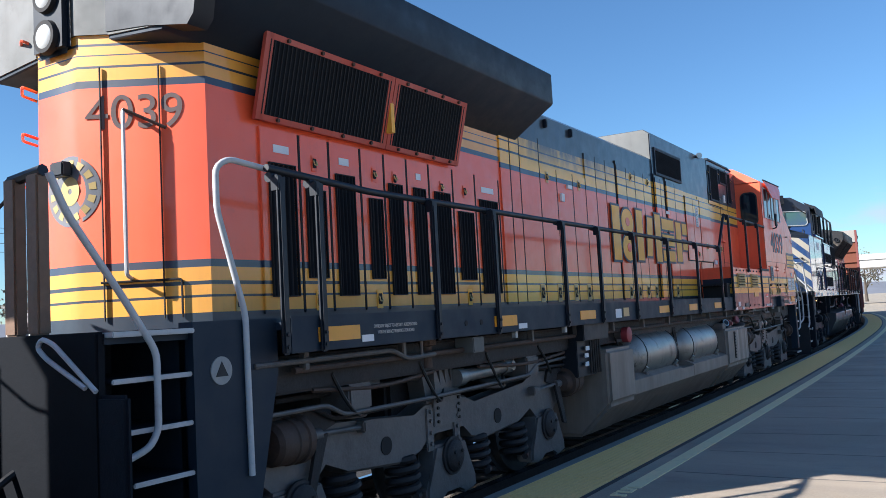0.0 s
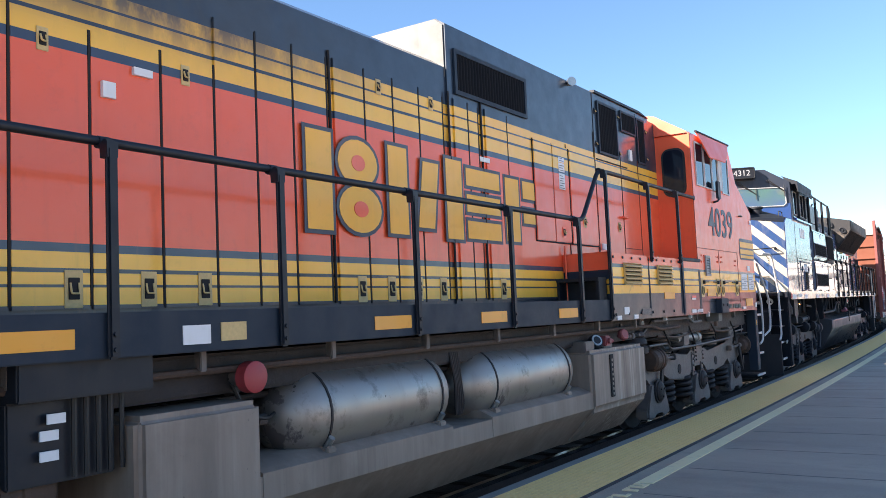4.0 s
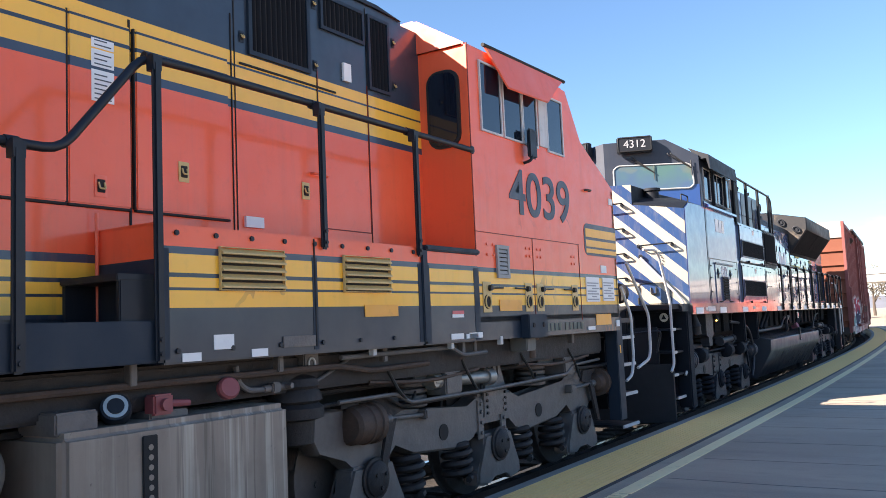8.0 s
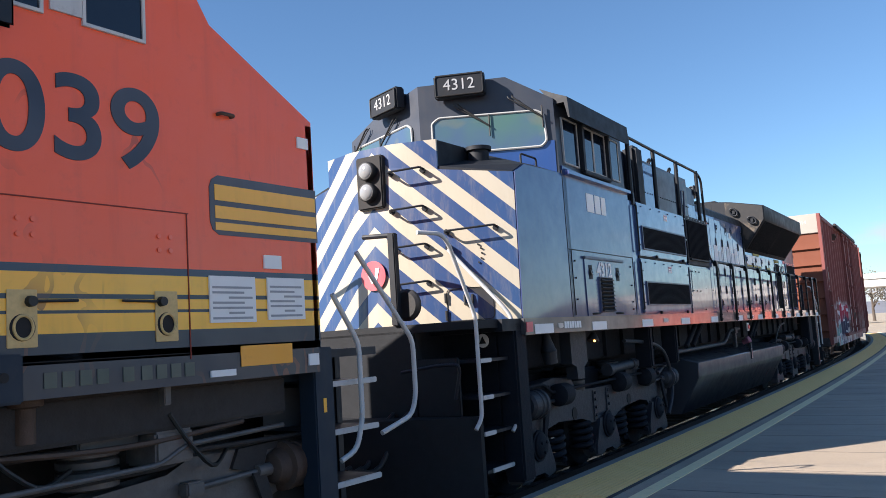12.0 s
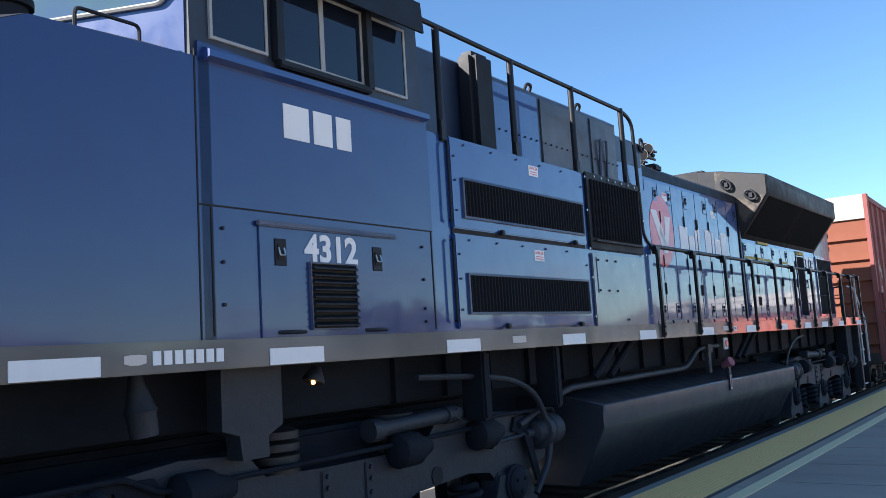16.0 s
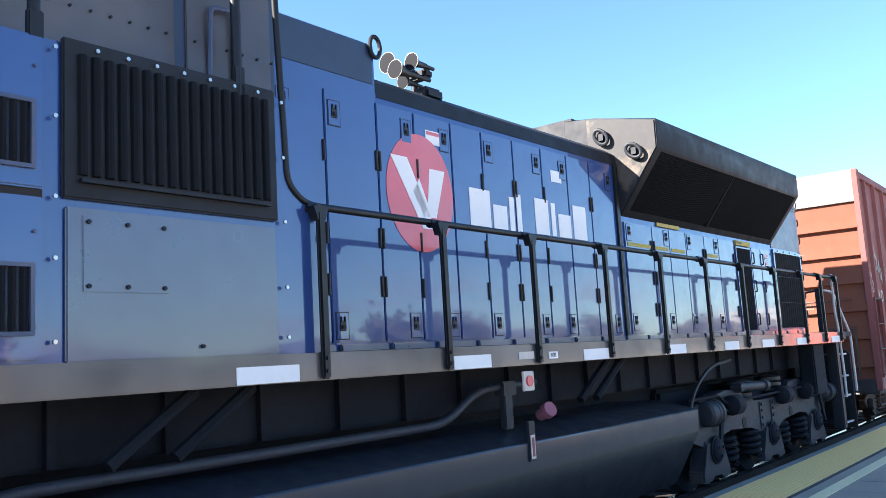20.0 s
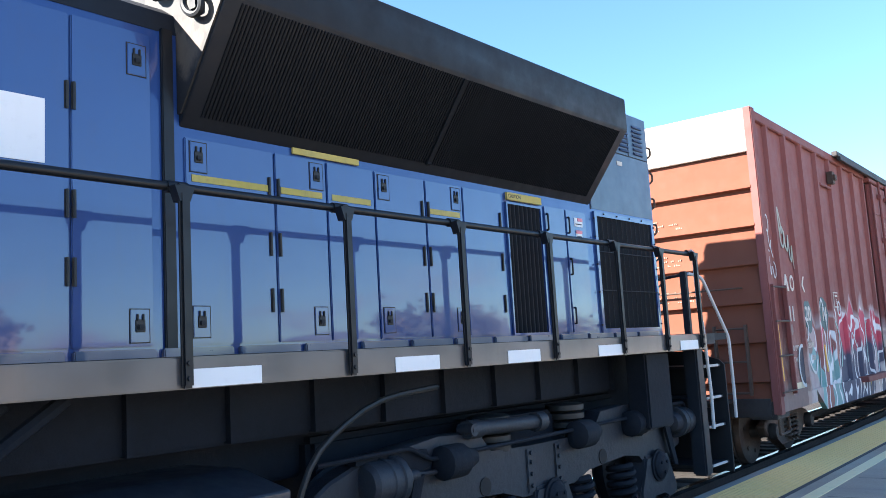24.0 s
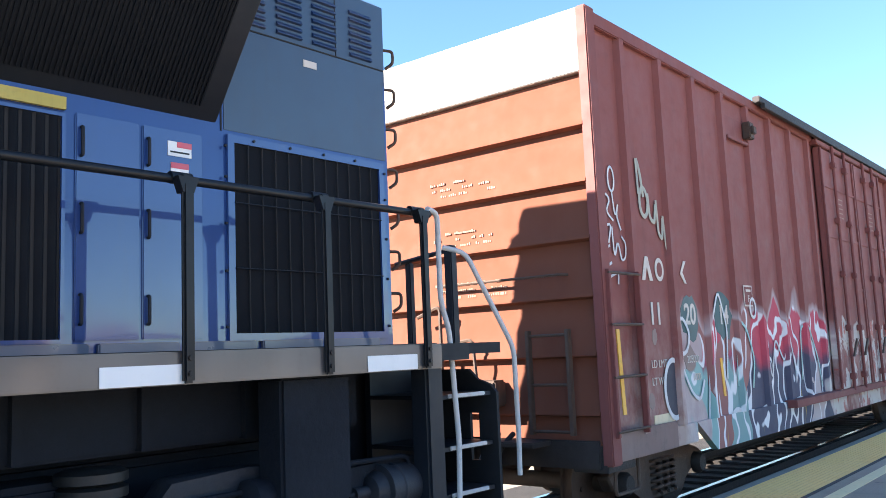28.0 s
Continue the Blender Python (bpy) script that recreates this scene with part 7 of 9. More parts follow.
writing("caution_text", "CAUTION", 0.05, slate_dark, cl, side_plane(0.9925, 6.9, 3.275), 0.001, 0.9)
louvre_panel(B, "tall_grille", 0.967, 6.76, 7.36, 1.97, 3.22, blue, 0.07, True, 0.02, "tall black grille")
for a, b_ in ((7.42, 7.8), (7.82, 8.22)):
    d = panel(B, "hood_door", 0.965, a, b_, 1.98, 3.24, blue, 0.014, 0.006, "glossy blue narrow door")
    for z in (2.15, 2.65, 3.08):
        part("hinge", made(tube, [(0.98, a + 0.03, z - 0.08), (1.0, a + 0.03, z - 0.08), (1.0, a + 0.03, z + 0.08), (0.98, a + 0.03, z + 0.08)], 0.01, 6, 0.02), charcoal, d)
for u0, u1, z0, z1 in ((7.98, 8.14, 3.08, 3.17), (8.0, 8.12, 2.95, 3.04)):
    st_ = part("warning_sticker", made(box, 0.979, 0.984, u0, u1, z0, z1), white, B, "white and red warning sticker")
    part("sticker_head", made(box, 0.982, 0.987, u0 + (0.06 if u1 > 8.13 else 0), u1, z1 - 0.035, z1), red_decal, st_)
    part("print_bar", made(box, 0.982, 0.986, u0 + 0.015, u1 - 0.015, z0 + 0.02, z0 + 0.03), slate_dark, st_)
f = part("rear_grille", several([(box, 0.967, 0.989, 8.4, 9.8, 1.96, 2.01), (box, 0.967, 0.989, 8.4, 9.8, 3.23, 3.28), (box, 0.967, 0.989, 8.4, 8.45, 2.01, 3.23), (box, 0.967, 0.989, 9.75, 9.8, 2.01, 3.23)]), blue, B, "large black rear grille in a blue frame")
part("backing", made(box, 0.963, 0.972, 8.42, 9.78, 1.98, 3.26), black, f)
for k in range(11):
    part("grille_wire", made(cyl, (0.985, 8.56 + k * 0.11, 2.0), (0.985, 8.56 + k * 0.11, 3.24), 0.0045, 6), seam, f)
for z in (2.42, 2.84):
    part("grille_wire", made(cyl, (0.995, 8.45, z), (0.995, 9.75, z), 0.005, 6), rail_black, f)
bolts(B, 0.985, [(8.38, z) for z in (2.05, 2.4, 2.7, 3.0, 3.2)] + [(9.8, z) for z in (2.05, 2.4, 2.7, 3.0, 3.2)] + [(u, 3.26) for u in np.arange(8.6, 9.7, 0.3)], 0.01, charcoal)
# rear radiator wings
for s in (1, -1):
    out = [(0.3 * s, 4.62), (0.75 * s, 4.56), (1.5 * s, 4.39), (1.5 * s, 4.05), (0.97 * s, 3.34), (0.3 * s, 3.34)]
    bm = made(prism, out, "y", 3.3, 8.33)
    bmesh.ops.bevel(bm, geom=list(bm.edges), offset=0.012, segments=1, affect="EDGES")
    part("radiator_wing", bm, charcoal, B, "charcoal flared radiator wing")
part("wing_roof", made(box, -0.4, 0.4, 3.32, 8.31, 4.3, 4.64), charcoal, B)
bm = bmesh.new()
n = 170
for k in range(n):
    u = 3.42 + k * (8.2 - 3.42) / n
    if abs(u - 5.6) > 0.03:
        cyl(bm, (1.03, u, 3.41), (1.485, u, 4.02), 0.007, 4)
box(bm, 1.03, 1.06, 5.575, 5.625, 3.4, 3.44)
prism(bm, [(1.03, 3.4), (1.49, 4.02), (1.5, 4.01), (1.04, 3.39)], "y", 5.58, 5.62)
part("radiator_ribs", bm, black, B, "black ribbed radiator intake")
def wing_dust():
    """Tan dust left in a ragged patch on soot-black paint."""
    m, t, b = shader("sooty_wing_end")
    c = mixed(t, noisy(t, 1.5, 6, 0.6, (1.2, 1.0, 0.8), 0.54, 0.6), (0.01, 0.01, 0.012), (0.095, 0.073, 0.053))
    c = mixed(t, scaled(t, noisy(t, 12, 5, 0.7, None, 0.45, 0.75), 0.5), c, (0.03, 0.026, 0.023))
    t.links.new(c, b.inputs["Base Color"])
    b.inputs["Roughness"].default_value = 0.65
    return m
wing_end = made(prism, [(0.62, 4.56), (0.75, 4.54), (1.475, 4.375), (1.475, 4.06), (1.0, 3.42), (0.62, 3.42)], "y", 3.286, 3.301)
part("wing_end", wing_end, wing_dust(), B, "tan dusty wing end")
for v, z, k in ((0.82, 4.3, 0.7), (1.22, 4.06, 0.9)):
    ring = [(v + 0.07 * math.cos(a) * math.cos(k) - 0.11 * math.sin(a) * math.sin(k), 3.24, z + 0.07 * math.cos(a) * math.sin(k) + 0.11 * math.sin(a) * math.cos(k)) for a in [j * math.pi / 6 for j in range(13)]]
    hook = made(tube, ring, 0.022, 8, 0.02)
    box(hook, v - 0.03, v + 0.03, 3.24, 3.29, z - 0.04, z + 0.04)
    part("wing_hook", hook, charcoal, B, "black lifting eye on the wing end")
part("rear_block", made(prism, hood_ring(0.965, 3.9, 4.6, 0.06), "y", 7.6, 9.86), sooty_blue, B, "sooty blue rear hood block")
panel(B, "rear_panel", 0.965, 8.385, 9.84, 3.31, 4.015, sooty_blue, 0.004, 0.002, "sooty dull blue rear panel")
# the taller box is unseen, added to raise the shadow on the boxcar end
part("rear_top", several([(box, -0.6, 0.6, 8.4, 9.6, 4.52, 4.62, 0.02), (box, -0.93, 0.0, 8.6, 9.82, 4.5, 4.93, 0.03)]), charcoal, B, "charcoal roof hatch with an unseen shadow-casting block")
for u0 in (8.5, 8.82, 9.14, 9.5):
    for j in range(7):
        part("louvre", made(prism, [(0.965, 4.1 + j * 0.055), (0.986, 4.075 + j * 0.055), (0.986, 4.068 + j * 0.055), (0.965, 4.062 + j * 0.055)], "y", u0, u0 + 0.22), blue_dull, B)
part("rear_seam", several([(box, 0.965, 0.97, 8.4, 9.85, 4.02, 4.03), (box, 0.965, 0.97, 9.36, 9.366, 4.03, 4.5), (box, 0.965, 0.97, 8.36, 8.37, 3.3, 4.5)]), seam, B)
part("builder_plate", made(box, 0.966, 0.974, 9.05, 9.17, 3.88, 3.93), stencil, B)
for z in (2.3, 2.62, 2.94, 3.26, 3.58, 3.9, 4.22):
    part("rear_grab", made(tube, [(0.9, 9.86, z), (0.95, 9.98, z), (0.95, 9.98, z - 0.1), (0.9, 9.94, z - 0.14)], 0.013, 6, 0.03), rust, B)
# round emblem and wide white shapes
o = part("emblem_disc", made(prism, [(-0.26 + 0.42 * math.cos(a), 3.2 + 0.5 * math.sin(a)) for a in np.linspace(0, 2 * math.pi, 40)[:-1]], "x", 0.981, 0.986), red_decal, B, "large round red emblem")
for pts in ([(-0.62, 3.48), (-0.42, 3.48), (-0.1, 2.9), (-0.26, 2.9)], [(-0.14, 3.42), (0.06, 3.42), (-0.08, 3.0), (-0.2, 3.0)], [(-0.36, 3.2), (-0.28, 3.32), (-0.18, 3.1), (-0.24, 3.0)]):
    part("emblem_stroke", made(prism, pts, "x", 0.984, 0.99), white, o)
x = 0.4
for w, h, gap in ((0.28, 0.36, 0.04), (0.2, 0.24, 0.04), (0.07, 0.34, 0.04), (0.07, 0.38, 0.22), (0.22, 0.36, 0.05), (0.07, 0.34, 0.05), (0.22, 0.24, 0.05), (0.24, 0.36, 0.0)):
    base, w, gap = 2.97 + 0.02 * (x > 1.4), w * 1.1, gap * 1.1
    pts = [(x, base), (x + w, base), (x + w, base + h), (x, base + h)]
    part("white_name_shape", made(prism, pts, "x", 0.981, 0.987), white, B, "white painted shape")
    x += w + gap
for u, z in ((-1.7, 3.55), (-0.06, 3.7), (1.9, 3.62)):
    part("sticker", made(box, 0.98, 0.985, u - 0.1, u + 0.1, z - 0.06, z + 0.06), white, B)
part("sticker_red", made(box, 0.98, 0.985, -1.76, -1.6, 3.66, 3.7), red_decal, B)
part("sticker_red", made(box, 0.983, 0.987, -0.15, 0.03, 3.72, 3.75), red_decal, B)
# horns on the roof
horn_rim = plain("worn_horn_rim", (0.16, 0.15, 0.14), 0.5, 0.3, 40, 0.4, 0.0005)
hs = part("horn_base", several([(box, 0.45, 0.85, 0.05, 0.3, 4.12, 4.24, 0.03), (cyl, (0.62, 0.16, 4.2), (0.62, 0.16, 4.4), 0.03, 10), (box, 0.5, 0.8, 0.1, 0.22, 4.34, 4.42, 0.02)]), charcoal, B, "cluster of tarnished air horns")
for v, u, z, l, r_ in ((0.82, 0.14, 4.3, 0.46, 0.085), (0.66, 0.12, 4.42, 0.36, 0.095), (0.82, 0.2, 4.42, 0.3, 0.08), (0.66, 0.22, 4.3, 0.26, 0.075), (0.74, 0.2, 4.48, 0.22, 0.065)):
    tr_ = part("trumpet", made(lathe, (v, u, z), (v, u - l, z), [(q, k * r_ / 0.1) for q, k in ((0, 0.02), (0.4, 0.026), (0.7, 0.04), (0.88, 0.06), (0.97, 0.09), (1.0, 0.1))], 18), horn_steel, hs, "black bell-mouthed horn")
    # flat black disc in the bell mouth, painted shade of a deep throat
    part("throat_shade_disc", made(cyl, (v, u - l + 0.002, z), (v, u - l - 0.003, z), r_ * 0.95, 18), black, tr_)
    part("bell_rim", made(lathe, (v, u - l + 0.004, z), (v, u - l - 0.002, z), [(0, r_), (0.5, r_ + 0.003), (1, r_)], 18), horn_rim, tr_, "worn grey bell rim")
part("roof_eye", made(tube, [(0.99, -0.74 + 0.06 * math.cos(k * math.pi / 6), 4.34 + 0.09 * math.sin(k * math.pi / 6)) for k in range(13)], 0.018, 8, 0.02), charcoal, B, "black lifting eye")
part("hood_joint", made(box, 0.96, 0.99, 3.17, 3.25, 1.92, 3.95, 0.006), rail_black, B, "black joint strip before the radiator section")
# railing
for u in (-1.94, -0.73, 0.46, 1.71, 2.92, 4.13, 5.31, 6.53, 7.74, 8.7, 9.58):
    stanchion(B, 1.5, u, 1.735, 2.82, rail_black, 0.07)
part("walkway_rail", made(tube, [(1.5, -1.9, 2.83), (1.5, 9.72, 2.81)], 0.025, 10), rail_black, B, "black walkway handrail")
part("walkway", made(box, 0.96, 1.5, -1.92, 9.75, 1.88, 1.905), charcoal, B)
for u in np.arange(-1.8, 9.6, 0.55):
    part("hood_foot", made(box, 0.96, 1.0, float(u), float(u) + 0.5, 1.9, 1.965, 0.008), grey_blue, B)
# underside: tank, brackets, hoses
bm = made(prism, [(1.54, 1.11), (1.53, 0.87), (1.2, 0.28), (-1.2, 0.28), (-1.53, 0.87), (-1.54, 1.11), (-1.08, 1.215), (1.08, 1.215)], "y", -3.6, 3.62)
bmesh.ops.bevel(bm, geom=list(bm.edges), offset=0.012, segments=1, affect="EDGES")
part("fuel_tank", bm, tank_dark, B, "dark glossy fuel tank with a lighter upper face")
gauge = part("tank_gauge", made(box, 1.51, 1.555, 0.24, 0.34, 0.96, 1.28, 0.008), slate_dark, B, "dark framed fuel sight gauge")
part("gauge_rim", made(box, 1.553, 1.559, 0.26, 0.32, 0.98, 1.17), stencil, gauge)
part("gauge_slot", made(box, 1.557, 1.563, 0.275, 0.305, 1.0, 1.15), dull_red, gauge)
stop_tag = part("fuel_shutoff", made(box, 1.5, 1.52, 0.27, 0.43, 1.52, 1.68, 0.006), stencil, B, "white tag with a red fuel shut-off button")
part("stop_button", made(cyl, (1.52, 0.35, 1.6), (1.535, 0.35, 1.6), 0.045, 14), red_decal, stop_tag)
part("filler_cap", made(lathe, (1.28, 0.84, 1.28), (1.42, 0.8, 1.34), [(0, 0.05), (0.55, 0.05), (0.6, 0.07), (1, 0.066)], 18), paint("faded_red_cap", (0.3, 0.1, 0.14), rough=0.55, soil=0.4), B, "faded red filler cap")
fl = part("fuel_label", made(box, 1.55, 1.555, 0.63, 0.77, 1.77, 1.83), white, B, "small white label")
writing("fuel_text", "FUEL", 0.045, slate_dark, fl, side_plane(1.5555, 0.7, 1.8), 0.001, 0.95, "", 0.001)
part("tank_pipe", made(tube, [(1.2, -4.7, 1.02), (1.2, -4.2, 1.16), (1.2, -3.7, 1.29), (1.2, -2.2, 1.3), (1.2, -0.5, 1.315), (1.2, -0.3, 1.36), (1.2, 0.02, 1.53), (1.2, 0.3, 1.56), (1.2, 0.9, 1.57)], 0.036, 10, 0.15), truck_black, B, "black fuel pipe over the tank")
part("pipe_hanger", several([(box, 1.18, 1.24, 0.38, 0.5, 1.2, 1.56, 0.01), (box, 1.16, 1.26, 0.34, 0.54, 1.48, 1.6, 0.01)]), truck_black, B)
part("tank_pipe", made(tube, [(1.3, 3.8, 0.8), (1.34, 3.95, 1.25), (1.34, 4.5, 1.55), (1.34, 5.2, 1.6)], 0.022, 8, 0.3), rubber, B)
part("tank_pipe", made(tube, [(1.3, -4.63, 0.4), (1.3, -4.36, 0.65), (1.3, -4.29, 0.91), (1.3, -4.5, 1.3), (1.3, -4.93, 1.46), (1.3, -5.5, 1.52), (1.3, -6.3, 1.56)], 0.028, 8, 0.2), truck_black, B)
for u, w in ((-5.55, 0.12), (8.45, 0.55), (-4.3, 0.1)):
    part("frame_drop", made(box, 1.18, 1.42, u, u + w, 1.15 if w < 0.4 else 0.95, 1.73, 0.02), underframe_black, B)
part("frame_bracket", made(prism, [(-8.22, 1.73), (-7.74, 1.73), (-7.74, 1.36), (-7.86, 1.3), (-7.86, 1.17), (-8.07, 1.17), (-8.09, 1.32), (-8.22, 1.36)], "x", 1.2, 1.34), truck_black, B, "dark grey frame bracket")
part("sand_funnel", made(lathe, (1.28, -8.76, 1.74), (1.3, -8.72, 1.39), [(0, 0.035), (0.2, 0.05), (0.55, 0.085), (0.6, 0.095), (0.66, 0.085), (1, 0.08)], 14), truck_black, B, "grey sand funnel")
for u in (-3.2, -2.8, 1.6, 1.9):
    part("strut", made(cyl, (1.25, u, 1.36), (1.3, u + 0.5, 1.72), 0.04, 8), underframe_black, B)
part("lamp_body", made(lathe, (1.3, -7.38, 1.7), (1.3, -7.42, 1.6), [(0, 0.03), (0.5, 0.06), (0.8, 0.075), (1, 0.075)], 14), truck_black, B, "grey step lamp housing")
lamp_glow, t_, b_s = shader("warm_lamp_glow")
b_s.inputs["Emission Color"].default_value = (1, 0.4, 0.08, 1)
b_s.inputs["Emission Strength"].default_value = 3.0
part("lamp_glow", made(cyl, (1.33, -7.45, 1.606), (1.34, -7.455, 1.594), 0.014, 10), lamp_glow, B, "glowing amber step lamp")
three_axle_truck(B, -6.9, 2.08, "rubber")
three_axle_truck(B, 6.9, 2.08, "rubber")
for u0 in (-6.9, 6.9):
    for d in (-1.6, 0.35, 1.4):
        bm = several([(lathe, (1.24, u0 + d, 1.02), (1.24, u0 + d + 0.42, 1.02), [(0, 0.08), (0.08, 0.13), (0.6, 0.13), (0.7, 0.1), (1, 0.06)], 14)])
        part("brake_actuator", bm, underframe_black, B)
# rear end
part("rear_pilot", several([(box, -1.45, 0.75, 10.5, 10.62, 0.4, 1.86, 0.02), (box, -1.4, 1.48, 9.75, 10.5, 1.82, 1.9)]), pilot_black, B, "black rear pilot")
part("step_side", made(box, 1.25, 1.42, 9.72, 9.9, 0.3, 1.86, 0.02), slate_dark, B, "black step well side")
for z in (0.36, 0.8, 1.13, 1.5):
    t_ = part("step", made(box, 0.66, 1.38, 9.9, 10.48, z, z + 0.03), slate_dark, B)
    part("step_nosing", made(box, 1.37, 1.395, 9.98, 10.4, z + 0.006, z + 0.034, 0.006), rail_white, t_)
part("step_wall", made(box, 0.6, 0.66, 9.9, 10.5, 0.4, 1.86), slate_dark, B)
part("step_plate", several([(prism, [(0.66, 0.25), (1.15, 0.25), (1.15, 1.7), (0.66, 1.7)], "y", 10.5, 10.53), (prism, [(1.24, 0.25), (1.42, 0.25), (1.42, 1.52), (1.36, 1.58), (1.24, 1.62)], "y", 10.5, 10.53), (prism, [(1.15, 0.25), (1.24, 0.25), (1.24, 1.0), (1.15, 1.0)], "y", 10.5, 10.53), (prism, [(1.15, 1.36), (1.24, 1.36), (1.24, 1.62), (1.15, 1.7)], "y", 10.5, 10.53)]), pilot_black, B, "black slotted plate behind the steps")
part("handrail", made(tube, [(1.42, 10.02, 0.8), (1.42, 10.04, 1.2), (1.42, 9.98, 2.0), (1.42, 9.9, 2.2), (1.42, 9.9, 2.85), (1.46, 9.75, 2.86)], 0.02, 10, 0.08), rail_white, B, "worn white handrail")
part("handrail", made(tube, [(1.4, 10.78, 0.86), (1.4, 10.79, 1.2), (1.4, 10.78, 1.85), (1.3, 10.35, 2.6), (1.2, 10.2, 2.64)], 0.02, 10, 0.08), rail_white, B, "worn white handrail")
part("end_post", several([(box, 0.96, 1.04, 10.48, 10.56, 1.9, 2.7, 0.01), (box, 0.5, 0.56, 10.5, 10.56, 1.9, 2.6, 0.01), (tube, [(1.0, 10.5, 2.66), (0.4, 10.5, 2.6)], 0.02, 8)]), slate_dark, B, "black end railing")
coupler(B, 10.6, 1)


# ---- boxcars ----
end_print = plain("faint_end_stencil", (0.33, 0.2, 0.15), 0.7, 0, 30, 0.4, 0)
dust_spray = paint("grey_brown_spray", (0.24, 0.17, 0.15), rough=0.6, soil=0.3)
teal, ink, pale = (paint(n_, c_, rough=0.5, soil=0.3, dirt=(0.1, 0.06, 0.05)) for n_, c_ in (("teal_spray", (0.3, 0.55, 0.52)), ("dark_spray", (0.03, 0.035, 0.06)), ("white_spray", (0.6, 0.62, 0.64))))
def sprayed_oxide():
    """Oxide paint with a band of sprayed letter forms low on the platform side: pale outlines, crimson above, ink below."""
    m = paint("oxide_red_with_graffiti", (0.225, 0.071, 0.064), rough=0.6, dirt=(0.11, 0.045, 0.04), soil=0.35, streak=0.35, gloss=0.35, fade=(0.33, 0.13, 0.12))
    t = m.node_tree
    b = t.nodes["Principled BSDF"]
    base = b.inputs["Base Color"].links[0].from_socket
    sep = t.nodes.new("ShaderNodeSeparateXYZ")
    t.links.new(coords(t), sep.inputs[0])
    def calc(op, a, c=0.0, d=0.0):
        n = t.nodes.new("ShaderNodeMath")
        n.operation = op
        for i, v in enumerate((a, c, d)):
            if isinstance(v, bpy.types.NodeSocket):
                t.links.new(v, n.inputs[i])
            else:
                n.inputs[i].default_value = v
        return n.outputs[0]
    wob = noisy(t, 1.5, 1, 0.5, (0, 1, 1), 0.2, 0.8)
    wob2 = noisy(t, 2.6, 1, 0.5, (0, 1, 0.5), 0.2, 0.8)
    u = calc("MULTIPLY_ADD", wob, 0.7, sep.outputs[1])
    z = calc("MULTIPLY_ADD", wob2, 0.5, sep.outputs[2])
    def step_up(v, at, w=0.02):
        n = node(t, "ShaderNodeMapRange")
        n.inputs[1].default_value, n.inputs[2].default_value = at - w, at + w
        t.links.new(v, n.inputs[0])
        return n.outputs[0]
    def both(*v):
        out = v[0]
        for w in v[1:]:
            out = calc("MULTIPLY", out, w)
        return out
    inv = lambda v: calc("SUBTRACT", 1.0, v)
    side = step_up(sep.outputs[0], 1.4)
    teeth = calc("PINGPONG", calc("MULTIPLY_ADD", sep.outputs[1], 1.0, 20.3), 0.46)
    z = calc("MULTIPLY_ADD", teeth, -0.75, z)
    area = both(side, step_up(u, -5.7), inv(step_up(u, -0.8)), inv(step_up(z, 2.16)))
    halo = both(side, step_up(u, -5.95, 0.1), inv(step_up(u, -0.55, 0.1)), inv(step_up(z, 2.26, 0.06)))
    door = both(side, step_up(u, -0.75), inv(step_up(u, 3.4)), inv(step_up(z, 2.0)))
    hue = t.nodes.new("ShaderNodeTexVoronoi")
    hue.voronoi_dimensions = "2D"
    vec = t.nodes.new("ShaderNodeCombineXYZ")
    t.links.new(calc("MULTIPLY", u, 1.5), vec.inputs[0])
    t.links.new(calc("MULTIPLY", z, 0.7), vec.inputs[1])
    hue.inputs["Scale"].default_value = 1.0
    t.links.new(vec.outputs[0], hue.inputs["Vector"])
    hs = t.nodes.new("ShaderNodeSeparateColor")
    t.links.new(hue.outputs["Color"], hs.inputs[0])
    # upright letter strokes between pale outlines
    wob3 = noisy(t, 2.2, 2, 0.5, (0, 1, 0.6), 0.2, 0.8)
    stroke = calc("PINGPONG", calc("MULTIPLY_ADD", wob3, 0.5, calc("ADD", u, 20.0)), 0.2)
    line = inv(step_up(stroke, 0.036, 0.01))
    level = calc("MULTIPLY_ADD", noisy(t, 2.4, 3, 0.6, (0, 1, 0.6), 0.2, 0.8), 0.5, sep.outputs[2])
    body_c = mixed(t, step_up(level, 1.84, 0.1), (0.06, 0.065, 0.11), (0.5, 0.06, 0.1))
    body_c = mixed(t, step_up(hs.outputs[0], 0.74, 0.02), body_c, (0.5, 0.42, 0.42))
    body_c = mixed(t, step_up(hs.outputs[1], 0.8, 0.02), body_c, (0.3, 0.12, 0.11))
    body_c = mixed(t, both(step_up(hs.outputs[2], 0.85, 0.02), inv(step_up(level, 1.8, 0.05))), body_c, (0.3, 0.55, 0.52))
    body_c = mixed(t, line, body_c, (0.74, 0.76, 0.78))
    drips = both(step_up(noisy(t, 3.0, 2, 0.5, (0, 2.6, 0.25), 0.0, 1.0), 0.7, 0.02), inv(step_up(level, 1.75, 0.05)))
    body_c = mixed(t, drips, body_c, (0.75, 0.5, 0.03))
    low = node(t, "ShaderNodeMapRange")
    low.inputs[1].default_value, low.inputs[2].default_value = 2.3, 1.0
    t.links.new(sep.outputs[2], low.inputs[0])
    dusty = both(low.outputs[0], noisy(t, 3.5, 6, 0.65, (1, 1, 0.6), 0.38, 0.62))
    base = mixed(t, scaled(t, dusty, 0.7), base, (0.5, 0.41, 0.36))
    out = mixed(t, scaled(t, halo, 0.4), base, (0.7, 0.7, 0.72))
    out = mixed(t, scaled(t, area, 0.96), out, body_c)
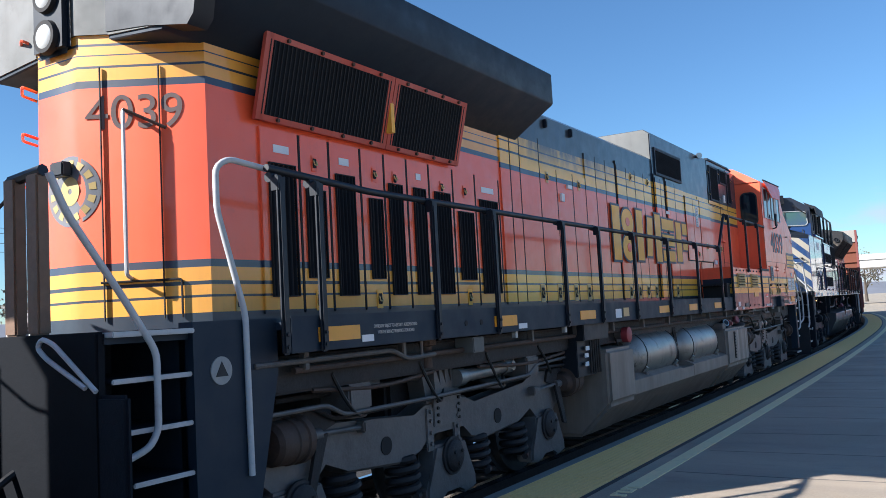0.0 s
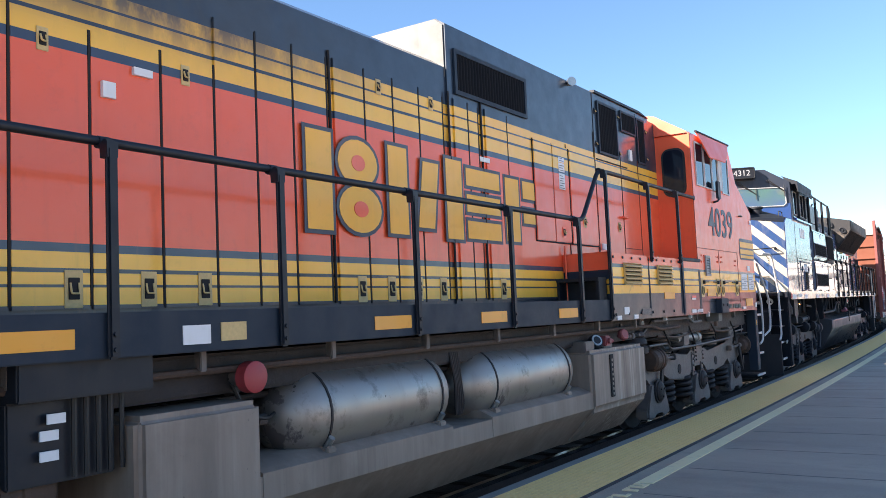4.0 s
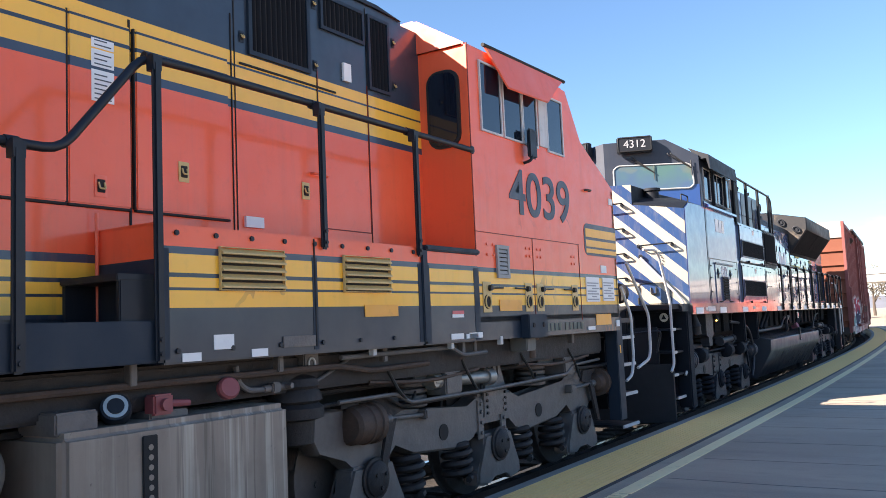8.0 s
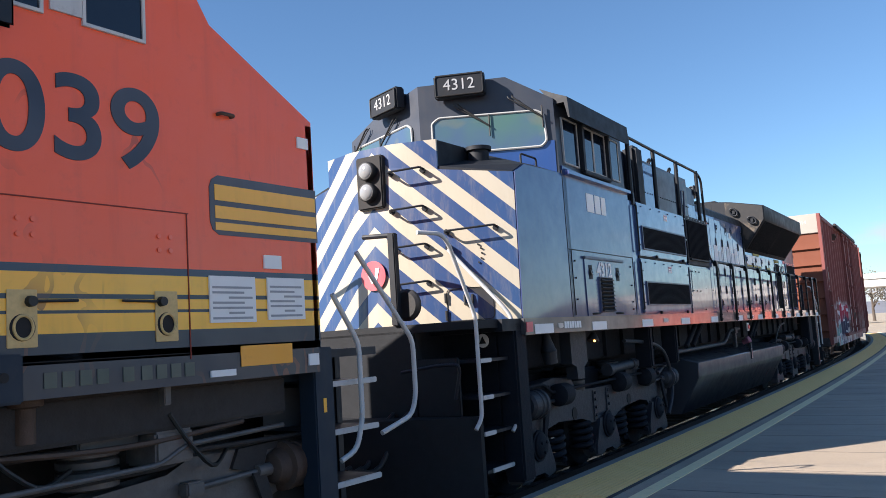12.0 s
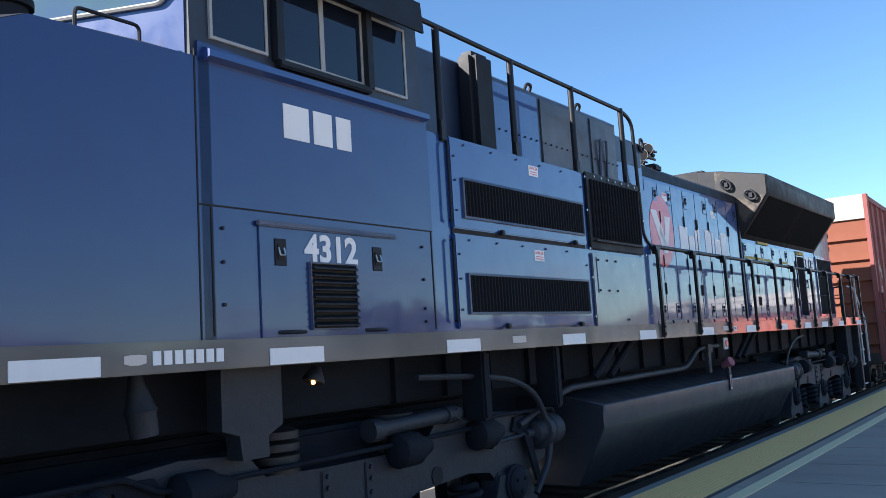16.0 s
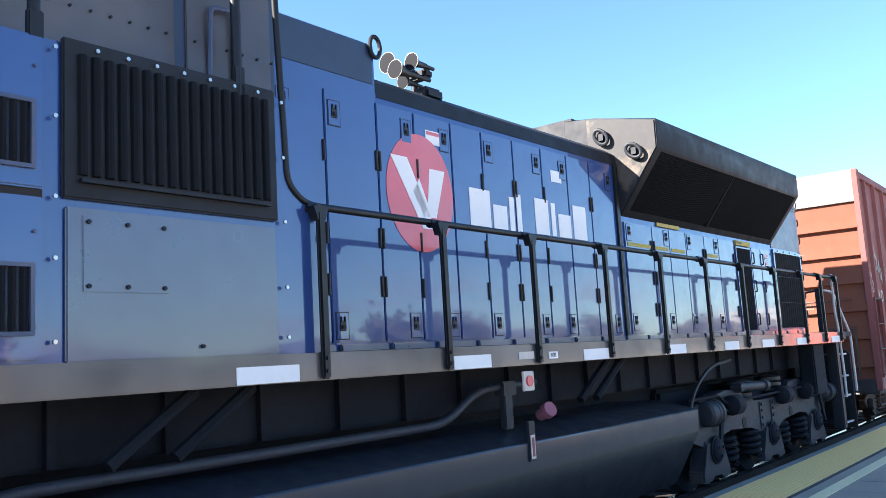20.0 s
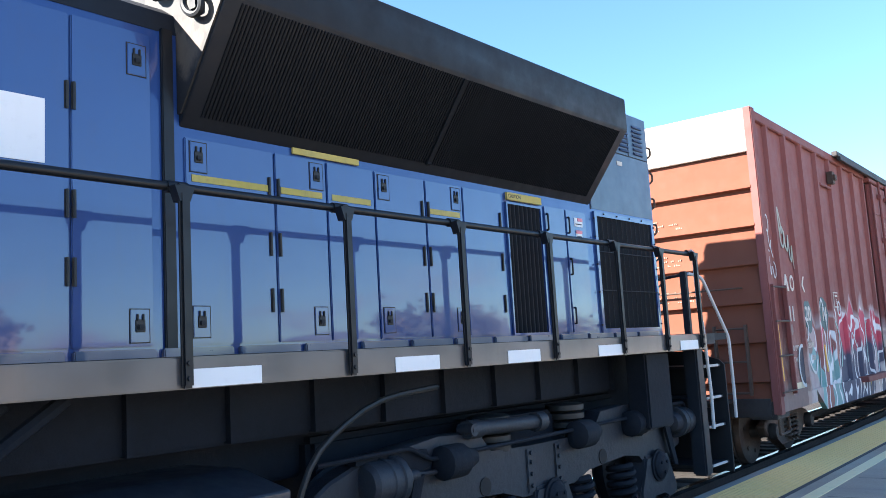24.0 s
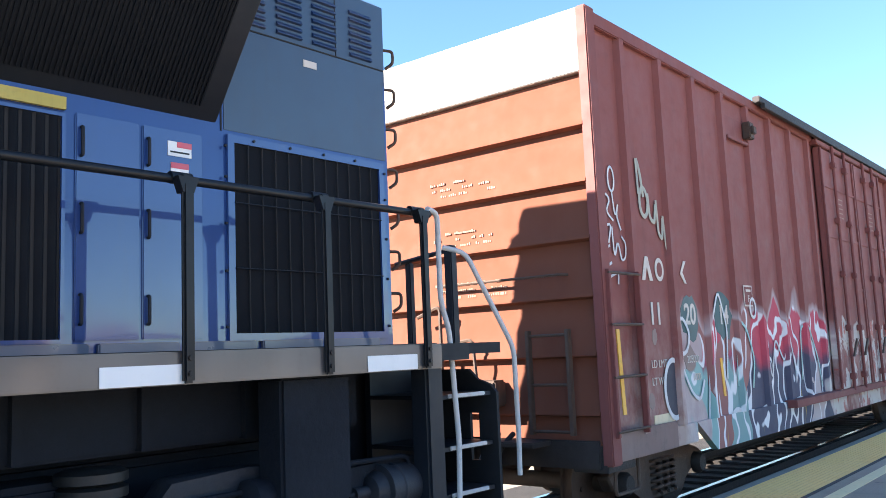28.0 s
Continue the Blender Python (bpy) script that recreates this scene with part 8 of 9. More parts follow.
    scr = both(door, step_up(noisy(t, 2.6, 4, 0.6, (0, 1, 0.7), 0.0, 1.0), 0.5, 0.02))
    out = mixed(t, scaled(t, scr, 0.75), out, (0.62, 0.6, 0.55))
    scr = both(door, step_up(noisy(t, 3.7, 4, 0.6, (0, 1, 0.6), 0.0, 1.0), 0.6, 0.02))
    out = mixed(t, scaled(t, scr, 0.8), out, (0.4, 0.07, 0.05))
    t.links.new(out, b.inputs["Base Color"])
    return m


box_side = sprayed_oxide()
safety_yellow = paint("safety_yellow_strip", (0.85, 0.45, 0.03), rough=0.5, soil=0.35)


def freight_truck(parent, u0):
    for k in (-1, 1):
        wheelset(parent, u0 + k * 0.89, 0.457, rust)
    for s in (1, -1):
        x0, x1 = (0.98, 1.12) if s > 0 else (-1.12, -0.98)
        pts = [(u0 - 1.15, 0.55), (u0 - 1.0, 0.62), (u0 - 0.35, 0.78), (u0 + 0.35, 0.78), (u0 + 1.0, 0.62), (u0 + 1.15, 0.55), (u0 + 1.05, 0.4), (u0 + 0.75, 0.42), (u0 + 0.42, 0.2), (u0 - 0.42, 0.2), (u0 - 0.75, 0.42), (u0 - 1.05, 0.4)]
        bm = made(prism, pts, "x", x0, x1)
        bmesh.ops.bevel(bm, geom=list(bm.edges), offset=0.02, segments=1, affect="EDGES")
        part("side_frame", bm, rust, parent, "rusty cast side frame")
        for k in (-1, 1):
            part("bearing_cap", made(lathe, (x1 if s > 0 else x0, u0 + k * 0.89, 0.46), ((x1 + 0.1) if s > 0 else x0 - 0.1, u0 + k * 0.89, 0.46), [(0, 0.12), (0.6, 0.12), (1, 0.09)], 14), grime, parent)
        if s > 0:
            for k in (-0.17, 0.0, 0.17):
                bm = bmesh.new()
                spring(bm, 1.12, u0 + k, 0.27, 0.62, 0.075, 5, 0.02)
                part("coil_spring", bm, rust, parent)


def boxcar(name, label, detailed):
    C = thing(name, label, "boxcar", "boxcars in the train")
    L = 8.0
    part("body", made(box, -1.54, 1.54, -L + 0.12, L - 0.12, 0.95, 4.9, 0.02), box_side, C, "oxide red boxcar side")
    part("roof", made(prism, [(-1.6, 4.88), (1.6, 4.88), (1.58, 4.95), (0, 5.0), (-1.58, 4.95)], "y", -L + 0.05, L - 0.05), box_white, C, "weathered pale roof")
    part("top_chord", made(box, 1.54, 1.6, -L, L, 4.84, 4.98, 0.01), box_red, C)
    part("corner_post", several([(box, 1.51, 1.62, -L - 0.03, -L + 0.14, 0.78, 5.0, 0.012)]), box_red, C, "red corner post")
    part("corner_post", several([(box, 1.51, 1.62, L - 0.14, L + 0.02, 0.78, 5.0, 0.012)]), box_red, C)
    # ends with horizontal corrugations, pale at the top
    part("end_top", made(box, -1.54, 1.515, -L - 0.01, -L + 0.1, 4.38, 5.0, 0.008), box_white, C, "white upper end")
    prof = [(-L + 0.12, 4.39)]
    for k in range(7):
        a = 4.37 - k * 0.53
        b_ = max(a - 0.53, 0.93)
        prof += [(-L + 0.05, a), (-L + 0.045, a - 0.1), (-L + 0.0, a - 0.26), (-L - 0.012, b_ + 0.075), (-L - 0.03, b_ + 0.05), (-L - 0.03, b_ + 0.03), (-L + 0.05, b_ + 0.012)]
    prof += [(-L + 0.12, 0.93)]
    part("end_wall", made(prism, prof, "x", -1.52, 1.515), box_end, C, "corrugated oxide red end in sun")
    part("end_wall", made(prism, [(-a, z) for a, z in prof], "x", -1.52, 1.515), box_end, C, "corrugated oxide red end")
    part("end_top", made(box, -1.54, 1.515, L - 0.1, L + 0.01, 4.38, 5.0, 0.008), box_white, C, "white upper end")
    rs = random.Random(11)
    for z0, n_ in ((3.56, 8), (3.03, 8), (2.5, 9)):
        for row in range(3):
            for k in range(n_):
                if rs.random() < 0.3:
                    continue
                u = -0.35 + k * 0.1 + row * 0.03 + rs.uniform(-0.02, 0.02)
                part("stencil_bar", several([(box, u + q * 0.026, u + q * 0.026 + 0.017, -L - 0.014, -L + 0.02, z0 - row * 0.065, z0 - row * 0.065 + rs.choice((0.018, 0.026))) for q in range(rs.choice((2, 3, 4)))]), end_print, C)
    writing("end_number", "112014", 0.17, stencil, C, Matrix.Translation((0.95, -L - 0.011, 4.74)) @ Matrix.Rotation(math.pi / 2, 4, "X"), 0.002, 0.95)
    for k in range(4):
        part("stencil_bar", made(box, 0.1 + k * 0.12, 0.19 + k * 0.12, -L - 0.014, -L - 0.008, 4.64, 4.7), stencil, C)
    # side posts
    for k in range(8):
        for u in (-7.3 + k * 0.8625, 7.3 - k * 0.8625 if k < 6 else 2.95 - (k - 6) * 0.14):
            part("side_post", made(prism, [(1.54, u - 0.075), (1.6, u - 0.045), (1.6, u + 0.045), (1.54, u + 0.075)], "z", 1.0, 4.86), box_side, C)
    part("side_sill", several([(box, 1.5, 1.58, -L, -6.1, 0.8, 1.0, 0.008), (box, 1.5, 1.58, 6.1, L, 0.8, 1.0, 0.008), (prism, [(-6.1, 1.0), (6.1, 1.0), (5.6, 0.66), (-5.6, 0.66)], "x", 1.5, 1.575)]), box_side, C, "red side sill")
    part("sill_plate", made(box, 1.575, 1.592, -L + 0.02, -6.62, 0.8, 1.06, 0.006), paint("dusty_brown_plate", (0.2, 0.125, 0.11), rough=0.65, soil=0.5), C, "dusty brown plate on the sill")
    # plug doors
    for u0, u1 in ((-0.95, 0.92), (0.97, 2.75)):
        d = part("plug_door", made(box, 1.56, 1.66, u0, u1, 1.02, 4.78, 0.015), box_side, C, "red plug door")
        for q in (0.32, 0.68):
            u = u0 + (u1 - u0) * q
            part("door_rod", made(cyl, (1.7, u, 0.98), (1.7, u, 4.86), 0.024, 8), box_red, d)
            for z in (1.15, 1.9, 2.75, 3.6, 4.5):
                part("rod_bracket", made(box, 1.655, 1.74, u - 0.07, u + 0.07, z, z + 0.1, 0.012), box_red, d)
            part("lock_arm", made(prism, [(u - 0.03, 1.5), (u + 0.05, 1.5), (u + 0.3, 1.72), (u + 0.26, 1.78)], "x", 1.72, 1.745), rust, d)
        for z in (1.72, 2.55, 3.35, 4.15):
            part("door_rib", made(box, 1.655, 1.675, u0 + 0.04, u1 - 0.04, z, z + 0.05, 0.008), box_side, d)
        for u in (u0 + 0.03, u1 - 0.03):
            part("door_edge", made(box, 1.655, 1.685, u - 0.03, u + 0.03, 1.03, 4.77, 0.008), box_red, d)
    part("door_rail", several([(box, 1.54, 1.68, -1.1, 4.5, 4.8, 4.88, 0.01), (box, 1.54, 1.7, -3.2, 4.2, 0.92, 1.02, 0.01)]), box_red, C)
    part("door_track", several([(box, 1.6, 1.7, -3.62, 5.2, 4.94, 5.03, 0.01), (box, 1.66, 1.72, -3.5, 5.2, 4.88, 4.95, 0.006)]), grime, C, "dark steel door track")
    part("door_stop", several([(box, 1.56, 1.66, -3.98, -3.82, 4.4, 4.62, 0.01), (box, 1.62, 1.7, -3.96, -3.84, 4.46, 4.56, 0.01)]), rust, C, "rusty door stop")
    part("door_stop_arm", several([(box, 1.56, 1.6, -4.6, -3.9, 4.31, 4.35, 0.006), (box, 1.545, 1.552, -4.6, -3.98, 4.35, 4.62)]), box_red, C)
    # side ladder and end ladder
    lad = bmesh.new()
    for u in (-7.95, -7.37):
        box(lad, 1.6, 1.66, u - 0.02, u + 0.02, 1.02, 2.52, 0.005)
    ladder = part("side_ladder", lad, box_red, C, "dull red side ladder")
    for z in (1.07, 1.55, 2.02, 2.49):
        part("rung", made(cyl, (1.65, -7.97, z), (1.65, -7.35, z), 0.014, 8), rust, ladder)
    lad = bmesh.new()
    for v in (0.85, 1.28):
        box(lad, v - 0.02, v + 0.02, -L - 0.14, -L - 0.08, 1.05, 2.0, 0.005)
    ladder = part("end_ladder", lad, rust, C, "rusty end ladder")
    for z in (1.08, 1.5, 1.95):
        part("rung", made(cyl, (0.83, -L - 0.11, z), (1.3, -L - 0.11, z), 0.014, 8), rust, ladder)
    part("end_grab", made(tube, [(-0.2, -L, 2.5), (-0.2, -L - 0.1, 2.5), (1.2, -L - 0.1, 2.5), (1.25, -L, 2.5)], 0.014, 6, 0.04), rust, C)
    part("brake_gear", several([(box, 0.1, 0.5, -L - 0.2, -L, 1.3, 1.55, 0.02), (tube, [(-0.5, -L - 0.12, 2.2), (-0.2, -L - 0.12, 2.3), (-0.2, -L - 0.12, 1.6)], 0.02, 6), (tube, [(-0.2, -L - 0.12, 1.9), (0.2, -L - 0.12, 1.95), (0.25, -L - 0.12, 1.3)], 0.018, 6)]), rust, C, "brake rigging on the end")
    part("crossover_platform", made(box, -0.9, 1.0, -L - 0.35, -L, 0.95, 1.0, 0.01), grime, C)
    part("end_sill", several([(box, -1.5, 1.5, -L - 0.05, -L + 0.1, 0.75, 1.0, 0.01), (box, 1.2, 1.56, -L - 0.02, -L + 0.5, 0.72, 0.98, 0.01)]), grime, C)
    part("step_stirrup", made(tube, [(1.5, -L + 0.2, 0.8), (1.5, -L + 0.2, 0.5), (1.5, -L + 0.65, 0.5), (1.5, -L + 0.65, 0.8)], 0.018, 6, 0.04), rust, C)
    part("centre_sill", made(box, -0.35, 0.35, -L - 0.2, L + 0.2, 0.7, 1.0, 0.02), grime, C)
    coupler(C, -L - 0.1, -1)
    freight_truck(C, -6.1)
    freight_truck(C, 6.1)
    for u, z0, z1, v in ((-7.78, 1.21, 1.98, 1.6), (-5.25, 1.21, 1.64, 1.538), (-2.0, 1.19, 1.61, 1.538)):
        part("conspicuity_strip", made(prism, [(u - 0.03, z1), (u + 0.03, z1), (u + 0.07, z0), (u + 0.01, z0)], "x", v, v + 0.01), safety_yellow, C, "yellow reflective strip")
    # stencilled marks
    for name_, pts in (("mark_peak", [(-7.1, 2.46), (-7.03, 2.46), (-6.98, 2.6), (-6.93, 2.46), (-6.86, 2.46), (-6.95, 2.7), (-7.01, 2.7)]), ("mark_ring", ell(-6.7, 2.58, 0.1, 0.12)), ("mark_fork", [(-6.2, 2.56), (-6.1, 2.46), (-6.05, 2.46), (-6.14, 2.58), (-6.04, 2.7), (-6.1, 2.7)])):
        part(name_, made(prism, pts, "x", 1.545, 1.55), stencil, C, "white painted shape")
    part("ring_gap", made(prism, ell(-6.7, 2.58, 0.06, 0.075), "x", 1.546, 1.552), box_side, C)
    patch_teal = paint("dark_teal_spray", (0.045, 0.11, 0.115), rough=0.6, soil=0.4, dirt=(0.12, 0.06, 0.055))
    rg = random.Random(3)
    for u, z, ru, rz in ((-6.02, 2.1, 0.24, 0.26), (-5.08, 2.12, 0.26, 0.3), (-6.1, 1.66, 0.16, 0.14), (-7.2, 1.42, 0.09, 0.1), (-7.05, 1.28, 0.07, 0.09), (-6.9, 1.9, 0.06, 0.08)):
        edge = [(u + ru * rg.uniform(0.75, 1.1) * math.cos(k * math.pi / 9), z + rz * rg.uniform(0.75, 1.1) * math.sin(k * math.pi / 9)) for k in range(18)]
        part("spray_patch", made(prism, edge, "x", 1.539, 1.5435), patch_teal if ru > 0.2 else dust_spray, C, "blot of spray paint under the numbers")
    for body_, u in (("11", -6.85), ("20", -6.02), ("14", -5.08)):
        writing("car_number", body_, 0.31, stencil, C, side_plane(1.546, u, 2.12), 0.003, 0.95, "", 0.006)
    for body_, u, z in (("LD LMT", -6.84, 1.63), ("LT W", -6.9, 1.46), ("205000", -6.02, 1.65), ("1000", -5.95, 1.46)):
        writing("weight_stencil", body_, 0.11, stencil, C, side_plane(1.546, u, z), 0.002, 0.95)
    sg = part("plate_sign", made(box, 1.545, 1.552, -4.38, -4.1, 2.24, 2.5), stencil, C, "small outlined clearance sign")
    part("sign_field", made(box, 1.549, 1.555, -4.36, -4.12, 2.26, 2.48), box_red, sg)
    writing("sign_letter", "F", 0.12, stencil, sg, side_plane(1.556, -4.24, 2.33), 0.001)
    part("sign_bar", made(box, 1.552, 1.557, -4.32, -4.16, 2.42, 2.45), stencil, sg)
    part("placard", made(box, 1.535, 1.548, -7.03, -6.58, 0.99, 1.14), paint("cream_placard", (0.72, 0.62, 0.42), rough=0.6), C, "cream placard, unreadable")
    for u, z in ((-0.2, 4.02), (1.75, 3.98)):
        for k in range(5):
            part("stencil_bar", made(box, 1.658, 1.664, u, u + 0.34 - 0.05 * (k % 2), z - k * 0.075, z - k * 0.075 + 0.018), end_print, C)
    def scrawl(pts, mat, r_=0.02, layer=4):
        v = 1.548 + 0.0015 * layer
        bm = bmesh.new()
        tube(bm, [(v, u, z) for u, z in pts], r_, 6, 0.12)
        for w_ in bm.verts:
            w_.co.x = v + (w_.co.x - v) * 0.12
        part("graffiti_line", bm, mat, C, "white spray-painted line")
    ring = lambda cu, cz, ru, rz: [(cu + ru * math.cos(k * 0.5236), cz + rz * math.sin(k * 0.5236)) for k in range(13)]
    part("graffiti_fill", made(prism, ell(-6.55, 1.37, 0.2, 0.27), "x", 1.545, 1.551), ink, C, "dark sprayed disc")
    scrawl(ring(-6.55, 1.37, 0.22, 0.3), pale, 0.026)
    scrawl([(-6.3, 1.55), (-6.12, 1.3), (-5.92, 1.2), (-5.78, 1.42)], pale, 0.022)
    scrawl([(-6.42, 1.98), (-6.26, 2.12), (-6.06, 1.92), (-6.2, 1.7), (-6.44, 1.74), (-6.42, 1.98)], pale, 0.022)
    scrawl([(-5.72, 1.0), (-5.62, 1.5), (-5.5, 1.95), (-5.22, 2.42), (-5.02, 1.98), (-5.12, 1.4)], pale, 0.02)
    scrawl([(-4.8, 1.3), (-4.72, 2.12), (-4.4, 1.98), (-4.2, 1.6), (-4.32, 1.25)], teal, 0.02)
    scrawl(ring(-4.12, 2.22, 0.1, 0.12), pale, 0.022)
    scrawl([(-3.8, 2.02), (-3.62, 1.3), (-3.4, 1.85), (-3.1, 1.5), (-2.86, 2.0), (-2.62, 1.3)], pale, 0.02)
    scrawl([(-2.4, 1.25), (-2.3, 1.98), (-1.95, 2.04), (-1.6, 1.5), (-1.5, 1.1)], teal, 0.02)
    scrawl([(-5.72, 0.98), (-5.3, 0.86), (-4.9, 1.06), (-4.4, 0.84), (-3.9, 1.02), (-3.3, 0.86), (-2.6, 1.02), (-1.9, 0.88), (-1.2, 1.0)], pale, 0.03)
    # two tags: a white scribble of angular strokes and a faded grey-green row of loops
    for pts in ([(-7.78, 3.28), (-7.8, 2.95), (-7.76, 3.26), (-7.66, 3.2), (-7.76, 3.08), (-7.62, 3.0)], ring(-7.62, 3.4, 0.06, 0.12), [(-7.62, 3.28), (-7.58, 3.02), (-7.5, 3.2), (-7.56, 3.06), (-7.48, 2.92)],
                [(-7.84, 2.92), (-7.66, 2.98), (-7.74, 2.78)], [(-7.84, 2.88), (-7.82, 2.55), (-7.7, 2.6)], [(-7.82, 2.72), (-7.72, 2.76)], [(-7.66, 2.94), (-7.64, 2.62), (-7.56, 2.84), (-7.5, 2.62), (-7.42, 2.66), (-7.4, 2.8), (-7.48, 2.86)], [(-7.76, 2.46), (-7.58, 2.52), (-7.6, 2.4)]):
        scrawl(pts, pale, 0.013)
    tag_green = paint("faded_green_grey_spray", (0.36, 0.37, 0.31), rough=0.6, soil=0.4, dirt=(0.2, 0.1, 0.09))
    for pts in ([(-7.06, 3.32), (-7.08, 3.72), (-7.0, 3.55), (-6.96, 3.3)], ring(-6.96, 3.25, 0.09, 0.15), [(-6.86, 3.35), (-6.84, 3.1), (-6.74, 3.05), (-6.7, 3.25)], [(-6.68, 3.3), (-6.66, 2.95), (-6.58, 2.9), (-6.55, 3.12)], [(-6.54, 3.15), (-6.5, 2.8), (-6.4, 2.74), (-6.36, 2.98)]):
        scrawl(pts, tag_green, 0.024)
    return C


C1 = boxcar("boxcar", "oxide red boxcar with graffiti and a white upper end", True)
C2 = copy_thing(C1, Matrix.Identity(4))
WHEELS_C2 = [o for o in C2.children if o.name.startswith("wheelset")]
# unseen vehicle ahead of the orange one, tail to tail: a copy that casts its shadow
A2 = tagged(copy_thing(A, Matrix.Identity(4)), "unseen copy of the orange locomotive, coupled tail to tail for its shadow")


# ---- surroundings ----
def far_tree(name, x, y, h, seed, clumps=520, leaf=1.0):
    """A leafless-edged broad tree: tapered trunk, limbs, and many small leaf clumps."""
    rnd = random.Random(seed)
    T = thing(name, "distant green-brown tree beyond the tracks", "tree", "distant trees")
    bm = bmesh.new()
    loft(bm, rings_on([(0, 0, -0.3), (0.1, 0, h * 0.3), (0, 0.1, h * 0.7)], [h * 0.035, h * 0.025, h * 0.01], 8))
    tips = []
    for k in range(10):
        a = rnd.uniform(0, 6.28)
        z = h * rnd.uniform(0.25, 0.6)
        tip = Vector((math.cos(a) * h * rnd.uniform(0.15, 0.36), math.sin(a) * h * rnd.uniform(0.15, 0.36), z + h * rnd.uniform(0.12, 0.38)))
        loft(bm, rings_on([(0, 0, z), tip * 0.55 + Vector((0, 0, z * 0.42)), tip], [h * 0.012, h * 0.008, h * 0.004], 5))
        tips.append(tip)
    part("trunk", bm, bark, T)
    bm = bmesh.new()
    for k in range(clumps):
        c = rnd.choice(tips) + Vector((rnd.gauss(0, 1), rnd.gauss(0, 1), rnd.gauss(0, 0.8))) * h * 0.1
        r_ = h * leaf * rnd.uniform(0.012, 0.03)
        n_ = Vector((rnd.gauss(0, 1), rnd.gauss(0, 1), rnd.gauss(0, 1))).normalized()
        s_ = n_.orthogonal().normalized() * r_
        t_ = n_.cross(s_)
        bm.faces.new([bm.verts.new(c + d) for d in (s_, t_ * 0.8, -s_, -t_ * 0.8)])
    part("crown", bm, leaves, T)
    T.matrix_basis = pose(x, y, -0.26, 0, 0, rnd.uniform(0, 360))
    return T


bark = plain("bark", (0.09, 0.07, 0.055), 0.9, 0, 12, 0.5, 0.01)
leaves = plain("dull_leaves", (0.12, 0.105, 0.075), 0.8, 0, 6, 0.5, 0)
pale_concrete = plain("pale_bridge_concrete", (0.55, 0.53, 0.5), 0.8, 0, 3, 0.25, 0.01)
# road bridge beyond the curve
bridge = thing("road_bridge", "pale concrete road bridge on columns in the distance", "bridge")
part("bridge_deck", made(box, -34, 60, -4, 4, 6.2, 7.6, 0.1), pale_concrete, bridge)
part("parapet", made(box, -34, 60, -4.2, -3.9, 7.6, 8.6, 0.05), pale_concrete, bridge)
for x in (-30, -21, -12, -3, 6, 15, 24, 33, 42):
    part("column", made(box, x - 0.8, x + 0.8, -1.2, 1.2, -0.5, 6.2, 0.2), pale_concrete, bridge)
part("abutment", made(prism, [(-44, -0.5), (-30, -0.5), (-34, 6.2), (-44, 6.2)], "y", -5, 5), pale_concrete, bridge)
bridge.matrix_basis = pose(-2, 170, -0.26, 0, 0, 8)
# low buildings and trees
def shed(name, x, y, w, d, h, wall, label):
    S = thing(name, label, "building", "distant buildings")
    part("wall", made(box, -w / 2, w / 2, -d / 2, d / 2, 0, h, 0.05), wall, S)
    part("roof", made(box, -w / 2 - 0.4, w / 2 + 0.4, -d / 2 - 0.4, d / 2 + 0.4, h, h + 0.4, 0.05), roof_grey, S)
    for k in range(int(w // 6)):
        p_ = part("window", made(box, -w / 2 + 2 + k * 6, -w / 2 + 4.5 + k * 6, -d / 2 - 0.08, -d / 2 + 0.05, 1.2, 2.8), cab_glass, S)
        part("sill", made(box, -w / 2 + 1.9 + k * 6, -w / 2 + 4.6 + k * 6, -d / 2 - 0.18, -d / 2, 1.08, 1.2), pale_concrete, p_)
    S.matrix_basis = pose(x, y, -0.26)
shed("warehouse", -75, 62, 40, 14, 5.5, pale_concrete, "long pale warehouse across the yard")
shed("warehouse", 14, 190, 26, 12, 6, pale_concrete, "pale building beyond the platform")
shed("station_building", 64, -10, 10, 80, 6, paint("tan_stucco", (0.42, 0.33, 0.25), rough=0.8, soil=0.3), "tan station building along the platform")
# out of view: an assumed red block, added for the glossy blue side to reflect
shed("red_reflection_block", 7.2, 66, 9.5, 5, 3.1, paint("red_orange_boards", (0.62, 0.1, 0.05), rough=0.6, soil=0.25), "unseen low red-orange block, added for its reflection")
rt = random.Random(3)
for k in range(9):
    far_tree("tree", -22 + k * 9 + rt.uniform(-3, 3), 205 + rt.uniform(-15, 20), rt.uniform(8, 14), 20 + k)
for k in range(34):
    far_tree("tree", 40 + rt.uniform(-4, 9), -60 + k * 7.5 + rt.uniform(-3, 3), rt.uniform(3.4, 7), 50 + k, 900, 1.9)
for k in range(5):
    far_tree("tree", -110 + rt.uniform(-20, 20), 55 + k * 16, rt.uniform(7, 11), 80 + k)
# hills round the horizon
hill_mat = plain("hazy_hills", (0.16, 0.17, 0.2), 1.0, 0, 0.02, 0.5, 0)
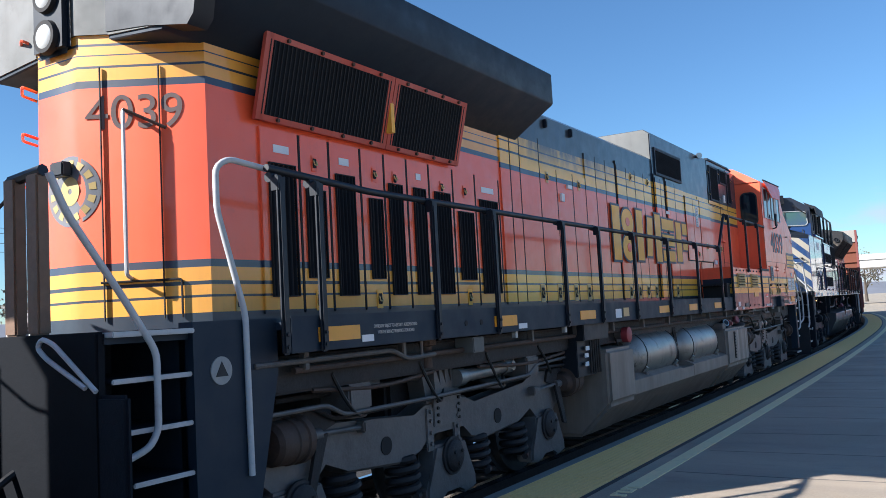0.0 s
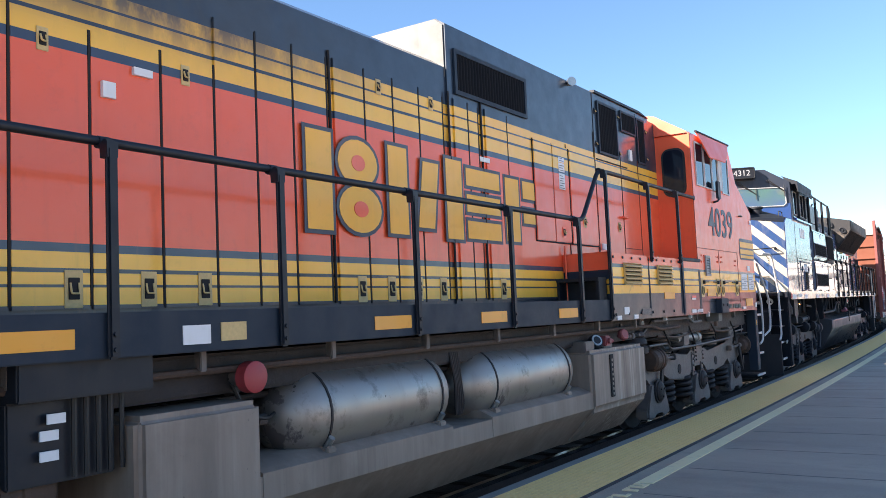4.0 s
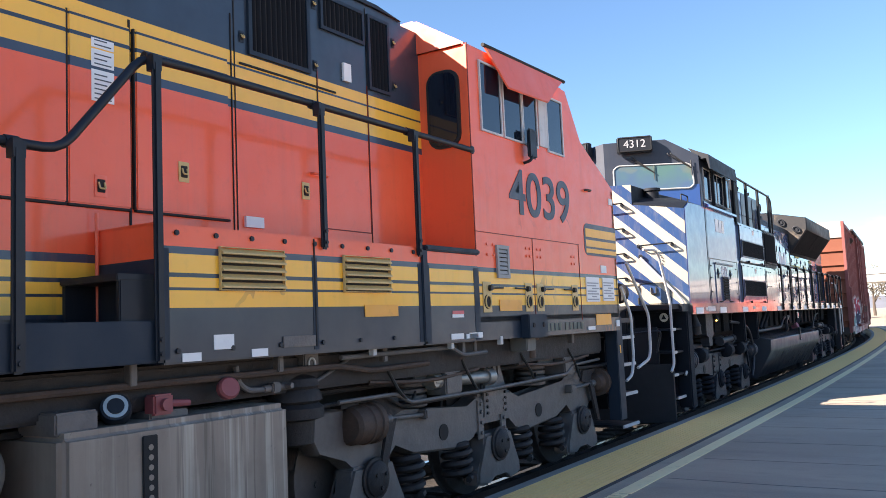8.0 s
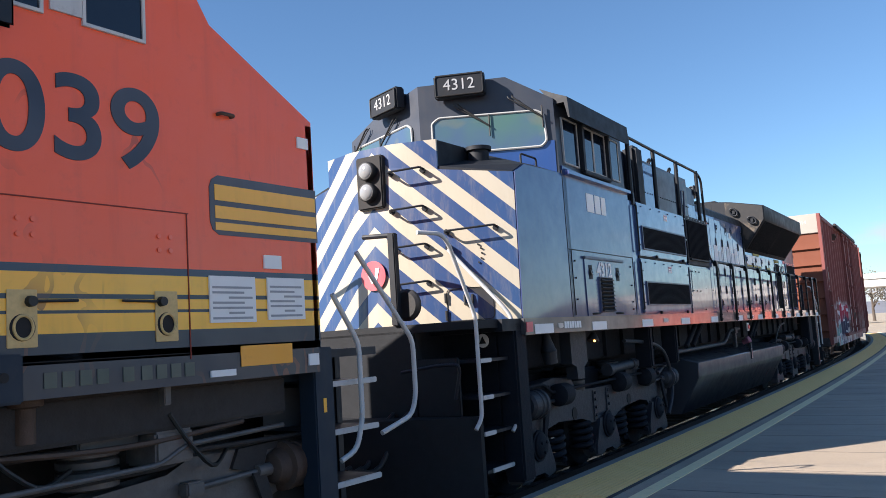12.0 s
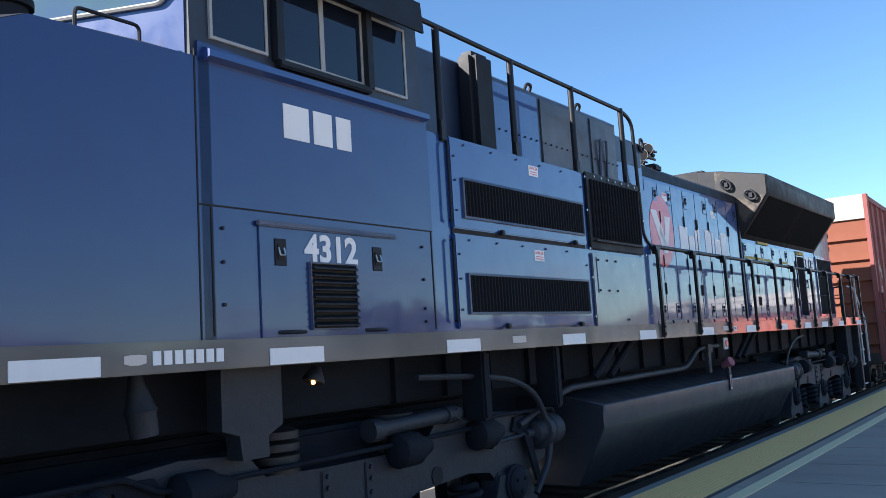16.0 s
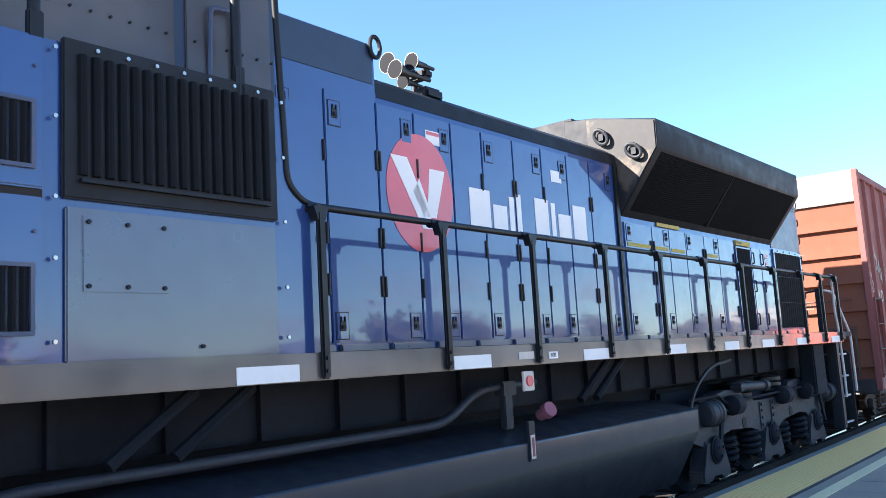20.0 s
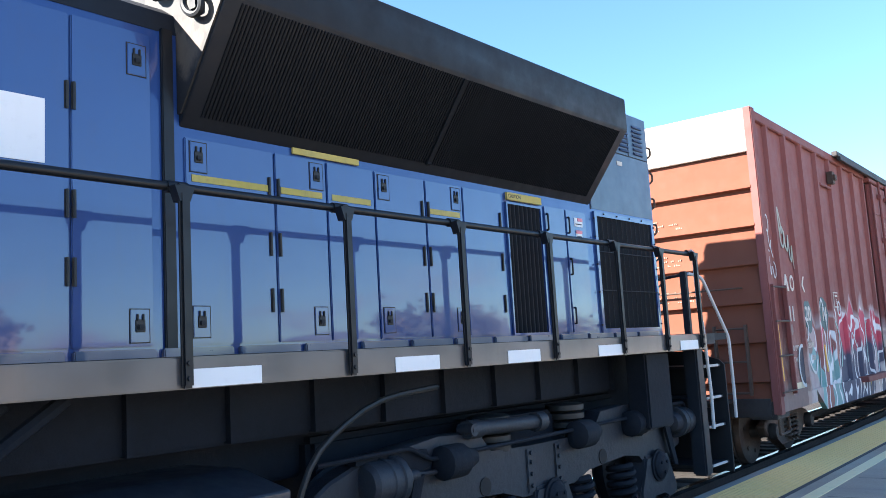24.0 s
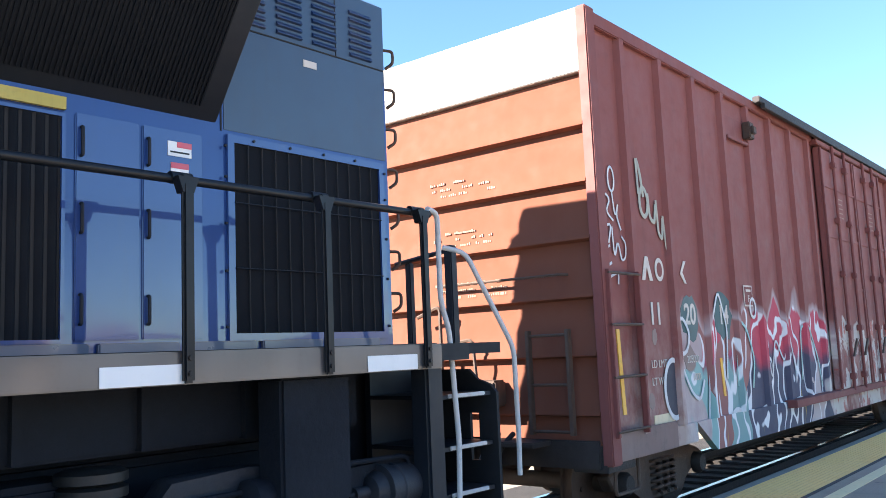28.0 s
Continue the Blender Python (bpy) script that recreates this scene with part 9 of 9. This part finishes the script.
for name, r0, a0, a1, hmax in (("hills", 1150, -60, 80, 46), ("hills_behind", 1200, 80, 300, 40)):
    bm = bmesh.new()
    prev = None
    for k in range(61):
        a = radians(a0 + (a1 - a0) * k / 60)
        x, y = r0 * math.cos(a), r0 * math.sin(a)
        h = hmax * (0.35 + 0.65 * abs(noise.noise(Vector((k * 0.17, r0, 0)))) * 1.6)
        ring = [bm.verts.new((x, y, -1)), bm.verts.new((x * 1.06, y * 1.06, h)), bm.verts.new((x * 1.2, y * 1.2, -1))]
        if prev:
            for i in range(2):
                bm.faces.new((prev[i], ring[i], ring[i + 1], prev[i + 1]))
        prev = ring
    structure(name, bm, hill_mat, "low hazy hills on the horizon", "hills")
# lineside poles and wires
for k, (x, y) in enumerate(((-62, 40), (-66, 78), (-50, 5))):
    Pp = thing("utility_pole", "wooden utility pole beyond the tracks", "pole", "utility poles")
    part("post", made(lathe, (0, 0, -0.3), (0, 0, 11), [(0, 0.17), (1, 0.11)], 10), bark, Pp)
    part("crossarm", made(box, -0.06, 0.06, -1.2, 1.2, 10.2, 10.35, 0.02), bark, Pp)
    Pp.matrix_basis = pose(x, y, -0.26, 0, 0, 10)
wires = thing("power_lines", "thin dark overhead power lines", "wires")
for j, dz in enumerate((0, 0.5, 1.4, 2.2)):
    bm = bmesh.new()
    pts = []
    for a, b_ in (((-50, 5), (-62, 40)), ((-62, 40), (-66, 78))):
        for q_ in np.linspace(0, 1, 9):
            pts.append((a[0] + (b_[0] - a[0]) * q_, a[1] + (b_[1] - a[1]) * q_, 10.1 - dz * 0.8 - 1.2 * 4 * q_ * (1 - q_) * 0.4))
    loft(bm, rings_on(pts, [0.018] * len(pts), 5))
    part("wire", bm, rubber, wires)
# bollard and sign post at the far end of the platform
bo = thing("bollard", "dark bollard with an orange band at the platform end", "bollard")
part("post", made(lathe, (0, 0, 0), (0, 0, 1.0), [(0, 0.2), (0.1, 0.16), (0.9, 0.14), (1, 0.08)], 14), slate_dark, bo)
part("band", made(lathe, (0, 0, 0.6), (0, 0, 0.8), [(0, 0.157), (1, 0.152)], 14), amber, bo)
p_ = beside(46, 4.2, PLATFORM_Z)
bo.matrix_basis = pose(*p_)
tp = thing("light_mast", "slim grey light mast in the distance", "lamp post")
part("mast", made(lathe, (0, 0, 0), (0, 0, 9), [(0, 0.12), (1, 0.06)], 10), roof_grey, tp)
part("arm", made(tube, [(0, 0, 8.9), (-1.6, 0, 9.1)], 0.04, 6), roof_grey, tp)
tp.matrix_basis = pose(-7.5, 128, -0.26)


# ---- what moves ----
def motions():
    seconds = [t for t, d in ROLLED]
    metres = [d for t, d in ROLLED]
    steps = [k * 0.4 for k in range(71)]
    if steps[-1] < 28.0:
        steps[-1] = 28.0

    def smooth(t):
        """Cubic between the known seconds."""
        i = max(0, min(len(seconds) - 2, sum(1 for s in seconds if s <= t) - 1))
        t0, t1 = seconds[i], seconds[i + 1]
        slope = lambda j: (metres[min(j + 1, len(metres) - 1)] - metres[max(j - 1, 0)]) / (seconds[min(j + 1, len(metres) - 1)] - seconds[max(j - 1, 0)])
        q_ = (t - t0) / (t1 - t0)
        w = t1 - t0
        return (2 * q_ ** 3 - 3 * q_ ** 2 + 1) * metres[i] + (q_ ** 3 - 2 * q_ ** 2 + q_) * w * slope(i) + (-2 * q_ ** 3 + 3 * q_ ** 2) * metres[i + 1] + (q_ ** 3 - q_ ** 2) * w * slope(i + 1)

    def ride(ahead, half, t):
        """The pose of a vehicle whose trucks stand half a wheelbase before and behind its middle."""
        s = ahead - smooth(t)
        a, b_ = beside(s - half, 0), beside(s + half, 0)
        d = b_ - a
        m_ = (a + b_) / 2
        return pose(m_.x, m_.y, 0, 0, 0, math.degrees(math.atan2(-d.x, d.y)))

    times = sorted(set(seconds) | {3.2, 3.8, 13.2, 13.8, 21.2, 21.8})
    for car, ahead, half in ((A, 0.0, 7.0), (B, GAP_AB, 6.9), (C1, GAP_AB + GAP_BC, 6.2), (C2, GAP_AB + GAP_BC + 17.7, 6.2)):
        walk(car, [(t, ride(ahead, half, t)) for t in times])
    walk(A2, [(t, ride(-22.9, 7.0, t) @ pose(0, 0, 0, 0, 0, 180)) for t in times])
    for o, u, r in WHEELS + [(o, o.location.y, o.location.z) for o in WHEELS_C2 + [c for c in A2.children if c.name.startswith("wheelset")]]:
        walk(o, [(t, pose(0, u, r, math.degrees(smooth(t) / r))) for t in steps])


motions()
